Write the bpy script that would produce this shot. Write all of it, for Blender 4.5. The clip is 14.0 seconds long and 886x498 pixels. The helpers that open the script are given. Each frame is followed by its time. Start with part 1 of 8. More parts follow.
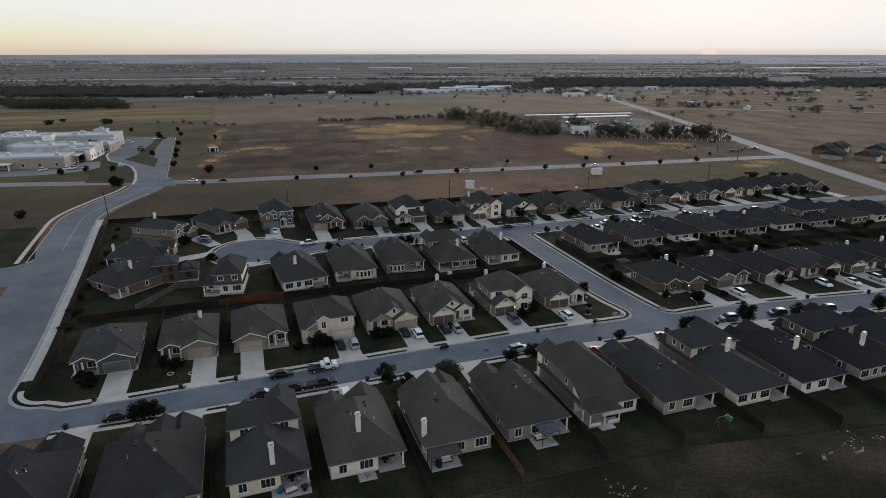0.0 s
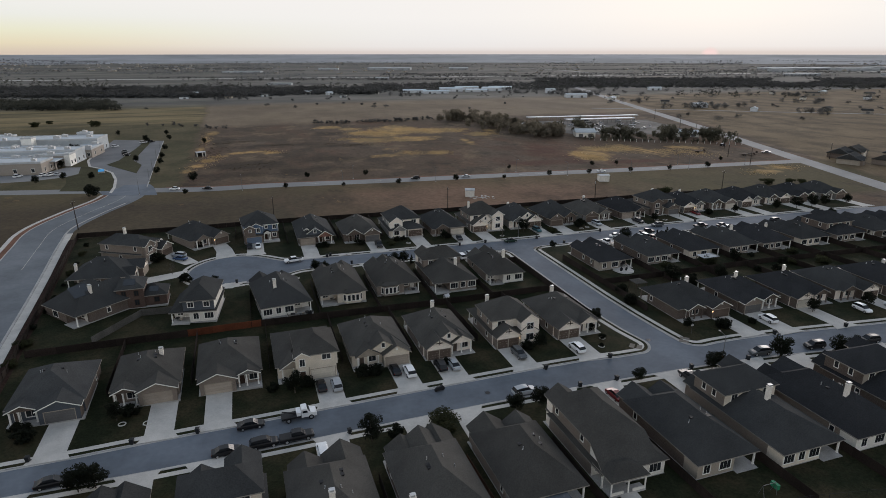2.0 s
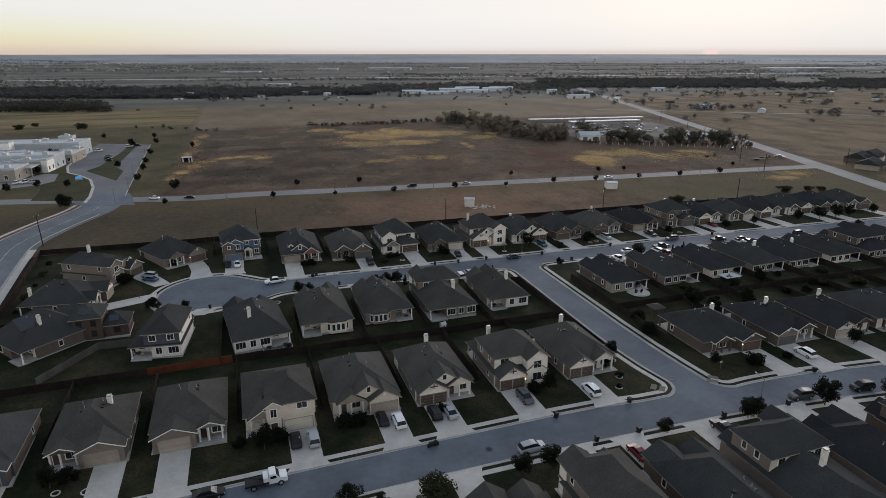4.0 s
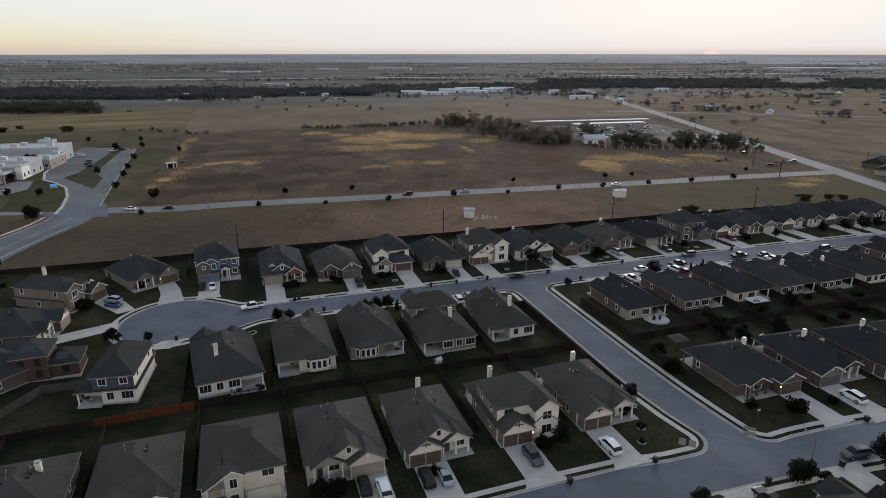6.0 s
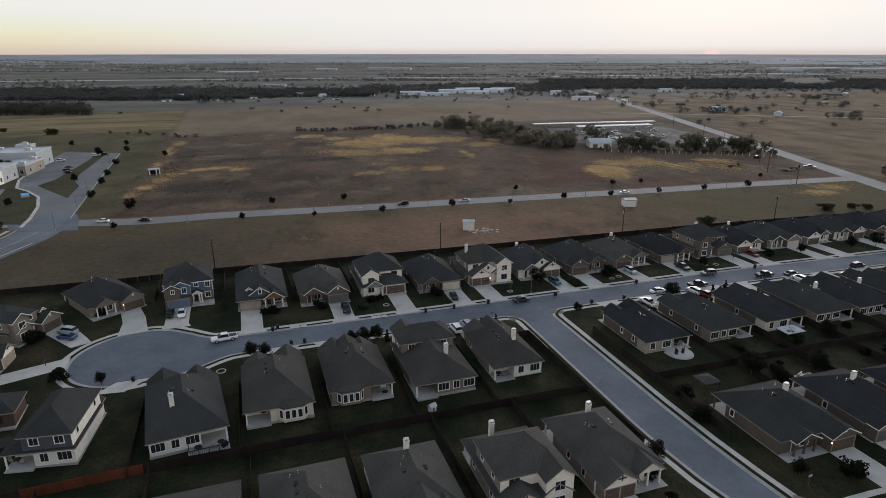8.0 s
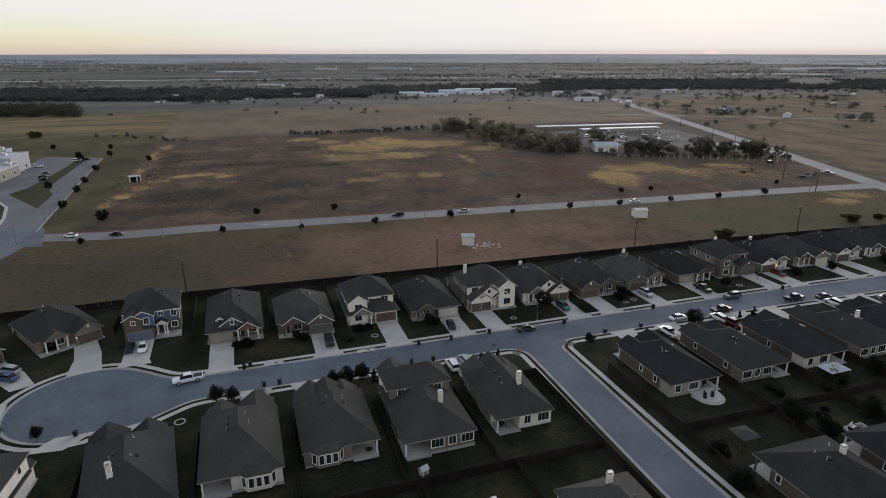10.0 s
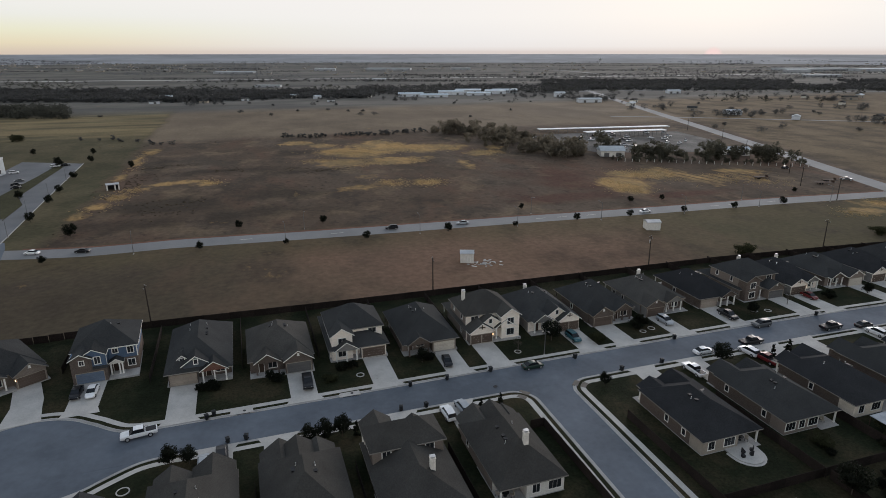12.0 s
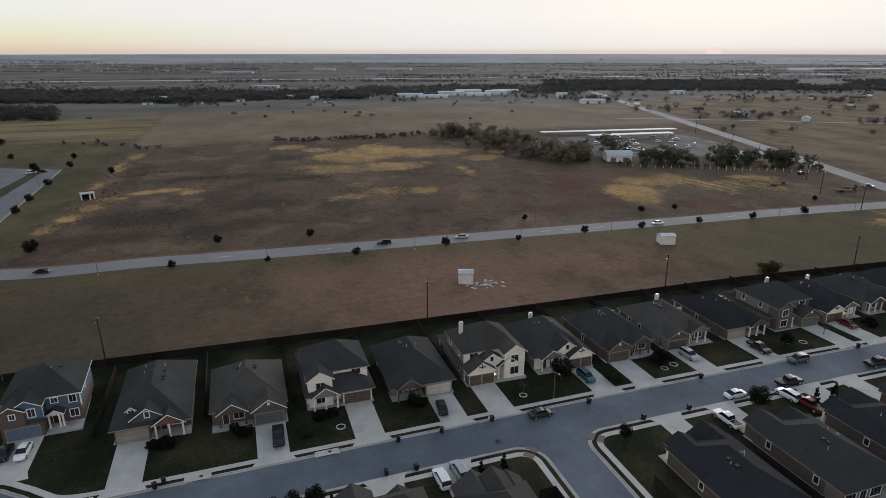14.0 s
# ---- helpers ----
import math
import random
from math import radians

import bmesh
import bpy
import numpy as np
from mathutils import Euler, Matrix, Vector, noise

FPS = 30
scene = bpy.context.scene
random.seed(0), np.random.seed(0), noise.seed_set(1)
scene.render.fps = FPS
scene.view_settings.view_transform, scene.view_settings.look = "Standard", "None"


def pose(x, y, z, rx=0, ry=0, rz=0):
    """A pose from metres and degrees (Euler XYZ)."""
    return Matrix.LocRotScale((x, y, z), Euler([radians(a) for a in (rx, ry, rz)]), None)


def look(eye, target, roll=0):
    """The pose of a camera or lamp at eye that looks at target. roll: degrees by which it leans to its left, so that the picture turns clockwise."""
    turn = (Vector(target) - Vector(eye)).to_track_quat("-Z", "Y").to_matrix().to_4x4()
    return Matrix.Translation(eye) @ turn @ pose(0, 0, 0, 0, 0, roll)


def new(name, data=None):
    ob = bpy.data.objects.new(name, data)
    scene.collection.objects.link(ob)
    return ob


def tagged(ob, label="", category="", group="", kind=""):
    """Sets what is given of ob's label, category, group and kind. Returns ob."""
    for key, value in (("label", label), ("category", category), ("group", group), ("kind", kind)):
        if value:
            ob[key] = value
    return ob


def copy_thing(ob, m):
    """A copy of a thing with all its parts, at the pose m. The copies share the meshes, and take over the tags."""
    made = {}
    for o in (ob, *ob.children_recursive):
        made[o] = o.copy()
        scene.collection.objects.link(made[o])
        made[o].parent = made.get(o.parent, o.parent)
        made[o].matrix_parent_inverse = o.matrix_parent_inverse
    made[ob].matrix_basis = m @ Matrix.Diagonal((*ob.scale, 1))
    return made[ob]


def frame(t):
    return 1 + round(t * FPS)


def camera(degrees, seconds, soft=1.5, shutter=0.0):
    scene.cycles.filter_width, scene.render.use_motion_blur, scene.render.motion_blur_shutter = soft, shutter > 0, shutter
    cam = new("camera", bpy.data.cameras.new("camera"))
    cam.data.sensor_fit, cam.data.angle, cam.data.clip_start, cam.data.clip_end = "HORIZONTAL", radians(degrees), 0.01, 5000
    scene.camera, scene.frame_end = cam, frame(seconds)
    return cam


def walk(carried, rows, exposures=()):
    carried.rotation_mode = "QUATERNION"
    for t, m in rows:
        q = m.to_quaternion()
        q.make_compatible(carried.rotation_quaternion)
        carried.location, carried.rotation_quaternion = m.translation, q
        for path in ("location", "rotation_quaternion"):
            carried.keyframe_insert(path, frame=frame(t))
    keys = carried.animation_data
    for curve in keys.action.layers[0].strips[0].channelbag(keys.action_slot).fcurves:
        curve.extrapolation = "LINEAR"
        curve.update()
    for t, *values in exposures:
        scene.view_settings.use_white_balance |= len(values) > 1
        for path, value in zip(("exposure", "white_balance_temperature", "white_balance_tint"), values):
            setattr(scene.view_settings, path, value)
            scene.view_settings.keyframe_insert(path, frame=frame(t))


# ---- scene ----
import collections

# ---------------------------------------------------------------- camera
# x runs east along the streets, y north across them, z up; the first eye stands over the origin.
cam = camera(72.67, 14.0, soft=0.75)
EYE = Vector((0.0, 0.0, 63.0))
SPEED = Vector((46.675, 113.876, -0.129)) / 14.0
PATH = [(t, -18.103 - 0.0018 * t, -18.892 + 0.0246 * t) for t in (0.0, 2.0, 4.0, 6.0, 8.0, 10.0, 12.0, 14.0)]
walk(cam, [(t, pose(*(EYE + SPEED * t), 90 + pitch, 0, yaw)) for t, pitch, yaw in PATH])

# ---------------------------------------------------------------- sky and light
SUN_AZ = 41.7          # degrees clockwise from +y
world = bpy.data.worlds.new("dusk_sky")
scene.world = world
world.use_nodes = True
wn, wl = world.node_tree.nodes, world.node_tree.links
wn.clear()
w_out = wn.new("ShaderNodeOutputWorld")
w_bg = wn.new("ShaderNodeBackground")
w_sky = wn.new("ShaderNodeTexSky")
w_sky.sky_type = "NISHITA"
w_sky.sun_disc = False
w_sky.sun_elevation = radians(6)
w_sky.sun_rotation = radians(SUN_AZ)
w_sky.air_density, w_sky.dust_density, w_sky.ozone_density = 1.0, 3.0, 2.0
w_sky_dim = wn.new("ShaderNodeVectorMath")
w_sky_dim.operation = "SCALE"
w_sky_dim.inputs["Scale"].default_value = 0.12
wl.new(w_sky.outputs["Color"], w_sky_dim.inputs[0])
# high thin haze after sunset: peach at the horizon, cream above it, grey-blue overhead
w_dir = wn.new("ShaderNodeTexCoord")
w_sep = wn.new("ShaderNodeSeparateXYZ")
wl.new(w_dir.outputs["Generated"], w_sep.inputs[0])
OVERHEAD = [(0.08, (0.97, 0.94, 0.92)), (0.16, (0.94, 0.925, 0.90)), (0.35, (0.76, 0.79, 0.83)), (0.65, (0.43, 0.51, 0.63)), (1.0, (0.31, 0.385, 0.50))]
AWAY = [(0.0, (0.72, 0.60, 0.49)), (0.012, (0.85, 0.75, 0.54)), (0.028, (0.88, 0.86, 0.66)), (0.048, (0.90, 0.90, 0.845))]      # peach and pale yellow, away from the sun
NEAR = [(0.0, (0.74, 0.66, 0.63)), (0.006, (0.88, 0.845, 0.83)), (0.02, (0.91, 0.89, 0.88)), (0.05, (0.965, 0.94, 0.92))]      # milky white round the sun


def sky_ramp(stops):
    r = wn.new("ShaderNodeValToRGB")
    for k, (at, rgb) in enumerate(stops):
        e = r.color_ramp.elements[k] if k < 2 else r.color_ramp.elements.new(at)
        e.position, e.color = at, (*rgb, 1)
    wl.new(w_sep.outputs["Z"], r.inputs["Fac"])
    return r.outputs["Color"]


w_dot = wn.new("ShaderNodeVectorMath")
w_dot.operation = "DOT_PRODUCT"
w_dot.inputs[1].default_value = (math.sin(radians(SUN_AZ)), math.cos(radians(SUN_AZ)), -0.006)
wl.new(w_dir.outputs["Generated"], w_dot.inputs[0])
w_side = wn.new("ShaderNodeMapRange")
w_side.interpolation_type = "SMOOTHSTEP"
w_side.inputs["From Min"].default_value, w_side.inputs["From Max"].default_value = 0.5, 0.95
wl.new(w_dot.outputs["Value"], w_side.inputs["Value"])
w_haze = wn.new("ShaderNodeMix")
w_haze.data_type = "RGBA"
wl.new(w_side.outputs["Result"], w_haze.inputs["Factor"])
wl.new(sky_ramp(AWAY + OVERHEAD), w_haze.inputs["A"])
wl.new(sky_ramp(NEAR + OVERHEAD), w_haze.inputs["B"])
w_mix = wn.new("ShaderNodeMix")
w_mix.data_type = "RGBA"
w_mix.inputs["Factor"].default_value = 0.02
wl.new(w_haze.outputs["Result"], w_mix.inputs["A"])
wl.new(w_sky_dim.outputs["Vector"], w_mix.inputs["B"])
# the sun itself, a blurred pink spot on the horizon
w_spot = wn.new("ShaderNodeMapRange")
w_spot.interpolation_type = "SMOOTHSTEP"
w_spot.inputs["From Min"].default_value, w_spot.inputs["From Max"].default_value = 0.99991, 1.0
wl.new(w_dot.outputs["Value"], w_spot.inputs["Value"])
w_sun = wn.new("ShaderNodeMix")
w_sun.data_type = "RGBA"
wl.new(w_spot.outputs["Result"], w_sun.inputs["Factor"])
wl.new(w_mix.outputs["Result"], w_sun.inputs["A"])
w_sun.inputs["B"].default_value = (0.98, 0.74, 0.71, 1)
w_bg.inputs["Strength"].default_value = 0.95
wl.new(w_sun.outputs["Result"], w_bg.inputs["Color"])
wl.new(w_bg.outputs["Background"], w_out.inputs["Surface"])
sun_data = bpy.data.lights.new("sun", "SUN")
sun_data.energy, sun_data.angle, sun_data.color = 2.3, radians(35), (1.0, 0.91, 0.87)
sun = new("sun", sun_data)
sun.matrix_world = look((400 * math.sin(radians(SUN_AZ)), 400 * math.cos(radians(SUN_AZ)), 60), (0, 0, 0))

# ---------------------------------------------------------------- materials
def mat(name, rgb, rough=0.85, metal=0.0, grain=(6.0, 0.12), stain=(0.25, 0.15), second=None, bump=(0.0, 0.0), rand=0.0, spec=0.15, mask=None, plan=False):
    """A weathered surface: fine grain and broad stains in world metres; second: the colour that the stains lead to."""
    m = bpy.data.materials.new(name)
    m.use_nodes = True
    n, l = m.node_tree.nodes, m.node_tree.links
    b = n["Principled BSDF"]
    b.inputs["Roughness"].default_value = rough
    b.inputs["Metallic"].default_value = metal
    b.inputs["Specular IOR Level"].default_value = spec
    if plan:
        at = n.new("ShaderNodeAttribute")
        at.attribute_name = "plan"
        pos = at.outputs["Vector"]
    else:
        pos = n.new("ShaderNodeNewGeometry").outputs["Position"]

    def tex(scale, detail=4.0, rough_=0.6):
        t = n.new("ShaderNodeTexNoise")
        t.inputs["Scale"].default_value = scale
        t.inputs["Detail"].default_value = detail
        t.inputs["Roughness"].default_value = rough_
        l.new(pos, t.inputs["Vector"])
        return t.outputs["Fac"]

    def ramp(fac, lo, hi, a, c):
        r = n.new("ShaderNodeMapRange")
        for key, v in (("From Min", lo), ("From Max", hi), ("To Min", a), ("To Max", c)):
            r.inputs[key].default_value = v
        l.new(fac, r.inputs["Value"])
        return r.outputs["Result"]

    def mul(col, fac):
        x = n.new("ShaderNodeVectorMath")
        x.operation = "SCALE"
        l.new(col, x.inputs[0])
        l.new(fac, x.inputs["Scale"])
        return x.outputs["Vector"]

    def mixc(fac, a, c):
        x = n.new("ShaderNodeMix")
        x.data_type = "RGBA"
        l.new(fac, x.inputs["Factor"])
        for sock, v in ((x.inputs["A"], a), (x.inputs["B"], c)):
            if isinstance(v, tuple):
                sock.default_value = (*v, 1)
            else:
                l.new(v, sock)
        return x.outputs["Result"]

    broad = tex(stain[0], 6.0)
    if second:
        col = mixc(ramp(broad, 0.42, 0.62, 0, 1), rgb, second)
    else:
        c0 = n.new("ShaderNodeRGB")
        c0.outputs[0].default_value = (*rgb, 1)
        col = c0.outputs[0]
    if mask:
        col = mask(n, l, pos, col, tex, ramp, mixc)
    col = mul(col, ramp(broad, 0.3, 0.7, 1 - stain[1], 1 + stain[1]))
    fine = tex(grain[0], 3.0)
    col = mul(col, ramp(fine, 0.3, 0.7, 1 - grain[1], 1 + grain[1]))
    if rand:
        info = n.new("ShaderNodeObjectInfo")
        col = mul(col, ramp(info.outputs["Random"], 0, 1, 1 - rand, 1 + rand))
    l.new(col, b.inputs["Base Color"])
    if bump[1]:
        bp = n.new("ShaderNodeBump")
        bp.inputs["Distance"].default_value = bump[1]
        l.new(tex(bump[0], 4.0), bp.inputs["Height"])
        l.new(bp.outputs["Normal"], b.inputs["Normal"])
    return m


def masonry(name, brick, mortar, size, rough=0.9, offset=0.5, bump=0.02):
    """Courses of brick or stone with mortar joints, laid by world height and the running length of the wall."""
    m = mat(name, brick, rough, grain=(9, 0.15), stain=(0.4, 0.1))
    n, l = m.node_tree.nodes, m.node_tree.links
    b = n["Principled BSDF"]
    geo = n.new("ShaderNodeNewGeometry")
    sep, comb = n.new("ShaderNodeSeparateXYZ"), n.new("ShaderNodeCombineXYZ")
    add = n.new("ShaderNodeMath")
    l.new(geo.outputs["Position"], sep.inputs[0])
    l.new(sep.outputs["X"], add.inputs[0])
    l.new(sep.outputs["Y"], add.inputs[1])
    l.new(add.outputs[0], comb.inputs["X"])
    l.new(sep.outputs["Z"], comb.inputs["Y"])
    t = n.new("ShaderNodeTexBrick")
    t.offset = offset
    t.inputs["Scale"].default_value = 1.0
    t.inputs["Brick Width"].default_value, t.inputs["Row Height"].default_value = size
    t.inputs["Mortar Size"].default_value = size[1] * 0.09
    t.inputs["Color1"].default_value = (*brick, 1)
    t.inputs["Color2"].default_value = (*[c * 0.82 for c in brick], 1)
    t.inputs["Mortar"].default_value = (*mortar, 1)
    l.new(comb.outputs[0], t.inputs["Vector"])
    old = b.inputs["Base Color"].links[0].from_socket
    mix = n.new("ShaderNodeMix")
    mix.data_type = "RGBA"
    mix.inputs["Factor"].default_value = 0.7
    l.new(old, mix.inputs["A"])
    l.new(t.outputs["Color"], mix.inputs["B"])
    l.new(mix.outputs["Result"], b.inputs["Base Color"])
    bp = n.new("ShaderNodeBump")
    bp.inputs["Distance"].default_value = bump
    bp.invert = True
    l.new(t.outputs["Fac"], bp.inputs["Height"])
    l.new(bp.outputs["Normal"], b.inputs["Normal"])
    return m


def glass_mat(name, rgb, rough=0.08):
    m = mat(name, rgb, rough, grain=(2, 0.1), stain=(0.5, 0.1), spec=0.6)
    return m


ROOFS = [
    mat("shingle_charcoal", (0.043, 0.044, 0.044), 0.95, grain=(5, 0.2), stain=(0.22, 0.16), bump=(18, 0.03), rand=0.14, spec=0.04),
    mat("shingle_grey_brown", (0.064, 0.061, 0.056), 0.95, grain=(5, 0.2), stain=(0.22, 0.16), bump=(18, 0.03), rand=0.14, spec=0.04),
    mat("shingle_slate", (0.050, 0.051, 0.051), 0.95, grain=(5, 0.2), stain=(0.22, 0.16), bump=(18, 0.03), rand=0.14, spec=0.04),
    # darkest shingle: lens falloff toward the view's edges painted into those roofs
    mat("shingle_falloff_dark", (0.030, 0.031, 0.033), 0.95, grain=(5, 0.2), stain=(0.22, 0.16), bump=(18, 0.03), rand=0.14, spec=0.04),
]
STONE = masonry("limestone_blocks", (0.92, 0.83, 0.72), (0.86, 0.80, 0.72), (0.55, 0.28))
BRICK_BROWN = masonry("brown_brick", (0.14, 0.108, 0.09), (0.22, 0.2, 0.18), (0.22, 0.08))
BRICK_RED = masonry("red_brick", (0.24, 0.11, 0.08), (0.28, 0.23, 0.2), (0.22, 0.08))
BRICK_TAN = masonry("tan_brick", (0.25, 0.205, 0.17), (0.3, 0.27, 0.24), (0.22, 0.08))
STUCCO = mat("cream_stucco", (0.64, 0.57, 0.47), 0.9, stain=(0.5, 0.12), bump=(20, 0.01))
SIDING_WHITE = mat("off_white_siding", (0.70, 0.67, 0.61), 0.7, stain=(0.6, 0.1))
SIDING_GREY = mat("grey_siding", (0.21, 0.205, 0.195), 0.75, stain=(0.6, 0.1))
SIDING_TAN = mat("tan_siding", (0.33, 0.29, 0.24), 0.75, stain=(0.6, 0.1))
SIDING_BLUE = mat("blue_siding", (0.085, 0.125, 0.19), 0.7, stain=(0.6, 0.1))
SIDING_DARK = mat("dark_slate_siding", (0.075, 0.085, 0.1), 0.7, stain=(0.6, 0.1))
TRIM = mat("white_trim_paint", (0.80, 0.78, 0.73), 0.6, stain=(1.0, 0.1))
TRIM_TAN = mat("tan_trim_paint", (0.30, 0.26, 0.21), 0.6, stain=(1.0, 0.1))
EDGE = mat("weathered_brown_fascia", (0.25, 0.23, 0.205), 0.7, stain=(1.0, 0.15))
TIMBER = mat("dark_brown_timber", (0.06, 0.04, 0.03), 0.8)
DOOR_TAN = mat("tan_door_paint", (0.33, 0.28, 0.23), 0.6, rand=0.1)
DOOR_WHITE = mat("cream_door_paint", (0.55, 0.5, 0.42), 0.6, rand=0.1)
DOOR_BROWN = mat("brown_garage_door", (0.10, 0.075, 0.06), 0.6, rand=0.1)
DOOR_GREY = mat("grey_garage_door", (0.115, 0.112, 0.11), 0.6, rand=0.1)
DOOR_BLUE = mat("blue_grey_garage_door", (0.12, 0.155, 0.21), 0.6, rand=0.1)
GLASS = glass_mat("dark_window_glass", (0.025, 0.028, 0.032))
METAL_PALE = mat("galvanised_metal", (0.5, 0.5, 0.5), 0.45, 0.6)
METAL_DARK = mat("dark_painted_metal", (0.03, 0.03, 0.032), 0.5, 0.3)
CHIMNEY_MAT = mat("chimney_siding", (0.72, 0.67, 0.60), 0.8, stain=(0.8, 0.15))
CONCRETE = mat("pale_concrete", (0.46, 0.44, 0.41), 0.9, grain=(4, 0.08), stain=(0.3, 0.14), bump=(9, 0.01))
CONCRETE_OLD = mat("weathered_concrete", (0.36, 0.35, 0.335), 0.9, grain=(4, 0.1), stain=(0.25, 0.2), bump=(9, 0.01))
ASPHALT = mat("worn_grey_asphalt", (0.104, 0.120, 0.143), 0.8, grain=(0.9, 0.07), stain=(0.06, 0.18), second=(0.123, 0.140, 0.165), bump=(30, 0.01), spec=0.15)
ASPHALT_PALE = mat("pale_grey_asphalt", (0.128, 0.140, 0.154), 0.8, grain=(0.9, 0.07), stain=(0.06, 0.18), second=(0.146, 0.158, 0.172), bump=(30, 0.01), spec=0.15)
ASPHALT_OLD = mat("bleached_asphalt", (0.205, 0.205, 0.205), 0.8, grain=(3, 0.08), stain=(0.05, 0.14), bump=(30, 0.01), spec=0.15)
PAINT_LINE = mat("faded_road_paint", (0.5, 0.48, 0.42), 0.8, stain=(1.2, 0.3))
LAWN = mat("winter_lawn", (0.0175, 0.022, 0.0105), 1.0, grain=(2.2, 0.35), stain=(0.11, 0.4), second=(0.032, 0.027, 0.015), bump=(6, 0.08), spec=0.1)
FENCE = mat("stained_cedar_fence", (0.024, 0.018, 0.015), 0.95, grain=(5, 0.25), stain=(0.3, 0.25), rand=0.25)
FENCE_PALE = mat("weathered_grey_fence", (0.085, 0.082, 0.075), 0.95, grain=(5, 0.25), stain=(0.3, 0.25), rand=0.15)
FENCE_RED = mat("fresh_red_cedar_fence", (0.12, 0.04, 0.02), 0.95, grain=(5, 0.25), stain=(0.3, 0.2), rand=0.15)
FENCE_TAWNY = mat("tawny_cedar_fence", (0.10, 0.055, 0.035), 0.95, grain=(5, 0.25), stain=(0.3, 0.25), rand=0.2)
SOIL_RED = mat("reddish_soil", (0.16, 0.085, 0.06), 1.0, grain=(2, 0.2), stain=(0.1, 0.25), spec=0.1)
LEAF_DARK = mat("dark_evergreen_leaves", (0.013, 0.016, 0.0095), 0.8, grain=(3, 0.3), stain=(0.6, 0.3), spec=0.2)
LEAF_OLIVE = mat("olive_leaves", (0.04, 0.043, 0.02), 0.85, grain=(3, 0.3), stain=(0.6, 0.3), spec=0.2)
LEAF_BROWN = mat("bare_winter_twigs", (0.065, 0.058, 0.048), 0.95, grain=(3, 0.3), stain=(0.05, 0.3), spec=0.1)
BARK = mat("grey_bark", (0.09, 0.075, 0.06), 0.95)

# ---------------------------------------------------------------- mesh tools
class Geo:
    """Collects corners and faces; every face carries a material slot."""

    def __init__(self):
        self.v, self.f, self.s = [], [], []

    def face(self, pts, slot=0):
        k = len(self.v)
        self.v.extend(tuple(p) for p in pts)
        self.f.append(tuple(range(k, k + len(pts))))
        self.s.append(slot)

    def box(self, x0, x1, y0, y1, z0, z1, slot=0, slots=None):
        """slots: front (-y), right, back, left, top, bottom."""
        s = slots or (slot,) * 6
        k = len(self.v)
        self.v += [(x0, y0, z0), (x1, y0, z0), (x1, y1, z0), (x0, y1, z0), (x0, y0, z1), (x1, y0, z1), (x1, y1, z1), (x0, y1, z1)]
        self.f += [tuple(k + i for i in q) for q in ((0, 1, 5, 4), (1, 2, 6, 5), (2, 3, 7, 6), (3, 0, 4, 7), (4, 5, 6, 7), (3, 2, 1, 0))]
        self.s += list(s)
        return self

    def prism(self, ring, z0, z1, slot=0, side=None):
        """A slab over a plain outline (anticlockwise); z0 and z1 may be numbers."""
        n, k = len(ring), len(self.v)
        self.v += [(x, y, z0) for x, y in ring] + [(x, y, z1) for x, y in ring]
        self.f.append(tuple(range(k + n, k + 2 * n)))
        self.s.append(slot)
        for i in range(n):
            j = (i + 1) % n
            self.f.append((k + i, k + j, k + n + j, k + n + i))
            self.s.append(slot if side is None else side)
        return self

    def loft(self, rings, slot=0, caps=True):
        n, k = len(rings[0]), len(self.v)
        for r in rings:
            self.v += [tuple(p) for p in r]
        for a in range(len(rings) - 1):
            for i in range(n):
                j = (i + 1) % n
                self.f.append((k + a * n + i, k + a * n + j, k + (a + 1) * n + j, k + (a + 1) * n + i))
                self.s.append(slot)
        if caps:
            e = k + (len(rings) - 1) * n
            self.f += [tuple(k + i for i in reversed(range(n))), tuple(e + i for i in range(n))]
            self.s += [slot, slot]
        return self

    def tube(self, p0, p1, r0, r1=None, n=8, slot=0):
        p0, p1 = Vector(p0), Vector(p1)
        r1 = r0 if r1 is None else r1
        q = (p1 - p0).to_track_quat("Z", "Y").to_matrix()
        ring = [Vector((math.cos(2 * math.pi * i / n), math.sin(2 * math.pi * i / n), 0)) for i in range(n)]
        return self.loft([[p0 + q @ (c * r0) for c in ring], [p1 + q @ (c * r1) for c in ring]], slot)

    def mesh(self, name, mats):
        me = bpy.data.meshes.new(name)
        seen, verts, to = {}, [], []
        for p in self.v:
            key = (round(p[0], 4), round(p[1], 4), round(p[2], 4))
            if key not in seen:
                seen[key] = len(verts)
                verts.append(key)
            to.append(seen[key])
        me.from_pydata(verts, [], [tuple(to[i] for i in q) for q in self.f])
        for m in mats:
            me.materials.append(m)
        if len(mats) > 1:
            me.polygons.foreach_set("material_index", self.s)
        me.update()
        return me


def part(name, geo, material, parent=None, label="", m=None):
    mats = material if isinstance(material, (list, tuple)) else [material]
    ob = new(name, geo if isinstance(geo, bpy.types.Mesh) else geo.mesh(name, mats))
    if parent is not None:
        ob.parent = parent
    if m is not None:
        ob.matrix_basis = m
    if label:
        ob["label"] = label
    return ob


def thing(name, label, category, m=None, group="", kind=""):
    ob = new(name)
    ob.empty_display_size = 0.3
    if m is not None:
        ob.matrix_basis = m
    return tagged(ob, label, category, group, kind)


def setting(name, geo, material, label, category):
    return tagged(part(name, geo, material), label, category, kind="structure")


CACHE = {}


def shared(key, make):
    """A mesh built once and used by all alike pieces."""
    if key not in CACHE:
        CACHE[key] = make()
    return CACHE[key]


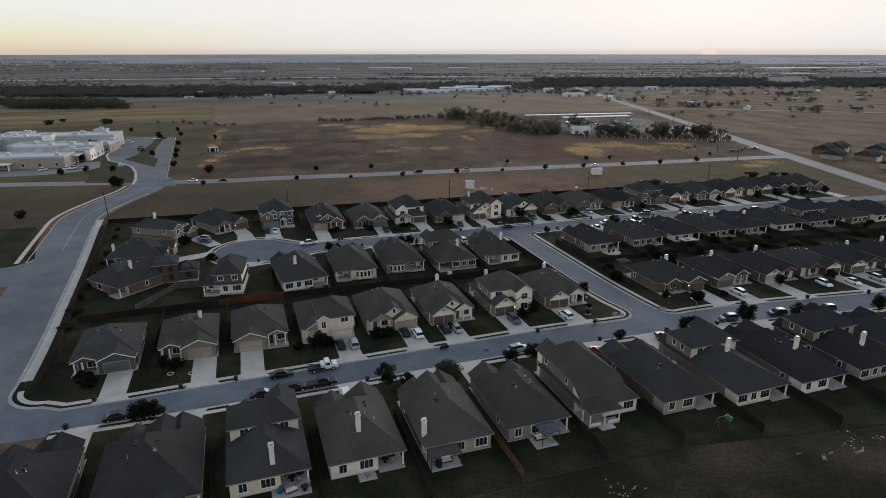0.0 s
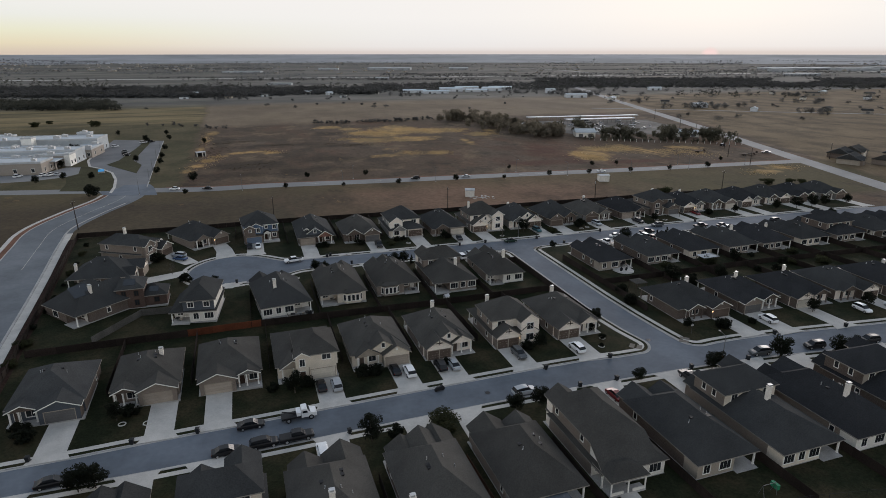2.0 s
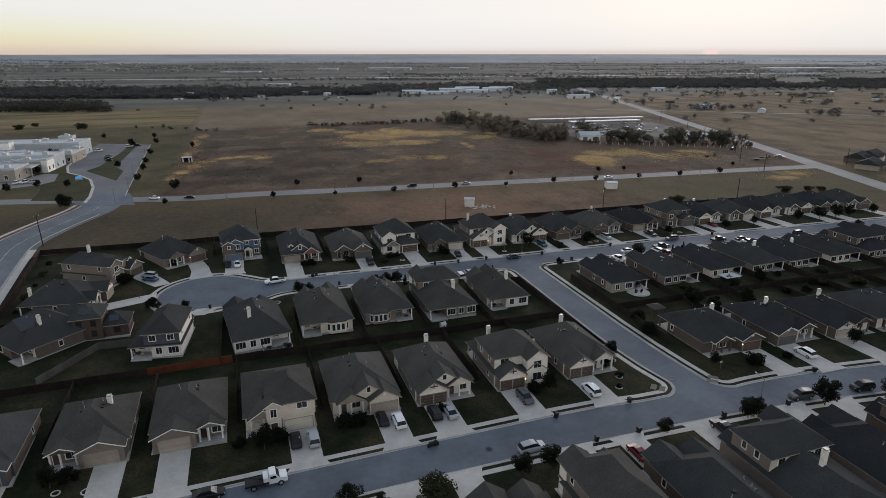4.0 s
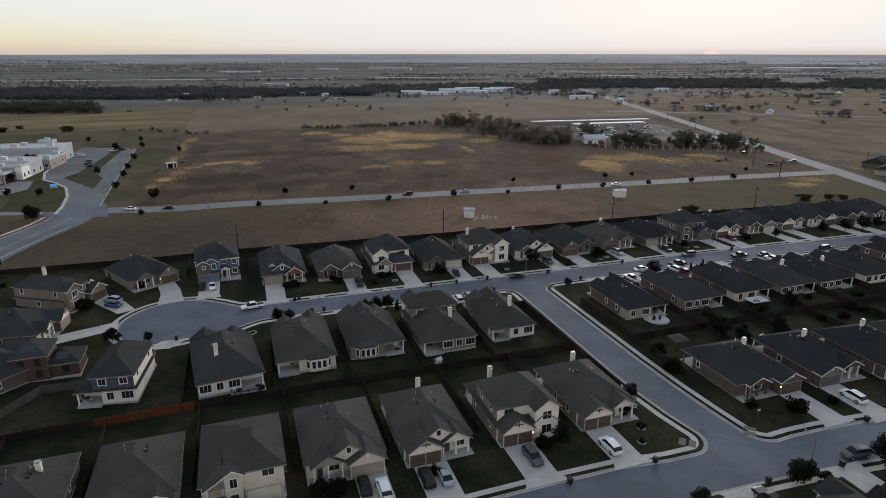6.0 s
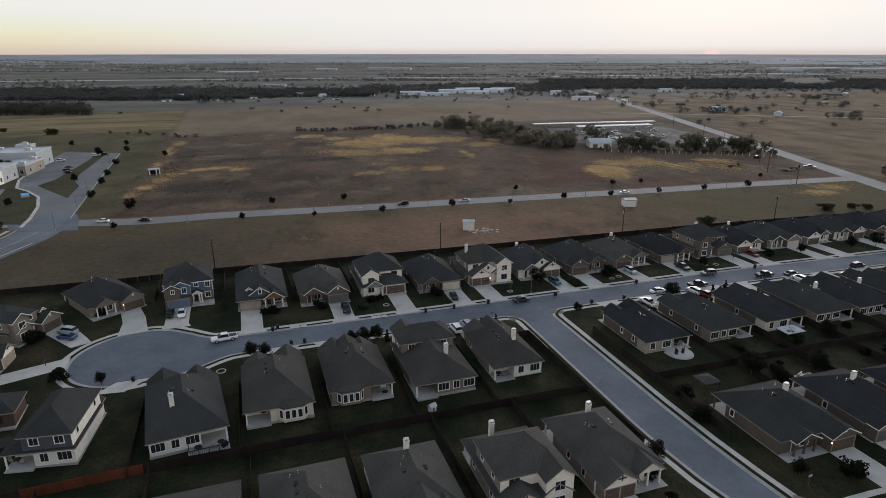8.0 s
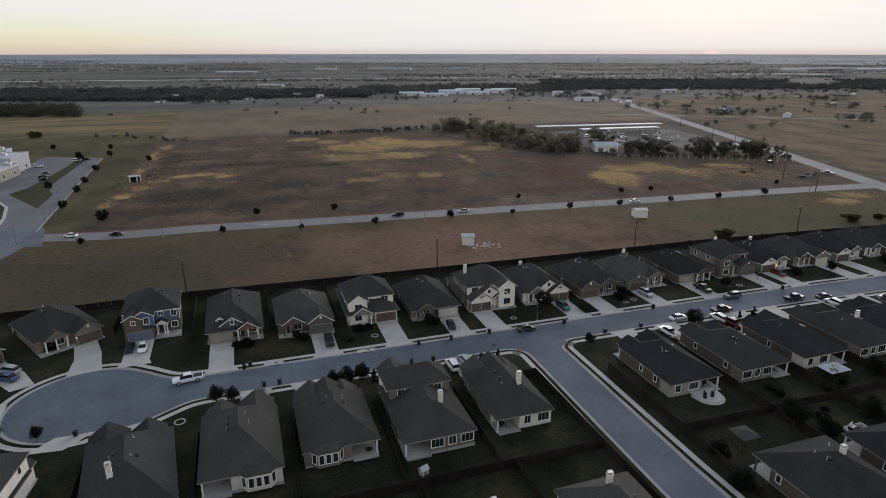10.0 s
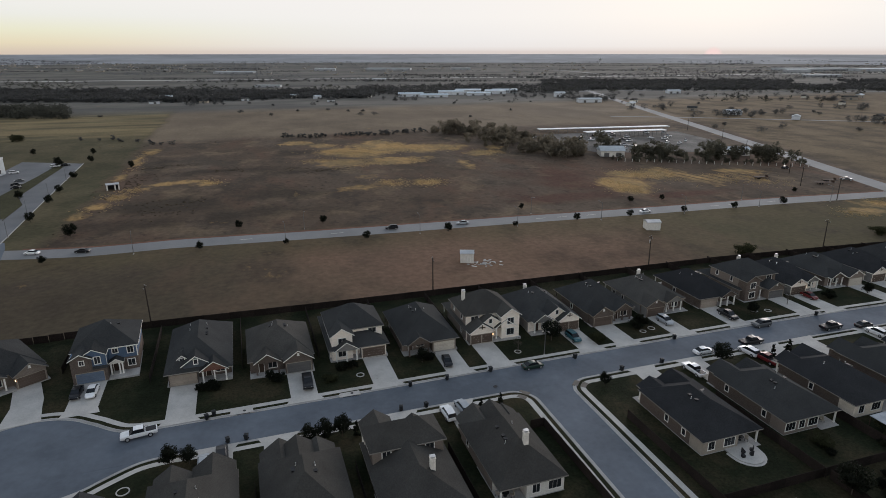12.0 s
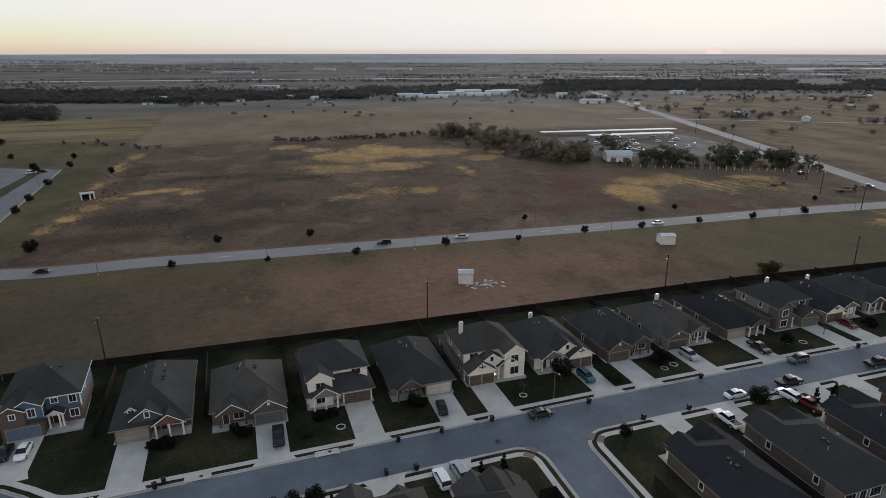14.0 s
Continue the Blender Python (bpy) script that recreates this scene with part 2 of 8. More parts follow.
def smooth_line(pts, step=3.0):
    """A Catmull-Rom line through the points."""
    pts = [Vector((p[0], p[1])) for p in pts]
    ext = [pts[0] * 2 - pts[1]] + pts + [pts[-1] * 2 - pts[-2]]
    out = []
    for i in range(1, len(ext) - 2):
        a, b, c, d = ext[i - 1:i + 3]
        n = max(1, int((c - b).length / step))
        for k in range(n):
            t = k / n
            out.append(0.5 * (2 * b + (c - a) * t + (2 * a - 5 * b + 4 * c - d) * t * t + (3 * b - a - 3 * c + d) * t ** 3))
    out.append(pts[-1])
    return out


def offset_line(pts, d, closed=False):
    """The line moved d to its left."""
    out, n = [], len(pts)
    for i, p in enumerate(pts):
        a = pts[i - 1] if (i or closed) else p
        b = pts[(i + 1) % n] if (i < n - 1 or closed) else p
        u, v = (p - a), (b - p)
        u = u.normalized() if u.length > 1e-6 else v.normalized()
        v = v.normalized() if v.length > 1e-6 else u
        t = (u + v).normalized()
        nrm = Vector((-t.y, t.x))
        out.append(p + nrm * d / max(0.5, t.dot(u)))
    return out


def strip(geo, pts, d0, d1, z0, z1, slot=0, closed=False):
    """A band between two offsets of a line, from z0 up to z1."""
    a, b = offset_line(pts, d1, closed), offset_line(pts, d0, closed)
    n, k = len(pts), len(geo.v)
    for i in range(n):
        geo.v += [(*a[i], z0), (*b[i], z0), (*b[i], z1), (*a[i], z1)]
    for i in range(n if closed else n - 1):
        j = (i + 1) % n
        for c, e in ((1, 2), (2, 3), (3, 0)):
            geo.f.append((k + 4 * i + c, k + 4 * j + c, k + 4 * j + e, k + 4 * i + e))
            geo.s.append(slot)
    if not closed:
        geo.f += [(k, k + 1, k + 2, k + 3), tuple(k + 4 * (n - 1) + q for q in (3, 2, 1, 0))]
        geo.s += [slot, slot]
    return geo

# ---------------------------------------------------------------- ground
# Patches of tall dry grass: centre x, y, half-lengths, strength.
DRY = [(79, 546, 11, 11, 1.0), (95, 528, 13, 11, 1.0), (104, 498, 18, 18, 1.25), (118, 486, 24, 18, 1.3), (134, 512, 24, 26, 1.45), (152, 499, 26, 22, 1.3), (174, 494, 24, 18, 1.2), (128, 455, 26, 14, 1.15), (100, 456, 20, 18, 1.2), (84, 466, 12, 10, 1.0),
       (-23, 370, 5, 10, .75), (-19, 385, 6, 9, .85), (-14, 402, 7, 9, .9), (-7, 416, 8, 7, .95), (2, 425, 9, 6, 1.0), (13, 426, 10, 6, 1.1), (23, 419, 8, 7, 1.0), (-20, 455, 4, 22, .7), (-18, 500, 5, 30, .8), (-14, 545, 6, 24, .7),
       (95, 384, 14, 8, .75), (110, 390, 12, 10, .8), (130, 386, 10, 10, .95), (104, 410, 12, 8, .7), (190, 466, 14, 14, .9), (166, 428, 5, 30, .7), (205, 490, 10, 14, .7),
       (222, 352, 13, 15, 1.6), (216, 338, 9, 10, 1.4), (238, 372, 14, 12, 1.2), (258, 368, 22, 16, 1.0), (272, 350, 24, 20, .95), (290, 340, 18, 18, .85), (300, 358, 18, 14, .75), (284, 271, 14, 7, .95), (300, 280, 12, 8, .8)]
# Dark weedy ground.
WEEDY = [(8, 374, 30, 22, 1.0), (0, 350, 30, 14, .9), (50, 350, 40, 14, .8), (48, 384, 30, 16, .9), (36, 450, 40, 12, .9), (70, 436, 30, 10, .8), (84, 506, 26, 14, .7), (-6, 470, 10, 60, .7), (120, 350, 20, 14, .6), (150, 446, 14, 16, .6)]
# Bare red soil.
RED = [(196, 362, 24, 26, 1.0), (182, 334, 34, 12, 1.0), (205, 388, 16, 20, .9), (236, 322, 34, 7, .9), (162, 350, 24, 22, .7), (176, 392, 24, 24, .6), (120, 262, 90, 20, .6)]


def field_mask(n, l, pos, col, tex, ramp, mixc):
    def op(kind, a, c):
        x = n.new("ShaderNodeMath")
        x.operation = kind
        for sock, v in ((x.inputs[0], a), (x.inputs[1], c)):
            if isinstance(v, (int, float)):
                sock.default_value = v
            else:
                l.new(v, sock)
        return x.outputs[0]

    def spots(rows):
        total = None
        for x, y, rx, ry, s in rows:
            sub, div, ln = n.new("ShaderNodeVectorMath"), n.new("ShaderNodeVectorMath"), n.new("ShaderNodeVectorMath")
            sub.operation, div.operation, ln.operation = "SUBTRACT", "DIVIDE", "LENGTH"
            l.new(pos, sub.inputs[0])
            sub.inputs[1].default_value = (x, y, 0)
            l.new(sub.outputs[0], div.inputs[0])
            div.inputs[1].default_value = (rx, ry, 1000)
            l.new(div.outputs[0], ln.inputs[0])
            v = ramp(ln.outputs["Value"], 0.3, 1.5, s, 0)
            total = v if total is None else op("MAXIMUM", total, v)
        return total

    def scaled(scale, detail, turn=0.0):
        mp = n.new("ShaderNodeMapping")
        mp.inputs["Scale"].default_value = scale
        mp.inputs["Rotation"].default_value = (0, 0, turn)
        l.new(pos, mp.inputs["Vector"])
        t = n.new("ShaderNodeTexNoise")
        t.inputs["Scale"].default_value, t.inputs["Detail"].default_value, t.inputs["Roughness"].default_value = 1.0, detail, 0.65
        l.new(mp.outputs[0], t.inputs["Vector"])
        return t.outputs["Fac"]

    def lane(k, lo, hi, soft):
        """1 inside a band of y + k x between lo and hi, with soft edges."""
        dp = n.new("ShaderNodeVectorMath")
        dp.operation = "DOT_PRODUCT"
        dp.inputs[1].default_value = (k, 1, 0)
        l.new(pos, dp.inputs[0])
        return op("MULTIPLY", ramp(dp.outputs["Value"], lo - soft, lo + soft, 0, 1), ramp(dp.outputs["Value"], hi - soft, hi + soft, 1, 0))

    both = lambda a, c: op("MULTIPLY", a, c)
    sep = n.new("ShaderNodeSeparateXYZ")
    l.new(pos, sep.inputs[0])
    X, Y = sep.outputs["X"], sep.outputs["Y"]
    mottle = scaled((0.034, 0.024, 0.05), 9.0, .3)
    tufts = scaled((0.26, 0.17, 0.2), 6.0, .3)
    broad = scaled((0.012, 0.006, 0.01), 5.0, .3)
    wave = scaled((0.02, 0.009, 0.01), 6.0, .3)
    xw = op("ADD", X, op("MULTIPLY", op("SUBTRACT", mottle, .5), 22.0))
    yw = op("ADD", Y, op("MULTIPLY", op("SUBTRACT", mottle, .5), 60.0))
    # the middle field: grey-brown stubble, reddish soil, dark scrub
    col = mixc(ramp(broad, .44, .58, 0, .9), col, (0.118, 0.09, 0.068))
    col = mixc(ramp(wave, .5, .64, 0, .75), col, (0.122, 0.07, 0.048))
    col = mixc(ramp(mottle, .5, .6, 0, .8), col, (0.062, 0.049, 0.038))
    col = mixc(ramp(tufts, .54, .64, 0, .6), col, (0.048, 0.038, 0.029))
    col = mixc(ramp(scaled((.045, .035, .02), 8.0, .3), .53, .64, 0, .6), col, (0.19, 0.138, 0.088))
    col = mixc(both(ramp(op("ADD", spots(RED), op("MULTIPLY", op("SUBTRACT", mottle, .5), 1.6)), .4, .9, 0, .8), ramp(tufts, .3, .7, 1, .6)), col, (0.098, 0.046, 0.034))
    col = mixc(ramp(op("ADD", spots(WEEDY), op("MULTIPLY", op("SUBTRACT", mottle, .5), 2.0)), .3, .9, 0, .85), col, (0.048, 0.038, 0.029))
    # the strip between the gardens and the road: brown soil, olive grass along the road and to the west
    near = both(lane(.085, 240, 322, 4), ramp(tufts, .3, .7, 1, .75))
    earth = mixc(ramp(broad, .42, .6, 0, 1), (0.185, 0.115, 0.08), (0.155, 0.104, 0.068))
    earth = mixc(ramp(op("ADD", X, op("MULTIPLY", op("SUBTRACT", wave, .5), 220.0)), 10, 85, .9, 0), earth, (0.062, 0.054, 0.037))
    earth = mixc(ramp(op("ADD", X, op("MULTIPLY", op("SUBTRACT", wave, .5), 160.0)), 140, 205, 0, .9), earth, (0.074, 0.068, 0.037))
    earth = mixc(both(lane(.085, 296, 322, 8), ramp(mottle, .3, .6, .3, .9)), earth, (0.105, 0.085, 0.048))
    earth = mixc(ramp(mottle, .52, .62, 0, .55), earth, (0.062, 0.047, 0.036))
    col = mixc(near, col, earth)
    # west of the old boundary: mown olive grass, then a pale straw field
    olive = mixc(ramp(mottle, .42, .58, 0, 1), (0.072, 0.065, 0.038), (0.104, 0.087, 0.052))
    west = ramp(xw, -28, -20, 1, 0)
    col = mixc(both(west, ramp(Y, 318, 330, 0, 1)), col, olive)
    straw_w = mixc(ramp(scaled((0.006, 0.035, 0), 7.0), .42, .6, 0, 1), (0.215, 0.165, 0.088), (0.098, 0.084, 0.05))
    col = mixc(both(west, ramp(yw, 600, 640, 0, 1)), col, straw_w)
    # east of it, beyond the hedgerow: plain grey-beige stubble
    stub = mixc(ramp(broad, .42, .58, 0, 1), (0.15, 0.116, 0.083), (0.195, 0.15, 0.105))
    stub = mixc(ramp(mottle, .52, .62, 0, .4), stub, (0.118, 0.093, 0.068))
    col = mixc(both(ramp(xw, -26, -20, 0, 1), ramp(yw, 575, 600, 0, 1)), col, stub)
    # tan pasture beyond the highway
    dp = n.new("ShaderNodeVectorMath")
    dp.operation = "DOT_PRODUCT"
    dp.inputs[1].default_value = (1, -.38, 0)
    l.new(pos, dp.inputs[0])
    tan = mixc(ramp(mottle, .42, .6, 0, 1), (0.17, 0.124, 0.077), (0.092, 0.07, 0.046))
    col = mixc(ramp(dp.outputs["Value"], 234, 240, 0, 1), col, tan)
    # farther fields: patches of dull straw, grey and green, with distance haze put into the colour
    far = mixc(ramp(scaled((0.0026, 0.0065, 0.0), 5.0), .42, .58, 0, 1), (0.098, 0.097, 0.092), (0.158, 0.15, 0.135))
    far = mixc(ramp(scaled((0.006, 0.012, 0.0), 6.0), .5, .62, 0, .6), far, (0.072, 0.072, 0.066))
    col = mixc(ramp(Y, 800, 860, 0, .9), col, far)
    gold = op("ADD", spots(DRY), op("ADD", op("MULTIPLY", op("SUBTRACT", mottle, .5), 2.6), op("MULTIPLY", op("SUBTRACT", tufts, .5), 1.6)))
    tone = mixc(ramp(scaled((.06, .045, 0), 6.0, .3), .42, .58, 0, 1), (0.42, 0.262, 0.108), (0.26, 0.18, 0.088))
    col = mixc(ramp(gold, .45, 1.0, 0, .9), col, tone)
    # plough furrows in the dry grass beside the yard
    rows = n.new("ShaderNodeTexWave")
    rows.wave_type, rows.bands_direction = "BANDS", "X"
    rows.inputs["Scale"].default_value, rows.inputs["Distortion"].default_value, rows.inputs["Detail"].default_value = .05, 2.5, 3.0
    rows.inputs["Detail Scale"].default_value = .6
    turn = n.new("ShaderNodeMapping")
    turn.inputs["Rotation"].default_value = (0, 0, radians(-8))
    l.new(pos, turn.inputs["Vector"])
    l.new(turn.outputs[0], rows.inputs["Vector"])
    furrow = both(ramp(rows.outputs["Fac"], .62, .95, 0, .85), ramp(spots([(274, 356, 20, 28, 1.0), (294, 346, 16, 22, .8)]), .35, .8, 0, 1))
    return mixc(furrow, col, (0.085, 0.062, 0.044))


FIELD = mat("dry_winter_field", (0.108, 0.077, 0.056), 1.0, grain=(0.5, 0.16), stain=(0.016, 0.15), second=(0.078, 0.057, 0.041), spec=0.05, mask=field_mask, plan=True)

g = Geo()
RINGS = [0, 60, 120, 200, 300, 420, 560, 720, 900, 1150, 1450, 1800, 2200, 2600, 3000, 3300]
SEG = 128
for r in RINGS:
    for k in range(SEG):
        a = 2 * math.pi * k / SEG
        z = 0.0 if r <= 2600 else 46.0 * ((r - 2600) / 2300) ** 1.35
        g.v.append((60 + r * math.sin(a), 100 + r * math.cos(a), z))
for i in range(len(RINGS) - 1):
    for k in range(SEG):
        j = (k + 1) % SEG
        g.f.append((i * SEG + j, i * SEG + k, (i + 1) * SEG + k, (i + 1) * SEG + j) if i else (k, SEG + k, SEG + j))
        g.s.append(0)
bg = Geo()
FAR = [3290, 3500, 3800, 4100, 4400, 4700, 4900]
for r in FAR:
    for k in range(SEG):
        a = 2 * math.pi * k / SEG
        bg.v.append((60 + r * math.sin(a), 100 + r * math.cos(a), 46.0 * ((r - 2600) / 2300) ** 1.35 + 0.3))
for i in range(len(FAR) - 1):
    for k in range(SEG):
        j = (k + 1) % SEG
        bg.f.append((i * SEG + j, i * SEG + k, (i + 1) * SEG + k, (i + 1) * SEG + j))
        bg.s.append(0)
# backdrop ring: its pale grey-blue base colour stands in for distance haze
setting("backdrop", bg, mat("far_hazed_land", (0.275, 0.28, 0.29), 1.0, grain=(.01, .12), stain=(.0012, .25), spec=.05), "far backdrop land with distance haze in its grey-blue colour", "distance")
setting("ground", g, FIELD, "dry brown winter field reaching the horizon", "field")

# ---------------------------------------------------------------- streets
LINE_A = smooth_line([(-62, 110), (-46, 110.2), (0, 110.2), (50, 110.8), (98, 109.8), (130, 106.6), (165, 102.4), (215, 94), (300, 78)])
LINE_C = smooth_line([(2, 195.3), (25, 195.0), (100, 195.1), (160, 194.8), (200, 193.4), (240, 191.2), (307, 186.2)])
LINE_B = [Vector((93.2, y)) for y in (105, 115, 130, 150, 170, 190, 200)]
LINE_D = smooth_line([(-49, -190), (-51, -60), (-53, 40), (-54.5, 118), (-57, 160), (-59.5, 200), (-62.5, 240), (-63.3, 262), (-57, 284), (-49, 304), (-46, 320), (-47, 334)])
LINE_E = smooth_line([(-700, 520), (-400, 425), (-200, 366), (-110, 341), (-60, 328.8), (-15, 318.0), (22, 314.2), (74, 309.6), (133, 305.9), (202, 300.8), (257, 297.6), (300, 293.8), (338, 290)])
LINE_F = smooth_line([(700, 1290), (610, 1020), (533, 818), (404, 475), (359, 359), (332, 289), (305, 218), (275, 140), (240, 50), (200, -50)], 12)


def road(name, line, half, z, material, label):
    gg = strip(Geo(), line, -half, half, -0.3, z)
    return setting(name, gg, material, label, "road")


road("road_a", LINE_A, 5.1, 0.030, ASPHALT, "smooth grey residential street with concrete kerbs")
road("road_b", LINE_B, 4.4, 0.026, ASPHALT, "short grey street joining two residential streets")
road("road_c", LINE_C, 4.4, 0.034, ASPHALT, "grey residential street ending in a turning circle")
road("road_d", LINE_D, 8.2, 0.022, ASPHALT_PALE, "wide grey collector road that bends to a junction")
road("road_e", LINE_E, 4.9, 0.038, ASPHALT_OLD, "pale two-lane road across the dry fields")
road("road_f", LINE_F, 5.8, 0.042, ASPHALT_OLD, "pale country highway running to the distance")
setting("junction", Geo().prism([(-56.5, 317), (-33, 311), (-36.5, 330), (-39, 338), (-51, 340), (-53, 331), (-60, 327)], -.3, .052), ASPHALT, "grey asphalt of the road junction", "road")
bulb = [(0.5 + 12.7 * math.cos(2 * math.pi * k / 48), 197 + 12.7 * math.sin(2 * math.pi * k / 48)) for k in range(48)]
setting("turning_circle", Geo().prism(bulb, -0.3, 0.030), ASPHALT, "round grey asphalt end of the residential street", "road")

corners = Geo()
corners.prism([(1, 199), (1.5, 185.1), (7.5, 184.6), (12, 185.7), (15.3, 187.7), (19.8, 190.1), (26, 190.7), (26, 198)], -.2, .02)
corners.prism([(0, 198), (26, 194), (26, 199.4), (19, 199.7), (15.6, 200.9), (13.2, 202.7), (9.4, 206)], -.2, .016)
for x0, x1, y0, y1 in ((83, 89.4, 114.6, 121), (97, 104, 113.6, 120.2), (83, 89.4, 185, 191.5), (97, 104, 185, 191.5), (-48, -36, 113, 124)):
    corners.box(x0, x1, y0, y1, -0.2, 0.018)
setting("corner_asphalt", corners, ASPHALT, "grey asphalt at the rounded street corners", "road")
setting("rough_ground", Geo().prism([(-46, 75), (-46, -60), (330, -60), (262, 45), (150, 62), (99, 70), (66, 74), (20, 75)], -.3, .06), mat("rough_dark_grass", (0.026, 0.023, 0.014), 1.0, grain=(1.5, .3), stain=(.05, .35), second=(.05, .04, .028), bump=(3, .1), spec=.05), "dark rough grass behind the last gardens", "grass")

# the kerb lines of the three blocks of houses, land on their left
def ramp_between(x, stops):
    """A value that goes straight from stop to stop, (x, value) in order of x."""
    for (xa, va), (xb, vb) in zip(stops, stops[1:]):
        if x <= xb:
            return va + (vb - va) * max(0.0, (x - xa) / (xb - xa))
    return stops[-1][1]


def kerb_an(x):
    return ramp_between(x, ((-40, 113.3), (-24, 113.7), (-14, 114.3), (-5, 114.7), (17, 115.2), (46, 115.8), (60, 116.0), (72, 115.8), (83, 114.6)))


def a_line(x):
    return min(LINE_A, key=lambda p: abs(p.x - x)).y


a_n = [Vector((p.x, kerb_an(p.x))) for p in LINE_A]
a_ne = [Vector((p.x, p.y + ramp_between(p.x, ((102, 3.9), (112, 4.6), (122, 5.0), (150, 4.6))))) for p in LINE_A]
a_s = [Vector((p.x, p.y - ramp_between(p.x, ((50, 4.0), (105, 4.6), (140, 5.0))))) for p in LINE_A]
c_n = offset_line(LINE_C, 4.9)
c_s = offset_line(LINE_C, -4.4)
d_e = [Vector((p.x - 2.2 * min(1, max(0, (p.y - 150) / 90)), p.y)) for p in offset_line(LINE_D, -8.2)]


def between(line, x0, x1):
    return [p for p in line if x0 <= p.x <= x1]


def arc(cx, cy, r, a0, a1, n=14):
    return [Vector((cx + r * math.cos(radians(a0 + (a1 - a0) * k / n)), cy + r * math.sin(radians(a0 + (a1 - a0) * k / n)))) for k in range(n + 1)]


east_end = 262.0
BEND_N = smooth_line([(11.2, 204.6), (13.2, 202.7), (15.6, 200.9), (19, 200.1), (23.5, 199.9)], 1.0)
BEND = smooth_line([(25, 190.8), (19.8, 190.2), (15.3, 187.8), (12, 185.8), (7.5, 184.7), (3.0, 184.9)], 1.0)
d_run = [p for p in reversed(d_e) if 123 < p.y < 300]
d_x = d_run[-1].x
KERB_1 = (d_run + arc(d_x + 7, 122.3, 7, 180, 270, 10) + between(a_n, d_x + 9, 84) + arc(86.2, 118.9, 4.3, 280, 365, 10)
          + [Vector(q) for q in ((89.9, 122.5), (89.3, 126), (88.7, 133), (88.4, 142), (88.6, 160), (88.8, 175))] + arc(84.4, 186.2, 4.5, 0, 90, 10)
          + list(reversed(between(c_s, 27, 83))) + BEND + arc(0.5, 197, 12.7, -80, -315, 36)
          + BEND_N + between(c_n, 26, east_end))
KERB_2 = (list(reversed(between(c_s, 104, east_end))) + arc(102, 186.2, 4.5, 90, 180, 10) + [Vector(q) for q in ((97.4, 175), (97.2, 160), (97.0, 145), (97.2, 133), (97.7, 124))]
          + arc(102.5, 117.4, 4.2, 180, 262, 10) + between(a_ne, 104, east_end))
KERB_3 = list(reversed(between(a_s, -38, east_end)))

lawn = Geo()
lawn_1 = [p for p in KERB_1 if p.x > -30 or p.y < 247]
poly1 = lawn_1 + [Vector((262, 233)), Vector((231, 235.8)), Vector((180, 239.8)), Vector((110, 241.4)), Vector((16, 244.6)), Vector((-45, 247))]
lawn.prism([tuple(p) for p in offset_line(lawn_1, 0.3)] + [tuple(p) for p in poly1[len(lawn_1):]], -0.2, 0.12)
lawn.prism([tuple(p) for p in offset_line(KERB_2, 0.3)], -0.2, 0.12)
lawn.prism([tuple(p) for p in offset_line(KERB_3, 0.3)] + [(-46, 69.5), (20, 68.8), (66, 68), (99, 62.5), (150, 54), (262, 38)], -0.2, 0.12)
setting("lawn", lawn, LAWN, "dark green and brown winter lawns of the house plots", "lawn")
for k, (line, zz) in enumerate(((KERB_1, 0.15), (KERB_2, 0.154), (KERB_3, 0.158))):
    setting("kerb_%d" % (k + 1), strip(Geo(), line, 0.0, 0.24, -0.1, zz), CONCRETE_OLD, "low pale concrete kerb along the street", "kerb")
    setting("gutter_%d" % (k + 1), strip(Geo(), line, -0.42, 0.0, -0.1, .056 + .002 * k), CONCRETE_OLD, "flat pale concrete gutter along the kerb", "gutter")
    setting("pavement_%d" % (k + 1), strip(Geo(), line[len(d_run):] if k == 0 else line, 1.05, 2.1, -0.1, zz - 0.01), CONCRETE, "pale concrete pavement behind a grass verge", "pavement")
setting("pavement_4", strip(Geo(), [p for p in d_run if p.y < 254], 0.34, 2.4, -0.1, 0.146), CONCRETE, "pale concrete pavement along the collector road", "pavement")
setting("planting_strip", strip(Geo(), [p for p in d_run if p.y < 246], 2.5, 5.2, -0.1, 0.135), mat("dark_red_mulch", (0.035, 0.022, 0.018), 1.0, grain=(2, .3), stain=(.2, .3), spec=.05), "strip of dark reddish mulch before the garden fence", "planting bed")
RAMP = mat("buff_tactile_concrete", (0.17, 0.15, 0.13), 0.9, grain=(4, .15), stain=(.5, .1))
for x, y, a in ((87.0, 117.6, 45), (99.6, 116.8, -45), (87.0, 189.0, -45), (99.5, 188.9, 45)):
    gg = Geo()
    for s_ in (-1, 1):
        gg.loft([[(-1.1, s_ * .8 - .6, -.1), (1.1, s_ * .8 - .6, -.1), (1.1, s_ * .8 + .6, -.1), (-1.1, s_ * .8 + .6, -.1)], [(-1.0, s_ * .8 - .55, .17), (1.0, s_ * .8 - .55, .17), (1.0, s_ * .8 + .55, .17), (-1.0, s_ * .8 + .55, .17)]])
    ob = setting("kerb_ramp", gg, RAMP, "buff pedestrian ramp at the street corner", "ramp")
    ob.matrix_basis = pose(x, y, 0, 0, 0, a)

# ---------------------------------------------------------------- house kit
# A house stands in its own frame: x across its front, y from the front (0) to the back, z up.
OVER = 0.45


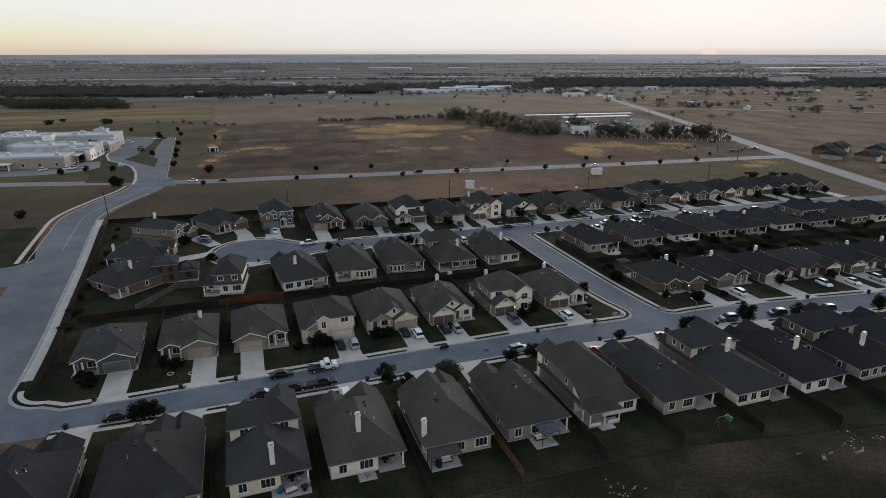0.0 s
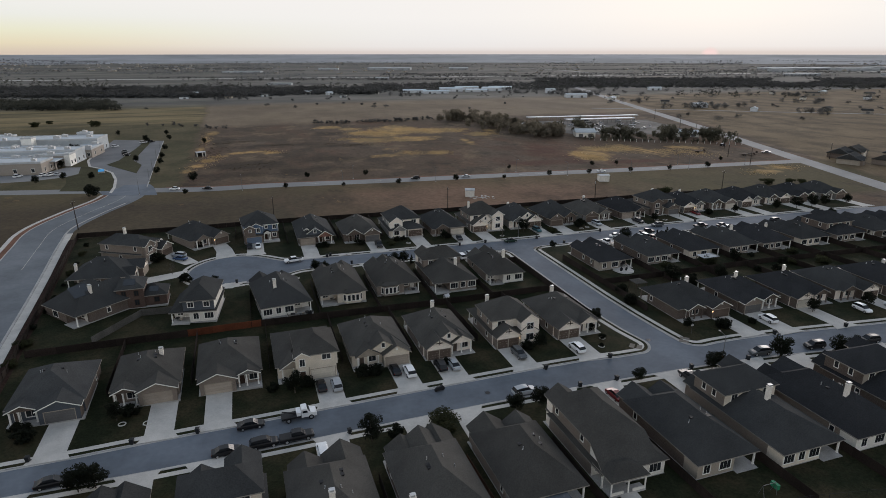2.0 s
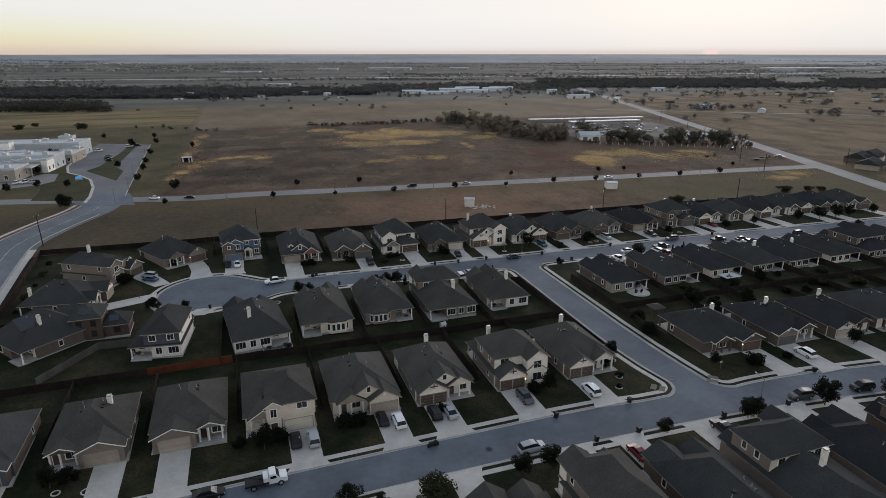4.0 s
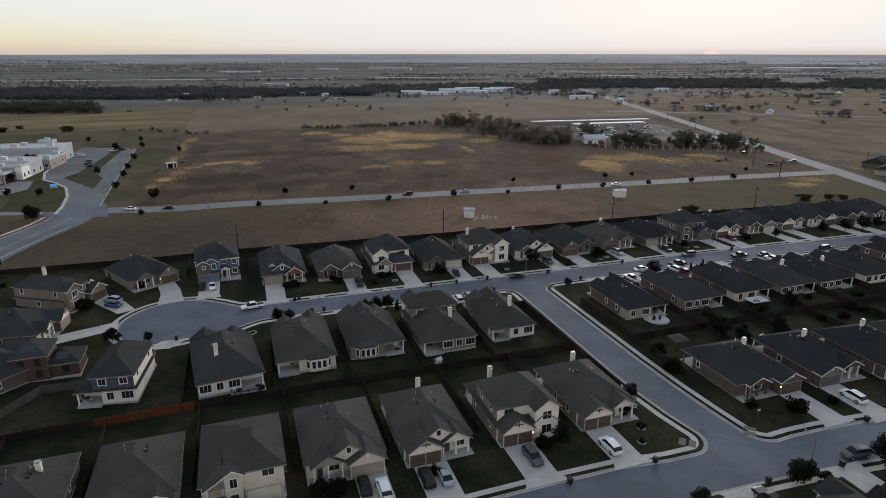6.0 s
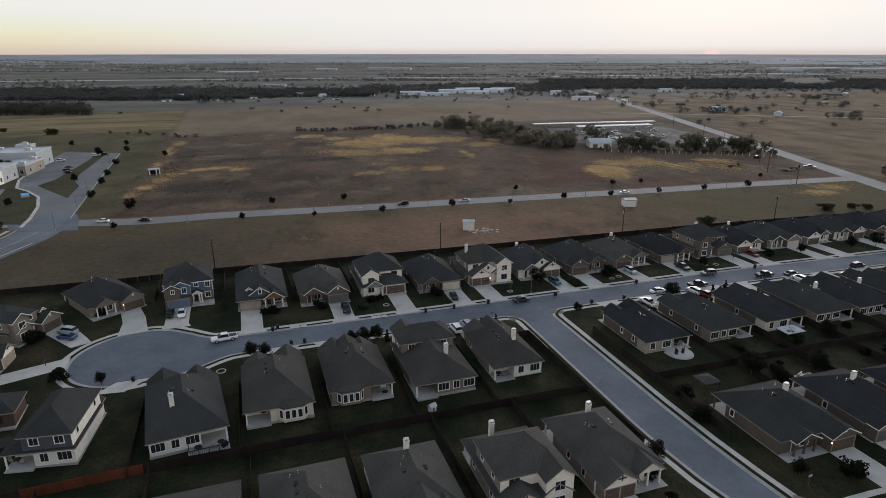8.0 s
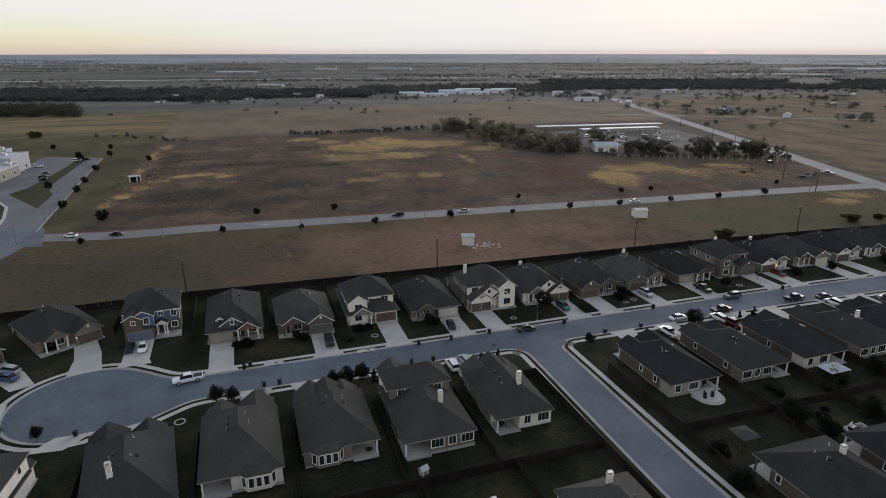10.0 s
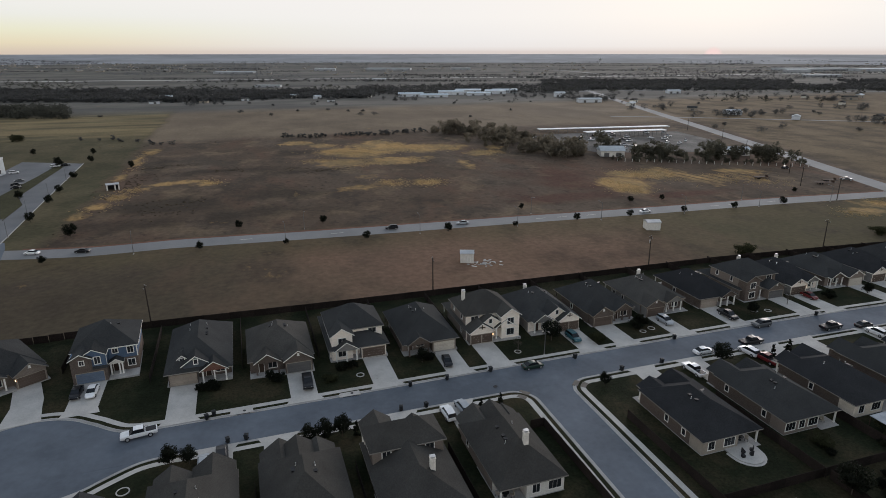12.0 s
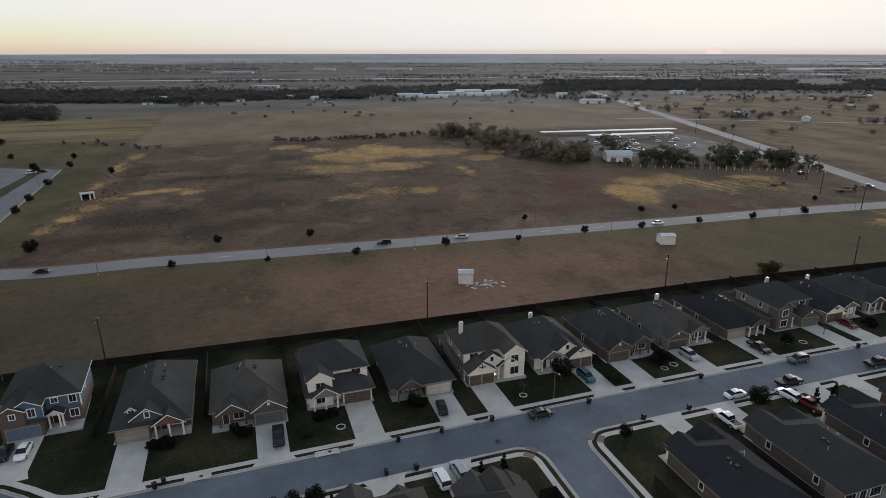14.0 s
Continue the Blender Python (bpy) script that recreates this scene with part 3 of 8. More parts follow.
def hip_roof(gg, x0, x1, y0, y1, z, slope, over=OVER):
    x0, x1, y0, y1 = x0 - over, x1 + over, y0 - over, y1 + over
    w, d = x1 - x0, y1 - y0
    h = min(w, d) / 2
    zt = z + h * slope
    e = 0.2
    if w <= d:
        a, b = ((x0 + x1) / 2, y0 + h, zt), ((x0 + x1) / 2, y1 - h, zt)
    else:
        a, b = (x0 + h, (y0 + y1) / 2, zt), (x1 - h, (y0 + y1) / 2, zt)
    c = [(x0, y0, z), (x1, y0, z), (x1, y1, z), (x0, y1, z)]
    if w <= d:
        for q in ((c[0], c[1], a), (c[1], c[2], b, a), (c[2], c[3], b), (c[3], c[0], a, b)):
            gg.face(q)
    else:
        for q in ((c[0], c[1], b, a), (c[1], c[2], b), (c[2], c[3], a, b), (c[3], c[0], a)):
            gg.face(q)
    for i in range(4):
        p, q = c[i], c[(i + 1) % 4]
        gg.face(((p[0], p[1], z - e), (q[0], q[1], z - e), q, p), 1)
    gg.face([(p[0], p[1], z - e) for p in reversed(c)], 1)


def gable_roof(gg, x0, x1, y0, y1, z, slope, axis="y", over=OVER):
    """Two slabs that meet on a ridge along axis, with pale rake boards on the ends."""
    t = 0.2
    if axis == "y":
        P = lambda a, b, c: (a, b, c)
        a0, a1, b0, b1 = x0, x1, y0, y1
    else:
        P = lambda a, b, c: (b, a, c)
        a0, a1, b0, b1 = y0, y1, x0, x1
    a0, a1, b0, b1 = a0 - over, a1 + over, b0 - over, b1 + over
    m, zt = (a0 + a1) / 2, z + (a1 - a0) / 2 * slope
    for s, e in ((a0, m), (m, a1)):
        zs, ze = (z, zt) if s == a0 else (zt, z)
        top = [P(s, b0, zs), P(e, b0, ze), P(e, b1, ze), P(s, b1, zs)]
        low = [(p[0], p[1], p[2] - t) for p in top]
        gg.face(top)
        gg.face(list(reversed(low)), 1)
        gg.face((low[0], low[1], top[1], top[0]), 1)
        gg.face((low[2], low[3], top[3], top[2]), 1)
        if s == a0:
            gg.face((low[3], low[0], top[0], top[3]), 1)
        else:
            gg.face((low[1], low[2], top[2], top[1]), 1)


def gable_wall(gg, x0, x1, y0, y1, z0, z, slope, slot=0, front=0):
    """A block with a triangular head at its front, under a ridge along y."""
    m, zt = (x0 + x1) / 2, z + ((x1 - x0) / 2 + OVER) * slope - 0.22
    zz = z + OVER * slope - 0.22
    gg.face(((x0, y0, z0), (x1, y0, z0), (x1, y0, zz), (m, y0, zt), (x0, y0, zz)), front)
    gg.face(((x1, y1, z0), (x0, y1, z0), (x0, y1, zz), (m, y1, zt), (x1, y1, zz)), slot)
    gg.face(((x0, y1, z0), (x0, y0, z0), (x0, y0, zz), (x0, y1, zz)), slot)
    gg.face(((x1, y0, z0), (x1, y1, z0), (x1, y1, zz), (x1, y0, zz)), slot)


def on_wall(face, a, y, z):
    """The pose of a panel on a wall: face f front, b back, l left, r right; a: its middle along the wall; y: the wall's plane."""
    if face == "f":
        return pose(a, y, z)
    if face == "b":
        return pose(a, y, z, 0, 0, 180)
    if face == "l":
        return pose(y, a, z, 0, 0, -90)
    return pose(y, a, z, 0, 0, 90)


def window(parent, face, a, y, z, w, h, frame_mat=None, bars=1):
    """A framed window set on a wall, with its pane behind a cross of bars."""
    frame_mat = frame_mat or TRIM

    def mk_frame():
        t, gg = 0.13, Geo()
        o = [(-w / 2 - t, -t), (w / 2 + t, -t), (w / 2 + t, h + t), (-w / 2 - t, h + t)]
        i = [(-w / 2, 0), (w / 2, 0), (w / 2, h), (-w / 2, h)]
        for k in range(4):
            j = (k + 1) % 4
            gg.face([(o[k][0], 0.02, o[k][1]), (o[j][0], 0.02, o[j][1]), (o[j][0], -0.07, o[j][1]), (o[k][0], -0.07, o[k][1])])
            gg.face([(o[k][0], -0.07, o[k][1]), (o[j][0], -0.07, o[j][1]), (i[j][0], -0.07, i[j][1]), (i[k][0], -0.07, i[k][1])])
            gg.face([(i[k][0], -0.07, i[k][1]), (i[j][0], -0.07, i[j][1]), (i[j][0], -0.012, i[j][1]), (i[k][0], -0.012, i[k][1])])
        gg.face([(x, -0.012, z_) for x, z_ in i])
        return gg.mesh("window_frame", [frame_mat])

    fr = part("window", shared(("wf", w, h, bars, frame_mat.name), mk_frame), None, parent, m=on_wall(face, a, y, z))
    n = bars + 1
    pw = w / n
    pane = shared(("wp", w, h, n), lambda: Geo().box(-pw / 2 + 0.03, pw / 2 - 0.03, -0.035, -0.016, 0.03, h - 0.03).mesh("pane", [GLASS]))
    for k in range(n):
        part("pane", pane, None, fr, m=pose(-w / 2 + pw * (k + 0.5), 0, 0))
    return fr


def door(parent, face, a, y, z, w=0.95, h=2.1, material=None):
    material = material or TIMBER

    def mk():
        gg = Geo().loft([[(x * (w / 2 - c), y, h / 2 + z_ * (h / 2 - c)) for x, z_ in ((-1, -1), (1, -1), (1, 1), (-1, 1))] for y, c in ((0.02, 0), (-0.045, 0), (-0.06, 0.02), (-0.06, 0.14), (-0.04, 0.18))])
        return gg.mesh("door", [material])

    ob = part("door", shared(("door", w, h, material.name), mk), None, parent, m=on_wall(face, a, y, z))
    part("door_frame", shared(("doorf", w, h), lambda: Geo().box(-w / 2 - 0.1, -w / 2, -0.06, 0.02, 0, h + 0.1).box(w / 2, w / 2 + 0.1, -0.06, 0.02, 0, h + 0.1).box(-w / 2, w / 2, -0.06, 0.02, h, h + 0.1).mesh("door_frame", [TRIM])), None, ob)
    return ob


def garage_door(parent, a, y, w, material, z=0.0, h=2.15):
    """A sectional door: four rows of pressed panels in a frame."""
    def mk_frame():
        return Geo().box(-w / 2 - 0.12, -w / 2, -0.05, 0.02, 0, h + 0.12).box(w / 2, w / 2 + 0.12, -0.05, 0.02, 0, h + 0.12).box(-w / 2, w / 2, -0.05, 0.02, h, h + 0.12).mesh("garage_frame", [TRIM_TAN])

    def mk_row():
        rh = h / 4
        gg = Geo().loft([[(x * (w / 2 - c), y, rh / 2 + z_ * (rh / 2 - c)) for x, z_ in ((-1, -1), (1, -1), (1, 1), (-1, 1))] for y, c in ((0.02, 0.008), (-0.015, 0.008), (-0.03, 0.03), (-0.03, 0.07), (-0.018, 0.09))])
        return gg.mesh("panel", [material])

    fr = part("garage_door", shared(("gf", w, h), mk_frame), None, parent, m=on_wall("f", a, y, z))
    row = shared(("gp", w, h, material.name), mk_row)
    for k in range(4):
        part("panel", row, None, fr, m=pose(0, 0, k * h / 4))
    return fr


def chimney(parent, x, y, z0, z1, material=None, w=.76, d=.62):
    ch = part("chimney", Geo().loft([[(x + a * (w / 2 + q), y + b * (d / 2 + q), zz) for a, b in ((-1, -1), (1, -1), (1, 1), (-1, 1))] for zz, q in ((z0, 0), (z1, 0), (z1 + .01, .06), (z1 + .14, .06))]), material or CHIMNEY_MAT, parent)
    part("chimney_cap", Geo().loft([[(x + a * q, y + b * q * .8, zz) for a, b in ((-1, -1), (1, -1), (1, 1), (-1, 1))] for zz, q in ((z1 + .14, .28), (z1 + .36, .28), (z1 + .37, .06), (z1 + .42, .06), (z1 + .43, .4), (z1 + .48, .4))]), METAL_PALE, ch, "pale metal flue cap")


def vent(parent, x, y, z):
    part("vent_pipe", shared("ventp", lambda: Geo().tube((0, 0, -0.3), (0, 0, 0.4), 0.07, n=8).tube((0, 0, -0.1), (0, 0, 0.0), 0.16, 0.09, n=8).mesh("vent_pipe", [METAL_PALE])), None, parent, m=pose(x, y, z))


def box_vent(parent, x, y, z, tilt=0.0):
    part("roof_vent", shared("ventb", lambda: Geo().box(-0.24, 0.24, -0.24, 0.24, -0.2, 0.16).box(-0.3, 0.3, -0.3, 0.3, 0.16, 0.2).mesh("roof_vent", [METAL_DARK])), None, parent, m=pose(x, y, z, 0, tilt, 0))


def post(parent, x, y, z1, material=None, r=0.13, z0=0.0):
    part("porch_post", shared(("post", z1, z0, r, (material or TRIM).name), lambda: Geo().loft([[(x * q, y * q, zz) for x, y in ((-1, -1), (1, -1), (1, 1), (-1, 1))] for zz, q in ((z0, r + .05), (z0 + .2, r + .05), (z0 + .21, r), (z1 - .2, r), (z1 - .19, r + .05), (z1, r + .05))]).mesh("porch_post", [material or TRIM])), None, parent, m=pose(x, y, 0))


def lantern(parent, x, y, z):
    part("wall_lantern", shared("lantern", lambda: Geo().loft([[(x * q, -.1 + y * q, z) for x, y in ((-1, -1), (1, -1), (1, 1), (-1, 1))] for z, q in ((0, .04), (.03, .06), (.22, .075), (.3, .02))]).mesh("wall_lantern", [LAMP_ON])), None, parent, m=pose(x, y, z))


LAMP_ON = bpy.data.materials.new("lit_lantern_glass")
LAMP_ON.use_nodes = True
LAMP_ON.node_tree.nodes["Principled BSDF"].inputs["Emission Color"].default_value = (1.0, 0.6, 0.25, 1)
LAMP_ON.node_tree.nodes["Principled BSDF"].inputs["Emission Strength"].default_value = 5.0


def house(u0, u1, v, north=False, depth=17.8, gar="r", gw=5.4, style="one", wall=None, face=None, roof=0, trim=None, slope=0.62,
          rear=None, gable2=True, chim=None, gdoor=None, patio="l", turn=0.0, label="", lit=False, stone_gable=False, seed=0, porch=True,
          upper=None, double=False, solar=(), edge=None, front="gable", mid=False, dormer=False, bay="", upper_rear=None, rake=None, tall=True, cat=False, deep=0.0, chim_up=1.9, mid_mat=None, porch_mat=None, upper_face=None, pd=3.0):
    """u0, u1: west and east walls; v: the front wall; north: the front faces north. gar: the garage's side seen from the street's west-east axis (l west, r east)."""
    rnd = random.Random(seed * 131 + int(u0 * 7) + int(v))
    wall, face, trim, rear = wall or BRICK_BROWN, face or STONE, trim or TRIM, rear or wall
    gdoor = gdoor or DOOR_TAN
    w, d = u1 - u0, depth
    m = pose(u1, v, 0.12, 0, 0, 180 + turn) if north else pose(u0, v, 0.12, 0, 0, turn)
    hs = thing("house", label, "house", m, "houses of the estate")
    if north:                       # west and east change sides
        gar = "r" if gar == "l" else "l"
        patio = "r" if patio == "l" else "l"
        if chim:
            chim = (w - chim[0], chim[1])
        solar = [(w - b, w - a, c, e) for a, b, c, e in solar]
    e1 = 2.85
    gs = 0.42 if front == "low" else slope           # pitch of the front gables
    if front == "low":
        gw, p_half = gw + 1.2, 1.9
    else:
        p_half = 2.3
    roof_m = [ROOFS[roof], edge or EDGE]
    gable_m = [ROOFS[roof], rake or edge or EDGE]
    g0, g1 = (w - gw - 0.3, w - 0.3) if gar == "r" else (0.3, gw + 0.3)
    p0, p1 = (0.0, g0) if gar == "r" else (g1, w)      # the part beside the garage
    gp, fp = 0.0, 2.2                                  # planes of the garage and of the rest of the front
    zp = 0.0
    base = Geo().box(-0.1, w + 0.1, gp + 0.05, d + 0.1, -1.3, 0.05)
    part("footing", base, CONCRETE_OLD, hs)

    # ground floor walls, with the covered patio cut out at the back
    pw = 4.2
    body = Geo()
    bs = (1, 0, 2, 0, 0, 0)
    body.box(0, w, fp, d - pd, 0, e1, slots=bs)
    if patio:
        a, b = (pw, w) if patio == "l" else (0, w - pw)
        body.box(a, b, d - pd - 0.01, d, 0, e1, slots=(2, 2, 2, 2, 0, 0))
    else:
        a, b = 0, w
        body.box(0, w, d - pd - 0.01, d, 0, e1, slots=(2, 0, 2, 0, 0, 0))
    if front in ("flat", "over"):
        body.box(g0, g1, gp, fp + 0.01, 0, e1, slots=(1, 0, 0, 0, 0, 0))
    else:
        gable_wall(body, g0, g1, gp, fp + 2.5, 0, e1, gs, 0, 1)
    part("wall", body, [wall, face, rear], hs)

    rf = Geo()
    mw = w + 2 * OVER
    if style == "one":
        hip_roof(rf, 0, w, gp if front == "flat" else fp, d, e1, slope)
    else:
        hip_roof(rf, 0, w, gp if front == "flat" else fp, d, e1, slope * 0.75)
    gh = (g1 - g0 + 2 * OVER) / 2 * gs
    if front in ("gable", "low"):
        r_ = Geo()
        gable_roof(r_, g0, g1, gp, fp + gh / slope, e1 + 0.02, gs)
        part("garage_roof", r_, gable_m, hs)
        if face is STONE:
            gm = (g0 + g1) / 2
            zt = e1 + gh - 0.35
            br = Geo().box(gm - .07, gm + .07, gp - .3, gp - .2, zt - 1.1, zt).box(gm - .75, gm + .75, gp - .3, gp - .2, zt - .75, zt - .6)
            part("gable_brace", br, TIMBER, hs, "dark timber brace in the gable")
    if mid:
        # a taller wall gable between garage and porch, with a small window
        c0 = (g0 + g1) / 2 + (-2.6 if gar == "r" else 2.6)
        q0, q1 = c0 - 2.4, c0 + 2.4
        gg = Geo()
        my = gp + (.3 if front == "flat" else 1.25)
        gable_wall(gg, q0, q1, my, fp + 2.2, e1 - .3, e1 + 1.15, slope, 0, 0)
        part("wall_gable", gg, mid_mat or face, hs)
        h3 = (q1 - q0 + 2 * OVER) / 2 * slope
        r_ = Geo()
        gable_roof(r_, q0, q1, my, fp + (h3 + 1.15) / slope, e1 + 1.16, slope)
        part("wall_gable_roof", r_, gable_m, hs)
        window(hs, "f", c0, my, e1 + 1.2, .7, 1.0, bars=0)
    if dormer:
        dx = (g0 + g1) / 2
        dy = gp + 1.9
        gg = Geo()
        gable_wall(gg, dx - .8, dx + .8, dy, dy + 2.6, e1 + .7, e1 + 2.0, .8, 0, 0)
        part("dormer", gg, wall, hs)
        r_ = Geo()
        gable_roof(r_, dx - .8, dx + .8, dy, dy + 3.4, e1 + 1.95, .8, over=.2)
        part("dormer_roof", r_, gable_m, hs)
        window(hs, "f", dx, dy, e1 + 1.15, .9, .9)
    if gable2 and porch:
        q0, q1 = p0 + 0.4, p1 - 0.4
        if q1 - q0 > 4.6:
            mid = (q0 + q1) / 2
            q0, q1 = mid - p_half, mid + p_half
        h2 = (q1 - q0 + 2 * OVER) / 2 * gs
        py = gp + (-.7 if front == "flat" else .9)
        r_ = Geo()
        gable_roof(r_, q0, q1, py, (gp if front == "flat" else fp) + h2 / slope, e1 + 0.03, gs)
        part("porch_roof", r_, gable_m, hs)
        gg = Geo()
        gable_wall(gg, q0, q1, py + .1, fp + 0.5, e1 - 0.3, e1 + 0.01, gs, 0, 0)
        part("porch_gable", gg, porch_mat or (face if stone_gable else wall), hs)
        for x in (q0 + 0.15, q1 - 0.15):
            post(hs, x, py + .25, e1 - 0.25, trim)
        if q1 - q0 > 3:
            post(hs, mid if q1 - q0 > 4.5 else q0 + 1.6, py + .25, e1 - 0.25, trim)
    part("roof", rf, roof_m, hs)

    if style == "two":
        # the upper storey stands back from the garage, over the middle of the house
        ux0, ux1 = (upper[0], upper[1]) if upper else (0.35, w - 0.35)
        if upper and north:
            ux0, ux1 = w - upper[1], w - upper[0]
        uy0, uy1 = (upper[2], upper[3]) if upper else (fp + 1.2, fp + 11.5)
        if front == "over":
            ux0, ux1 = (g0 - 2.2, w - .02) if gar == "r" else (.02, g1 + 2.2)
            uy0, uy1 = gp - .02, 10.5
        e2 = 5.7
        up = Geo().box(ux0, ux1, uy0, uy1, e1 - 0.2 if front != "over" else e1 - .01, e2, slots=(1, 0, 2, 0, 0, 0))
        r2 = Geo()
        hip_roof(r2, ux0, ux1, uy0, uy1, e2, slope)
        # a tall gable beside the garage
        t0, t1 = (max(ux0 + 0.01, p0 + 0.2), p1 - 0.2)
        if t1 - t0 > 4.4:
            if gar == "r":
                t1 = t0 + 4.4
            else:
                t0 = t1 - 4.4
        ty = gp + 0.6
        if front == "over":
            t0, t1 = (g0 - 2.6, g0 - .15) if gar == "r" else (g1 + .15, g1 + 2.6)
            ty = gp - .5
        if tall:
            gt = Geo()
            gable_wall(gt, t0, t1, ty, uy0 + 1, 0, e2 - 0.1, slope, 1, 1)
            part("tall_gable", gt, [wall, upper_face or face], hs)
            th = (t1 - t0 + 2 * OVER) / 2 * slope
            r_ = Geo()
            gable_roof(r_, t0, t1, ty, uy0 + th / slope, e2 - 0.08, slope)
            part("tall_gable_roof", r_, gable_m, hs)
        part("upper_wall", up, [wall, upper_face or face, upper_rear or rear], hs)
        part("upper_roof", r2, roof_m, hs)
        if cat:
            # the rear slope runs on down to the ground floor's eave
            run = (e2 - e1 - .1) / slope
            ya, yb, xa, xb = uy1 + OVER, uy1 + OVER + run, ux0 - OVER, ux1 + OVER
            c_ = Geo()
            c_.face(((xa, yb, e1 + .1), (xa, ya, e2), (xb, ya, e2), (xb, yb, e1 + .1)))
            c_.face(((xa, ya, e2 - .2), (xa, yb, e1 - .1), (xb, yb, e1 - .1), (xb, ya, e2 - .2)), 1)
            for x in (xa, xb):
                c_.face(((x, ya, e2 - .2), (x, ya, e2), (x, yb, e1 + .1), (x, yb, e1 - .1)), 1)
            c_.face(((xa, yb, e1 - .1), (xa, yb, e1 + .1), (xb, yb, e1 + .1), (xb, yb, e1 - .1)), 1)
            part("rear_roof", c_, roof_m, hs)
            c_ = Geo()
            for x in (ux0 + .02, ux1 - .02):
                c_.face(((x, uy1, e1), (x, uy1, e2 - .05), (x, yb - OVER, e1)))
            part("cheek_wall", c_, rear, hs)
        tm = (t0 + t1) / 2
        if tall:
            window(hs, "f", tm, ty, 3.5, 1.0 if front == "over" else 1.6, 1.5)
        if front == "over":
            door(hs, "f", tm, ty, .05, 1.1, 2.3)
        elif tall:
            window(hs, "f", tm, ty, 0.8, 1.8, 1.6)
        um = ux1 - 2.2 if gar == "r" else ux0 + 2.2
        window(hs, "f", um, uy0, 4.15, 1.7, 1.1)
        for xx in () if cat else (ux0 + 2.2, (ux0 + ux1) / 2, ux1 - 2.2)[:3 if north else 1] if ux1 - ux0 > 8 else (ux0 + 1.8, ux1 - 1.8):
            window(hs, "b", xx, uy1, 3.9, 1.3, 1.3)
        for yy in (uy0 + 2.5, uy1 - 2.5):
            window(hs, "l", yy, ux0, 4.0, 0.8, 1.3, bars=0)
            window(hs, "r", yy, ux1, 4.0, 0.8, 1.3, bars=0)
        top = e2 + (min(ux1 - ux0, uy1 - uy0) / 2 + OVER) * slope
    else:
        tm = (p0 + p1) / 2
        window(hs, "f", tm + 1.0, fp, 0.75, 1.7, 1.6)
        door(hs, "f", tm - 1.2 if p1 - p0 > 4.5 else tm - 0.9, fp, 0.05, material=rnd.choice((TIMBER, DOOR_BROWN)))
        top = e1 + (min(w, d - fp) / 2 + OVER) * slope

    # garage doors
    gm = (g0 + g1) / 2
    if double:
        for s in (-1, 1):
            garage_door(hs, gm + s * 1.32, gp, 2.4, gdoor, 0.03)
    else:
        garage_door(hs, gm, gp, 4.8, gdoor, 0.03)
    if lit:
        lantern(hs, gm + (2.72 if gar == "l" else -2.72), gp, 1.75)
    vg = e1 + gh * 0.45
    if front == "gable":
        part("gable_vent", shared("gvent", lambda: Geo().box(-0.22, 0.22, -0.05, 0.02, 0, 0.5).box(-0.27, 0.27, -0.07, 0.02, -0.06, 0.0).box(-0.27, 0.27, -0.07, 0.02, 0.5, 0.56).mesh("gable_vent", [TRIM])), None, hs, m=pose(gm, gp, vg - 0.1))

    # back and sides
    if patio:
        px = 0.12 if patio == "l" else w - 0.12
        post(hs, px, d - 0.15, e1 - 0.1, trim, 0.12)
        ix = pw / 2 if patio == "l" else w - pw / 2
        part("patio_slab", Geo().box(ix - pw / 2, ix + pw / 2, d - pd, d + 0.9, -0.25, 0.08), CONCRETE_OLD, hs, "pale concrete patio slab")
        door(hs, "b", ix - 0.9, d - pd, 0.08, 0.9, 2.05, SIDING_WHITE)
        window(hs, "b", ix + 0.7, d - pd, 0.8, 1.3, 1.4)
    if deep:
        # a deep covered porch behind the patio, with a low white wall between its posts
        xa, xb = (0.0, pw + 2.0) if patio == "l" else (w - pw - 2.0, w)
        r_ = Geo()
        hip_roof(r_, xa, xb, d - 2.2, d + deep, e1 + .2, .45, .3)
        part("back_porch_roof", r_, roof_m, hs)
        part("back_porch_slab", Geo().box(xa, xb, d + .9, d + deep, -.25, .3), CONCRETE_OLD, hs)
        for x in (xa + .12, (xa + xb) / 2, xb - .12):
            post(hs, x, d + deep - .15, e1 + .02, TRIM, .09)
        for xl, xr in ((xa + .25, (xa + xb) / 2 - .8), ((xa + xb) / 2 + .8, xb - .25)):
            part("low_wall", Geo().box(xl, xr, d + deep - .22, d + deep - .08, .3, .8), SIDING_WHITE, hs, "low white porch wall")
        part("step", Geo().box((xa + xb) / 2 - 1.4, (xa + xb) / 2 + 1.4, d + deep, d + deep + 1.3, -.2, .22), CONCRETE, hs)
    if bay:
        # a shallow three-sided bay with tall windows, under the eave
        bx = w * .3 if bay == "l" else w * .7
        ring = [(bx - 2.6, d - .05), (bx + 2.6, d - .05), (bx + 1.7, d + 1.1), (bx - 1.7, d + 1.1)]
        part("bay", Geo().prism(ring, 0, e1 - .05), rear, hs)
        part("bay_roof", Geo().loft([[(x + (x - bx) * .1, y + .2 * (y > d), e1 - .05) for x, y in ring], [(x + (x - bx) * .1, y + .2 * (y > d), e1 + .12) for x, y in ring], [(bx + (x - bx) * .75, d - .3 - .2 * (y > d), e1 + .75) for x, y in ring]]), roof_m[:1], hs)
        for q in (-1.1, 0, 1.1):
            window(hs, "b", bx + q, d + 1.1, .7, .75, 1.6, bars=0)
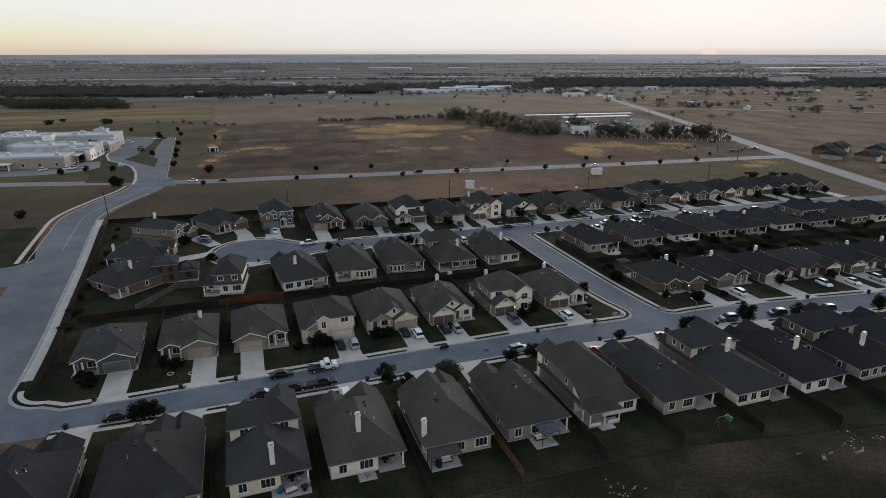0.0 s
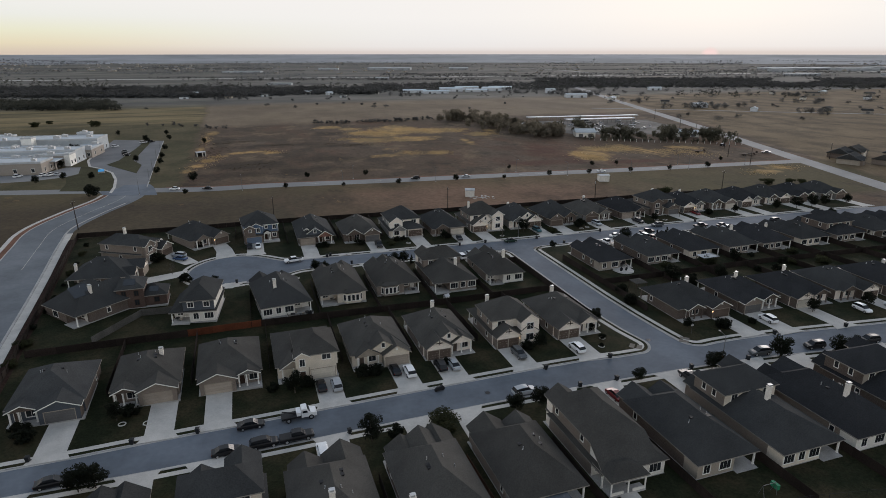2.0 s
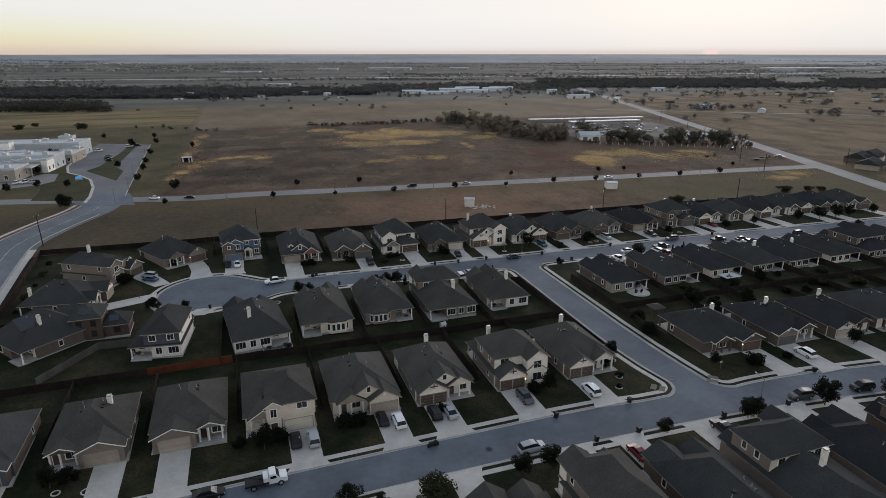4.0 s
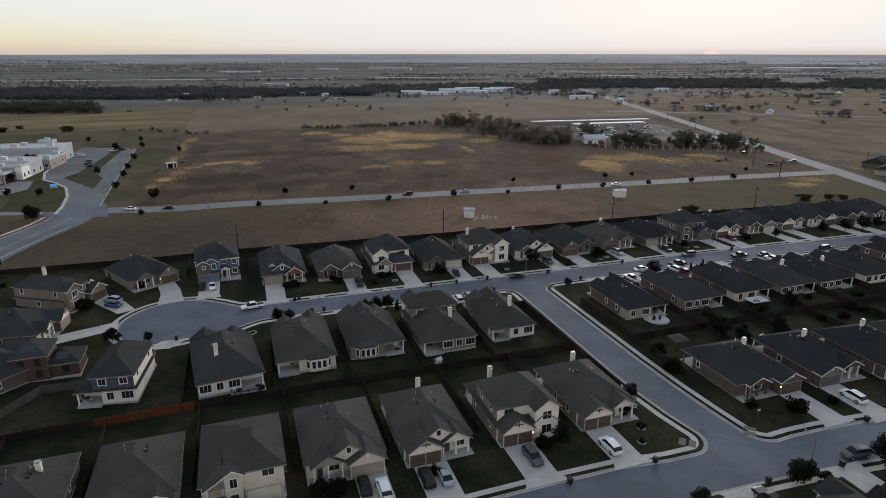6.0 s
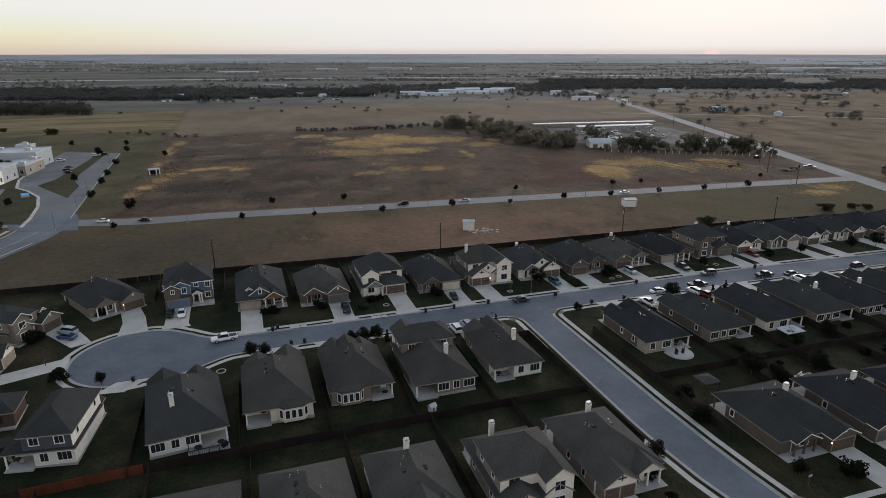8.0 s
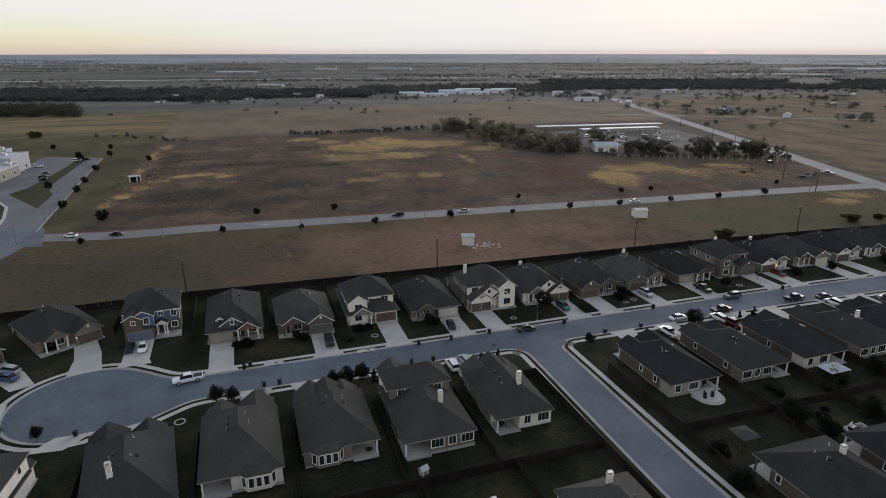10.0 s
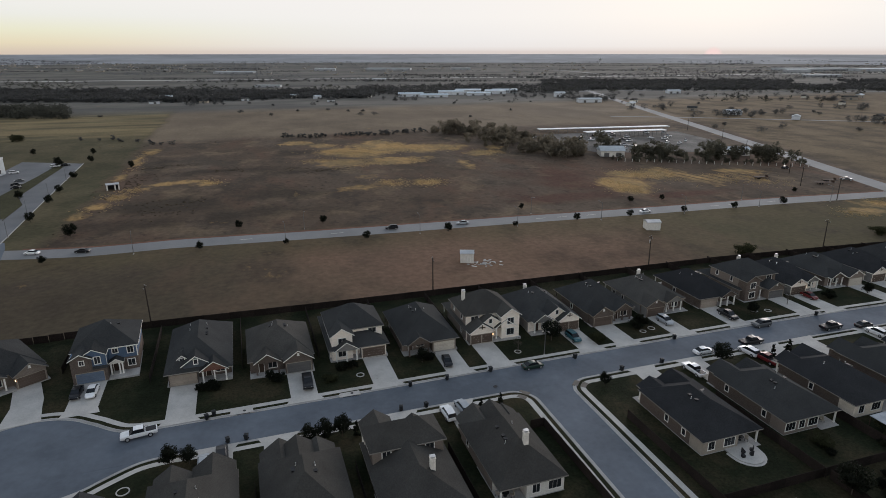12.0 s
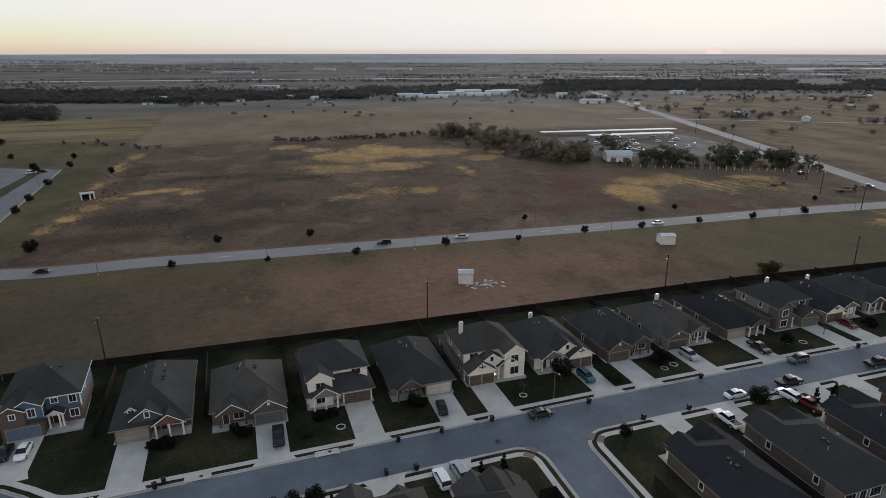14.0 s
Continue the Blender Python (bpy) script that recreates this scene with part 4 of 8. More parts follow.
        for s_ in (-1, 1):
            wdw = window(hs, "b", bx + s_ * 2.15, d + .55, .7, .8, 1.6, bars=0)
            wdw.matrix_basis = pose(bx + s_ * 2.15, d + .53, .7, 0, 0, 180 - s_ * 52)
    span = b - a
    n_win = (2 if span < 7.5 else 3) if north else 1
    for k in range(n_win):
        x = a + span * (k + 0.5) / n_win
        if bay and abs(x - bx) < 3.6:
            continue
        window(hs, "b", x, d, 0.75, 2.1 if k % 2 == 0 else 1.2, 1.5, bars=2 if k % 2 == 0 else 1)
    for yy in (fp + 3.0, fp + 7.5, d - pd - 1.5) if u0 < 150 else ():
        if rnd.random() < 0.3:
            window(hs, "l", yy, 0, 1.0, 0.8, 1.2, bars=0)
        if rnd.random() < 0.3:
            window(hs, "r", yy, w, 1.0, 0.8, 1.2, bars=0)

    # things on the roof
    if chim:
        cx, cy = chim
        zc = e1 + (min(cx, w - cx, cy - fp, d - cy) + OVER) * (slope if style == "one" else slope * .75)
        if style == "two" and ux0 < cx < ux1 and uy0 < cy < uy1:
            zc = e2 + (min(cx - ux0, ux1 - cx, cy - uy0, uy1 - cy) + OVER) * slope
        chimney(hs, cx, cy, 0.0, max(zc + chim_up, 5.6))
    sl = slope if style == "one" else slope * 0.75
    for k in range(3):
        x = w * 0.5 + rnd.uniform(0.8, 2.4) * (1 if k % 2 else -1)
        y = rnd.uniform(fp + 6, d - 5)
        if style == "one":
            vent(hs, x, y, e1 + (min(x, w - x) + OVER) * sl)
    for k in range(3):
        x = w * 0.5 + (1.5 if rnd.random() < 0.5 else -1.5)
        y = fp + w / 2 + (d - fp - w) * rnd.uniform(0.1, 0.9)
        if style == "one":
            box_vent(hs, x, y, e1 + (min(x, w - x) + OVER) * sl)
    for x0, x1, y0, y1 in solar:
        left = (x0 + x1) / 2 < w / 2
        zz = lambda x: e1 + (min(x, w - x) + OVER) * sl + 0.12
        gg = Geo()
        gg.face(((x0, y0, zz(x0)), (x1, y0, zz(x1)), (x1, y1, zz(x1)), (x0, y1, zz(x0))))
        gg.face(((x0, y1, zz(x0) - .06), (x1, y1, zz(x1) - .06), (x1, y0, zz(x1) - .06), (x0, y0, zz(x0) - .06)))
        part("solar_panel", gg, GLASS, hs, "dark blue-black solar panel")
    return hs


def driveway(u0, u1, v_street, v_house, flare=1.0):
    """A concrete drive from the kerb up to the garage, flared at the street."""
    s = 1 if v_house > v_street else -1
    ring = [(u0 - flare, v_street - 0.1 * s), (u1 + flare, v_street - 0.1 * s), (u1, v_street + 1.9 * s), (u1, v_house), (u0, v_house), (u0, v_street + 1.9 * s)]
    if s < 0:
        ring.reverse()
    gg = Geo().prism(ring, -0.1, 0.165)
    return setting("driveway", gg, CONCRETE, "broad pale concrete driveway leading to a garage", "driveway")

# ---------------------------------------------------------------- houses: north side of the first street
L1 = "one-storey brown brick house with a grey hipped shingle roof"
L2 = "two-storey house with pale stone gables and a grey shingle roof"
C_N, C_S = 200.0, 190.7
house(-37.0, -24.9, 125.1, gar="r", wall=BRICK_BROWN, face=SIDING_DARK, gdoor=DOOR_GREY, roof=2, depth=17.0, slope=.55, label=L1, front="low", rake=TRIM)
house(-20.4, -8.8, 126.3, gar="r", wall=BRICK_BROWN, face=BRICK_TAN, roof=1, depth=16.3, slope=.55, chim_up=1.1, front="low", rake=TRIM, edge=TRIM_TAN, chim=(8.2, 10.5), label=L1)
house(-5.2, 6.4, 126.5, gar="l", depth=16.8, slope=.57, wall=SIDING_GREY, face=BRICK_TAN, roof=1, front="low", rake=TRIM, edge=TRIM_TAN, gdoor=DOOR_TAN, label=L1)
house(9.8, 21.6, 126.3, gar="r", style="two", front="over", rake=TRIM, wall=SIDING_TAN, face=STUCCO, roof=1, gdoor=DOOR_WHITE, label="two-storey cream stucco house with a brown shingle roof", patio=None)
house(25.0, 37.1, 126.6, gar="r", wall=SIDING_TAN, face=STUCCO, roof=1, gdoor=DOOR_TAN, edge=TRIM_TAN, mid=True, label="one-storey tan house with a grey-brown hipped shingle roof")
house(40.4, 51.7, 126.3, gar="l", wall=BRICK_TAN, face=STONE, gdoor=DOOR_BROWN, roof=1, chim_up=1.4, chim=(5.6, 13.0), double=True, stone_gable=True, mid=True, label="one-storey pale stone house with a grey shingle roof", slope=.64)
house(56.6, 67.6, 126.3, gar="l", style="two", depth=16.6, wall=BRICK_TAN, face=STONE, gdoor=DOOR_BROWN, roof=1, upper=(.35, 10.65, 3.0, 12.2), chim_up=2.4, chim=(3.9, 14.6), double=True, lit=True, label=L2, slope=.7)
house(71.8, 83.4, 126.0, gar="l", wall=BRICK_TAN, face=STONE, gdoor=DOOR_BROWN, roof=1, chim_up=1.5, chim=(5.8, 14.0), double=True, stone_gable=True, label="one-storey pale stone house with a grey shingle roof", slope=.64)
for a, b in ((-30.2, -25.3), (-13.6, -8.8), (-3.9, 0.9), (16.6, 21.6), (32, 37), (41.4, 46.9), (57, 62.5), (72.3, 77.6)):
    driveway(a, b, kerb_an((a + b) / 2), 126.6)

# east of the short street
for k, (a, b, v, g) in enumerate(((105.3, 119.6, 124.2, "r"), (123.2, 136.0, 123.7, "l"), (138.5, 151.0, 122.0, "l"), (153.5, 166, 121.2, "r"), (169, 181.5, 120.0, "l"), (184.5, 197, 118.5, "r"), (200, 212.5, 116.5, "l"), (216, 228, 114.5, "r"))):
    house(a, b, v, gar=g, depth=17, slope=.52, roof=(0, 3, 3)[k % 3], chim_up=1.0, wall=BRICK_BROWN, face=(BRICK_BROWN, BRICK_TAN, STONE)[min(k, 2)], gdoor=(DOOR_BROWN, DOOR_GREY, DOOR_WHITE)[k % 3], chim=((8.0, 9.6), (5.6, 9.8), (6, 11), None)[k % 4],
          lit=k == 0, rake=TRIM if k < 2 else None, trim=BRICK_BROWN if k != 1 else None, label=L1, turn=-min(7, max(0, (a - 100) * 0.06)), seed=k)
    driveway(b - 5.6 if g == "r" else a + 0.4, b - 0.5 if g == "r" else a + 5.5, a_line((a + b) / 2) + ramp_between((a + b) / 2, ((102, 3.9), (112, 4.6), (122, 5.0), (150, 4.6))), v + 0.4)

# ---------------------------------------------------------------- houses: south side of the first street
ROW1 = [(-41, -28.2, 97.5, "r", "one"), (-24.3, -10.1, 97.5, "r", "one"), (-6, 5.5, 98.0, "l", "two"), (8.8, 20.4, 97.5, "r", "one"), (24, 35.3, 97.0, "r", "one"), (38.7, 50, 97.3, "l", "one"),
        (53.7, 65, 98.5, "r", "two"), (68.7, 80, 97.8, "l", "one"), (83.3, 95.4, 97.5, "l", "two"), (98.2, 109.5, 96.5, "r", "one"), (113.5, 126, 95.5, "l", "two"), (129, 141, 93.5, "r", "one"), (144, 156, 91.5, "l", "one")]
for k, (a, b, v, g, st) in enumerate(ROW1):
    house(a, b, v, north=True, gar=g, style=st, wall=(BRICK_TAN, BRICK_BROWN, BRICK_TAN)[k % 3], rear=SIDING_GREY if k == 5 else (SIDING_WHITE, SIDING_TAN, STUCCO)[k % 3], chim_up={2: 3.0, 3: 2.7, 4: 2.6, 8: 2.3, 9: 2.1, 10: 2.4}.get(k, 2.0), cat=k == 6, deep=2.4 if k == 6 else 0, face=STONE, roof=(3, 0, 2, 1, 1, 1, 1, 2, 0, 3, 3, 3, 3)[k], depth={7: 20.9, 8: 22.8, 9: 22.5, 10: 21.5, 11: 21, 12: 21}.get(k, 18.6), slope=.72 if k < 7 else .64, mid=k in (1, 4),
          upper={2: (.4, 11.1, 2.6, 9.0), 6: (.3, 9.5, 1.5, 14.5), 8: (.3, 11.8, 2.0, 9.5), 10: (.3, 12.2, 2, 10)}.get(k), bay="l" if k in (1, 11) else "",
          chim={2: (6.4, 17.2), 3: (5.1, 15.2), 4: (.35, 16.4), 8: (5.9, 13.2), 9: (4.6, 16.0), 10: (5.2, 17.0)}.get(k), patio=None if k == 5 else "rrrrlllrrrrlr"[k], label=L1 if st == "one" else L2, seed=k)
    s = a_line((a + b) / 2) - ramp_between((a + b) / 2, ((50, 4.0), (105, 4.6), (140, 5.0)))
    driveway(b - 5.6 if g == "r" else a + 0.6, b - 0.6 if g == "r" else a + 5.6, s, v - 0.4)

# ---------------------------------------------------------------- houses: south side of the second street
ROW3 = [(-11.4, -1.2, 175.2, "r", "two", -8), (5.3, 17.4, 179.9, "l", "one", 6.5), (22.9, 34.6, 181.6, "r", "one", 0), (38.3, 50.0, 182.0, "l", "one", 0), (54, 66, 182.0, "r", "two", 0), (70.8, 81.2, 181.6, "l", "one", 0),
        (106.5, 118.0, 181.5, "r", "one", 0), (123.8, 135.6, 181.5, "l", "one", 0), (139.8, 151.2, 181.5, "r", "one", 0), (155, 166.8, 181, "l", "one", 0), (168.5, 180.4, 180.5, "r", "one", 0), (184.5, 197, 180, "l", "one", 0), (200, 213, 179.5, "l", "two", 0), (217, 229, 179, "r", "one", 0), (233, 245, 178, "l", "one", 0)]
for k, (a, b, v, g, st, tn) in enumerate(ROW3):
    house(a, b, v, north=True, gar=g, style=st, wall=(SIDING_WHITE if k == 0 else BRICK_TAN if k in (1, 3, 5) else BRICK_BROWN), rear=SIDING_TAN if k == 6 else SIDING_WHITE if k in (0, 1, 5) else (BRICK_TAN, BRICK_TAN, STUCCO)[k % 3], face=STONE, roof=(0, 0, 1, 1, 1, 1)[k] if k < 6 else (3, 0)[k % 2], depth={0: 14.4, 1: 20.8, 2: 19.5, 3: 17.8, 4: 20.4}.get(k, 18.6), pd=5.0 if k == 4 else 3.0, turn=tn, slope=.72 if k < 6 else .54, mid=k in (3, 5),
          upper={0: (2.9, 10.18, 1.6, 14.42), 4: (.3, 11.6, 2.2, 8.5)}.get(k), upper_rear=SIDING_DARK if k == 0 else None, tall=k != 0, bay={2: "l", 3: "r"}.get(k, ""),
          chim_up=1.8 if k < 6 else 1.1, chim={1: (4.2, 16.4), 4: (7.9, 14.6), 5: (5.9, 14.2), 9: (6, 12), 10: (7, 12)}.get(k), patio="lrlrllrrrrrrrlr"[k], label=L1 if st == "one" else L2, seed=k)
    if k > 1:
        s = C_S - max(0, (a - 160) * 0.05)
        driveway(b - 5.6 if g == "r" else a + 0.6, b - 0.6 if g == "r" else a + 5.6, s, v - 0.4)

# ---------------------------------------------------------------- houses: north side of the second street
ROW4 = [(22, 34.0, 213.8, "l", "one"), (37.6, 50.2, 211.8, "r", "one"), (54, 66.2, 213.4, "r", "two"), (69.4, 81.5, 211.2, "r", "one"), (84.6, 97.3, 211.6, "l", "two"), (100, 112.6, 211.2, "r", "one"),
        (115.8, 128.5, 210.9, "l", "one"), (131.2, 144.2, 211.4, "l", "one"), (147.6, 159, 211.5, "l", "one"), (162.0, 175.2, 211, "r", "two"), (177, 189, 211, "l", "one"), (192, 204, 211, "r", "one"), (207, 219, 211, "l", "one"), (222, 234, 211, "r", "one"), (237, 249, 210, "l", "one"), (252, 264, 209, "r", "one")]
for k, (a, b, v, g, st) in enumerate(ROW4):
    house(a, b, v, gar=g, style=st, wall=(SIDING_GREY, BRICK_BROWN, SIDING_GREY, BRICK_BROWN, BRICK_TAN)[k % 5], mid_mat=SIDING_DARK if k == 0 else None, porch_mat=BRICK_RED if k == 0 else None, trim=BRICK_BROWN if k in (1, 3, 6) else None, face=(BRICK_BROWN, BRICK_BROWN, STONE, BRICK_TAN, STONE, STONE, BRICK_BROWN, BRICK_BROWN)[k % 8], roof=(0, 1, 2)[k % 3] if k < 8 else (3, 0)[k % 2], depth={0: 21, 1: 17.5}.get(k, 18),
          slope=.68 if k < 7 else .58, chim_up=1.9 if k < 5 else 1.2, mid=k in (0, 4, 5), dormer=k == 0, rake=TRIM if k in (0, 1, 2, 4, 5) or k > 9 else None, front="flat" if k in (0, 2, 3, 8) else "gable", edge=TRIM_TAN if k in (6, 7) else None,
          gdoor=(DOOR_TAN, DOOR_GREY, DOOR_BROWN, DOOR_WHITE, DOOR_BROWN, DOOR_BROWN, DOOR_BROWN, DOOR_BROWN)[k % 8], double=k in (4, 5), lit=k in (4, 10),
          chim={4: (2.0, 9.5), 5: (5.5, 15.5), 7: (7.5, 14), 9: (9, 13), 10: (9, 14)}.get(k), label=L1 if st == "one" else L2, seed=k)
    driveway(b - 5.6 if g == "r" else a + 0.5, b - 0.5 if g == "r" else a + 5.6, C_N - max(0, (a - 160) * 0.05), v + 0.4)


def blue_house(x, y, turn):
    """Two storeys: twin gables over the garage, a white porch pediment beside it, siding above brick."""
    hs = thing("house", "two-storey blue sided house with brick below and white trim", "house", pose(x, y, .12, 0, 0, turn), "houses of the estate")
    e1, e2, w, d, sl = 2.85, 5.6, 11.6, 15.0, .62
    roof_m, rake_m = [ROOFS[0], TRIM], [ROOFS[0], TRIM]
    part("footing", Geo().box(-.1, w + .1, .05, d + .1, -1.3, .05), CONCRETE_OLD, hs)
    part("wall", Geo().box(0, w, 3.2, d, 0, e1).box(0, 6.2, .3, 3.21, 0, e1), BRICK_BROWN, hs)
    part("upper_wall", Geo().box(0, w, 3.2, d, e1, e2).box(0, 6.2, .9, 3.21, e1, e2), SIDING_BLUE, hs)
    r_ = Geo()
    hip_roof(r_, 0, w, 3.2, d, e2, sl)
    part("roof", r_, roof_m, hs)
    # the broad blue gable with the narrower brick gable before it
    for name, a, b, yy, z0, zt, m in (("blue_gable", 1.9, 6.2, .45, e1 - .2, e2, SIDING_BLUE), ("brick_gable", 0.0, 3.7, 0.0, 0.0, e2 - .35, BRICK_BROWN)):
        gg = Geo()
        gable_wall(gg, a, b, yy, 4.0, z0, zt, .55, 0, 0)
        part(name, gg, m, hs)
        gg = Geo()
        gable_roof(gg, a, b, yy, 6.2, zt + .02, .55, over=.35)
        part("gable_roof", gg, rake_m, hs)
    part("garage_wall", Geo().box(3.69, 6.2, .02, .5, 0, e1 - .1), BRICK_BROWN, hs)
    part("skirt_roof", Geo().loft([[(3.72, -.1, e1 - .1), (6.4, -.1, e1 - .1), (6.4, .5, e1 - .1), (3.7, .5, e1 - .1)], [(3.7, -.1, e1), (6.4, -.1, e1), (6.4, .5, e1 + .35), (3.7, .5, e1 + .35)]]), rake_m, hs)
    window(hs, "f", 4.7, .45, 3.65, 1.05, 1.5)
    window(hs, "f", 2.0, 0.0, 4.0, .8, .9)
    garage_door(hs, 3.1, 0.0, 4.9, DOOR_BLUE, .03)
    window(hs, "f", 7.6, 3.2, 4.15, 1.0, .95)
    window(hs, "f", 10.4, 3.2, 3.75, 1.1, 1.4)
    window(hs, "f", 10.3, 3.2, .9, 1.3, 1.4)
    window(hs, "l", 8.0, 0.0, 3.9, .8, 1.2, bars=0)
    window(hs, "r", 8.0, w, 3.9, .8, 1.2, bars=0)
    for xx in (2.6, 6.0, 9.4):
        window(hs, "b", xx, d, 3.9, 1.3, 1.3)
        window(hs, "b", xx, d, .9, 1.3, 1.4)
    for zz in (0.0, 6.2, w):
        part("corner_board", Geo().box(zz - .09, zz + .09, 3.13 if zz > 7 else .84, 3.31 if zz > 7 else 1.0, e1, e2), TRIM, hs)
    # porch
    gg = Geo()
    gable_wall(gg, 6.5, 8.9, 1.6, 3.3, e1 - .35, e1 - .1, .6, 0, 0)
    part("porch_gable", gg, SIDING_WHITE, hs)
    gg = Geo()
    gable_roof(gg, 6.5, 8.9, 1.6, 3.6, e1 - .08, .6, over=.25)
    part("porch_roof", gg, rake_m, hs)
    for xx in (6.65, 8.2, 8.75):
        post(hs, xx, 1.75, e1 - .35)
    part("porch_floor", Geo().box(6.3, 9.0, 1.4, 3.2, -.2, .1), CONCRETE, hs)
    door(hs, "f", 7.4, 3.2, .1, .95, 2.1)
    vent(hs, 7.0, 8.0, e2 + 3.0)
    box_vent(hs, 8.2, 9.4, e2 + 2.4)


blue_house(4.5, 221.0, 3)
driveway(5.0, 10.4, 208.9, 221.6, 0.6)

# ---------------------------------------------------------------- houses round the turning circle
house(-11.3, 1.7, 220.1, gar="r", wall=BRICK_TAN, face=BRICK_TAN, gdoor=DOOR_BROWN, label=L1, turn=32, lit=True)
house(-24.4, -12.0, 210.1, gar="r", style="two", depth=16.8, wall=BRICK_TAN, face=BRICK_TAN, gdoor=DOOR_BROWN, roof=2, label="two-storey tan brick house with a hipped grey shingle roof", turn=59, upper=(.05, 7.4, 1.6, 16.75), chim=(3.8, 10.0), chim_up=1.6, slope=.62, dormer=True, rake=TRIM, patio=None)
house(-25.2, -12.2, 192.0, gar="r", wall=BRICK_BROWN, face=STONE, label=L1, turn=82, stone_gable=True, chim_up=1.4, chim=(4.2, 16.6))
house(-21.3, -7.3, 178.4, gar="r", wall=BRICK_BROWN, rear=BRICK_BROWN, slope=.75, face=STONE, label=L1, turn=130.5, chim_up=1.6, chim=(3.8, 11.4), solar=[(3.4, 6.2, 11, 15.5)])
for ring in ([(-5.8, 222.6), (-4.5, 216.0), (-4.6, 208.8), (1.8, 209.4), (0.9, 214.0), (0.3, 218.0), (-1.8, 225.2)], [(-20.9, 216.0), (-13.4, 206.0), (-9.5, 207.6), (-12.9, 214.0), (-18.2, 220.4)], [(-24.6, 197), (-24.9, 191.8), (-12.3, 196), (-12.3, 201)], [(-4.6, 182.4), (0.6, 181.6), (4.6, 185.6), (-1.4, 185.9)], [(6.4, 178.6), (11.8, 179.2), (12.4, 185.8), (7.0, 184.7)]):
    gg = Geo().prism(ring, -0.1, 0.165)
    setting("driveway", gg, CONCRETE, "broad pale concrete driveway leading to a garage", "driveway")

# a red-brown brick wing beside the angled house, two storeys stepping down to one
wing = thing("house_wing", "red-brown brick wing with dark shingle roofs and solar panels", "house", pose(-27.0, 175.2, .12), "houses of the estate")
WING_BRICK = masonry("red_brown_brick", (0.105, 0.07, 0.058), (0.14, 0.115, 0.1), (0.22, 0.08))
part("footing", Geo().box(-.1, 11.5, -.1, 7.6, -.3, .05), CONCRETE_OLD, wing)
part("wall", Geo().box(0, 6.2, 0, 7.5, 0, 5.4), WING_BRICK, wing)
part("low_wall", Geo().box(6.21, 11.4, .6, 7.2, 0, 2.9), WING_BRICK, wing)
r_ = Geo()
hip_roof(r_, 0, 6.2, 0, 7.5, 5.4, .6)
part("roof", r_, [ROOFS[0], EDGE], wing)
r_ = Geo()
hip_roof(r_, 5.4, 11.4, .6, 7.2, 2.9, .6)
part("low_roof", r_, [ROOFS[0], EDGE], wing)
for x, z in ((1.6, 3.3), (4.5, 3.3), (1.6, .8), (4.4, .8)):
    window(wing, "f", x, 0, z, 1.0, 1.4, TIMBER)
window(wing, "f", 9.0, .6, .9, 1.2, 1.3, TIMBER)
for xa, xb, ya, yb, zz in ((1.7, 4.5, .6, 2.4, 5.4), (7.4, 9.6, 1.2, 2.7, 2.9)):
    y0_ = -.45 if zz > 4 else .15
    q = [(xa, ya, zz + (ya - y0_) * .6 + .09), (xb, ya, zz + (ya - y0_) * .6 + .09), (xb, yb, zz + (yb - y0_) * .6 + .09), (xa, yb, zz + (yb - y0_) * .6 + .09)]
    part("solar_panel", Geo().loft([[(a, b, c - .07) for a, b, c in q], q]), GLASS, wing, "dark blue-black solar panel")

# ---------------------------------------------------------------- kit: fences, cars, trees, bins, poles
def fence(pts, material=None, label="dark weathered wooden privacy fence", h=1.75):
    """Board panels 2.4 m long between square posts."""
    material = material or FENCE

    def mk():
        front, n = [], 15
        for k in range(n):
            x = 2.4 * k / n
            front += [(x, 0.0), (x + 2.4 / n - 0.012, 0.0), (x + 2.4 / n - 0.012, 0.02), (x + 2.4 / n, 0.02)]
        ring = front + [(2.4, 0.05), (0.0, 0.05)]
        return Geo().prism(ring, 0.0, h).mesh("fence_panel", [material])

    panel = shared(("fence", material.name, h), mk)
    pst = shared(("fpost", material.name, h), lambda: Geo().box(-0.05, 0.05, -0.05, 0.05, -0.3, h + 0.08).mesh("post", [material]))
    fe = thing("fence", label, "fence", pose(pts[0][0], pts[0][1], 0.1), "fences of the plots")
    o = Vector(pts[0])
    for p, q in zip(pts, pts[1:]):
        p, q = Vector(p), Vector(q)
        n = max(1, round((q - p).length / 3.0))
        ang = math.degrees(math.atan2((q - p).y, (q - p).x))
        sc = (q - p).length / n / 2.4
        for k in range(n):
            c = p + (q - p) * k / n - o
            part("fence_panel", panel, None, fe, m=pose(c.x, c.y, 0.02 * math.sin(k * 1.7 + p.x), 0, 0, ang) @ Matrix.Diagonal((sc, 1, 1, 1)))
            if k % 12 == 0:
                part("post", pst, None, fe, m=pose(c.x, c.y, 0, 0, 0, ang))
    return fe


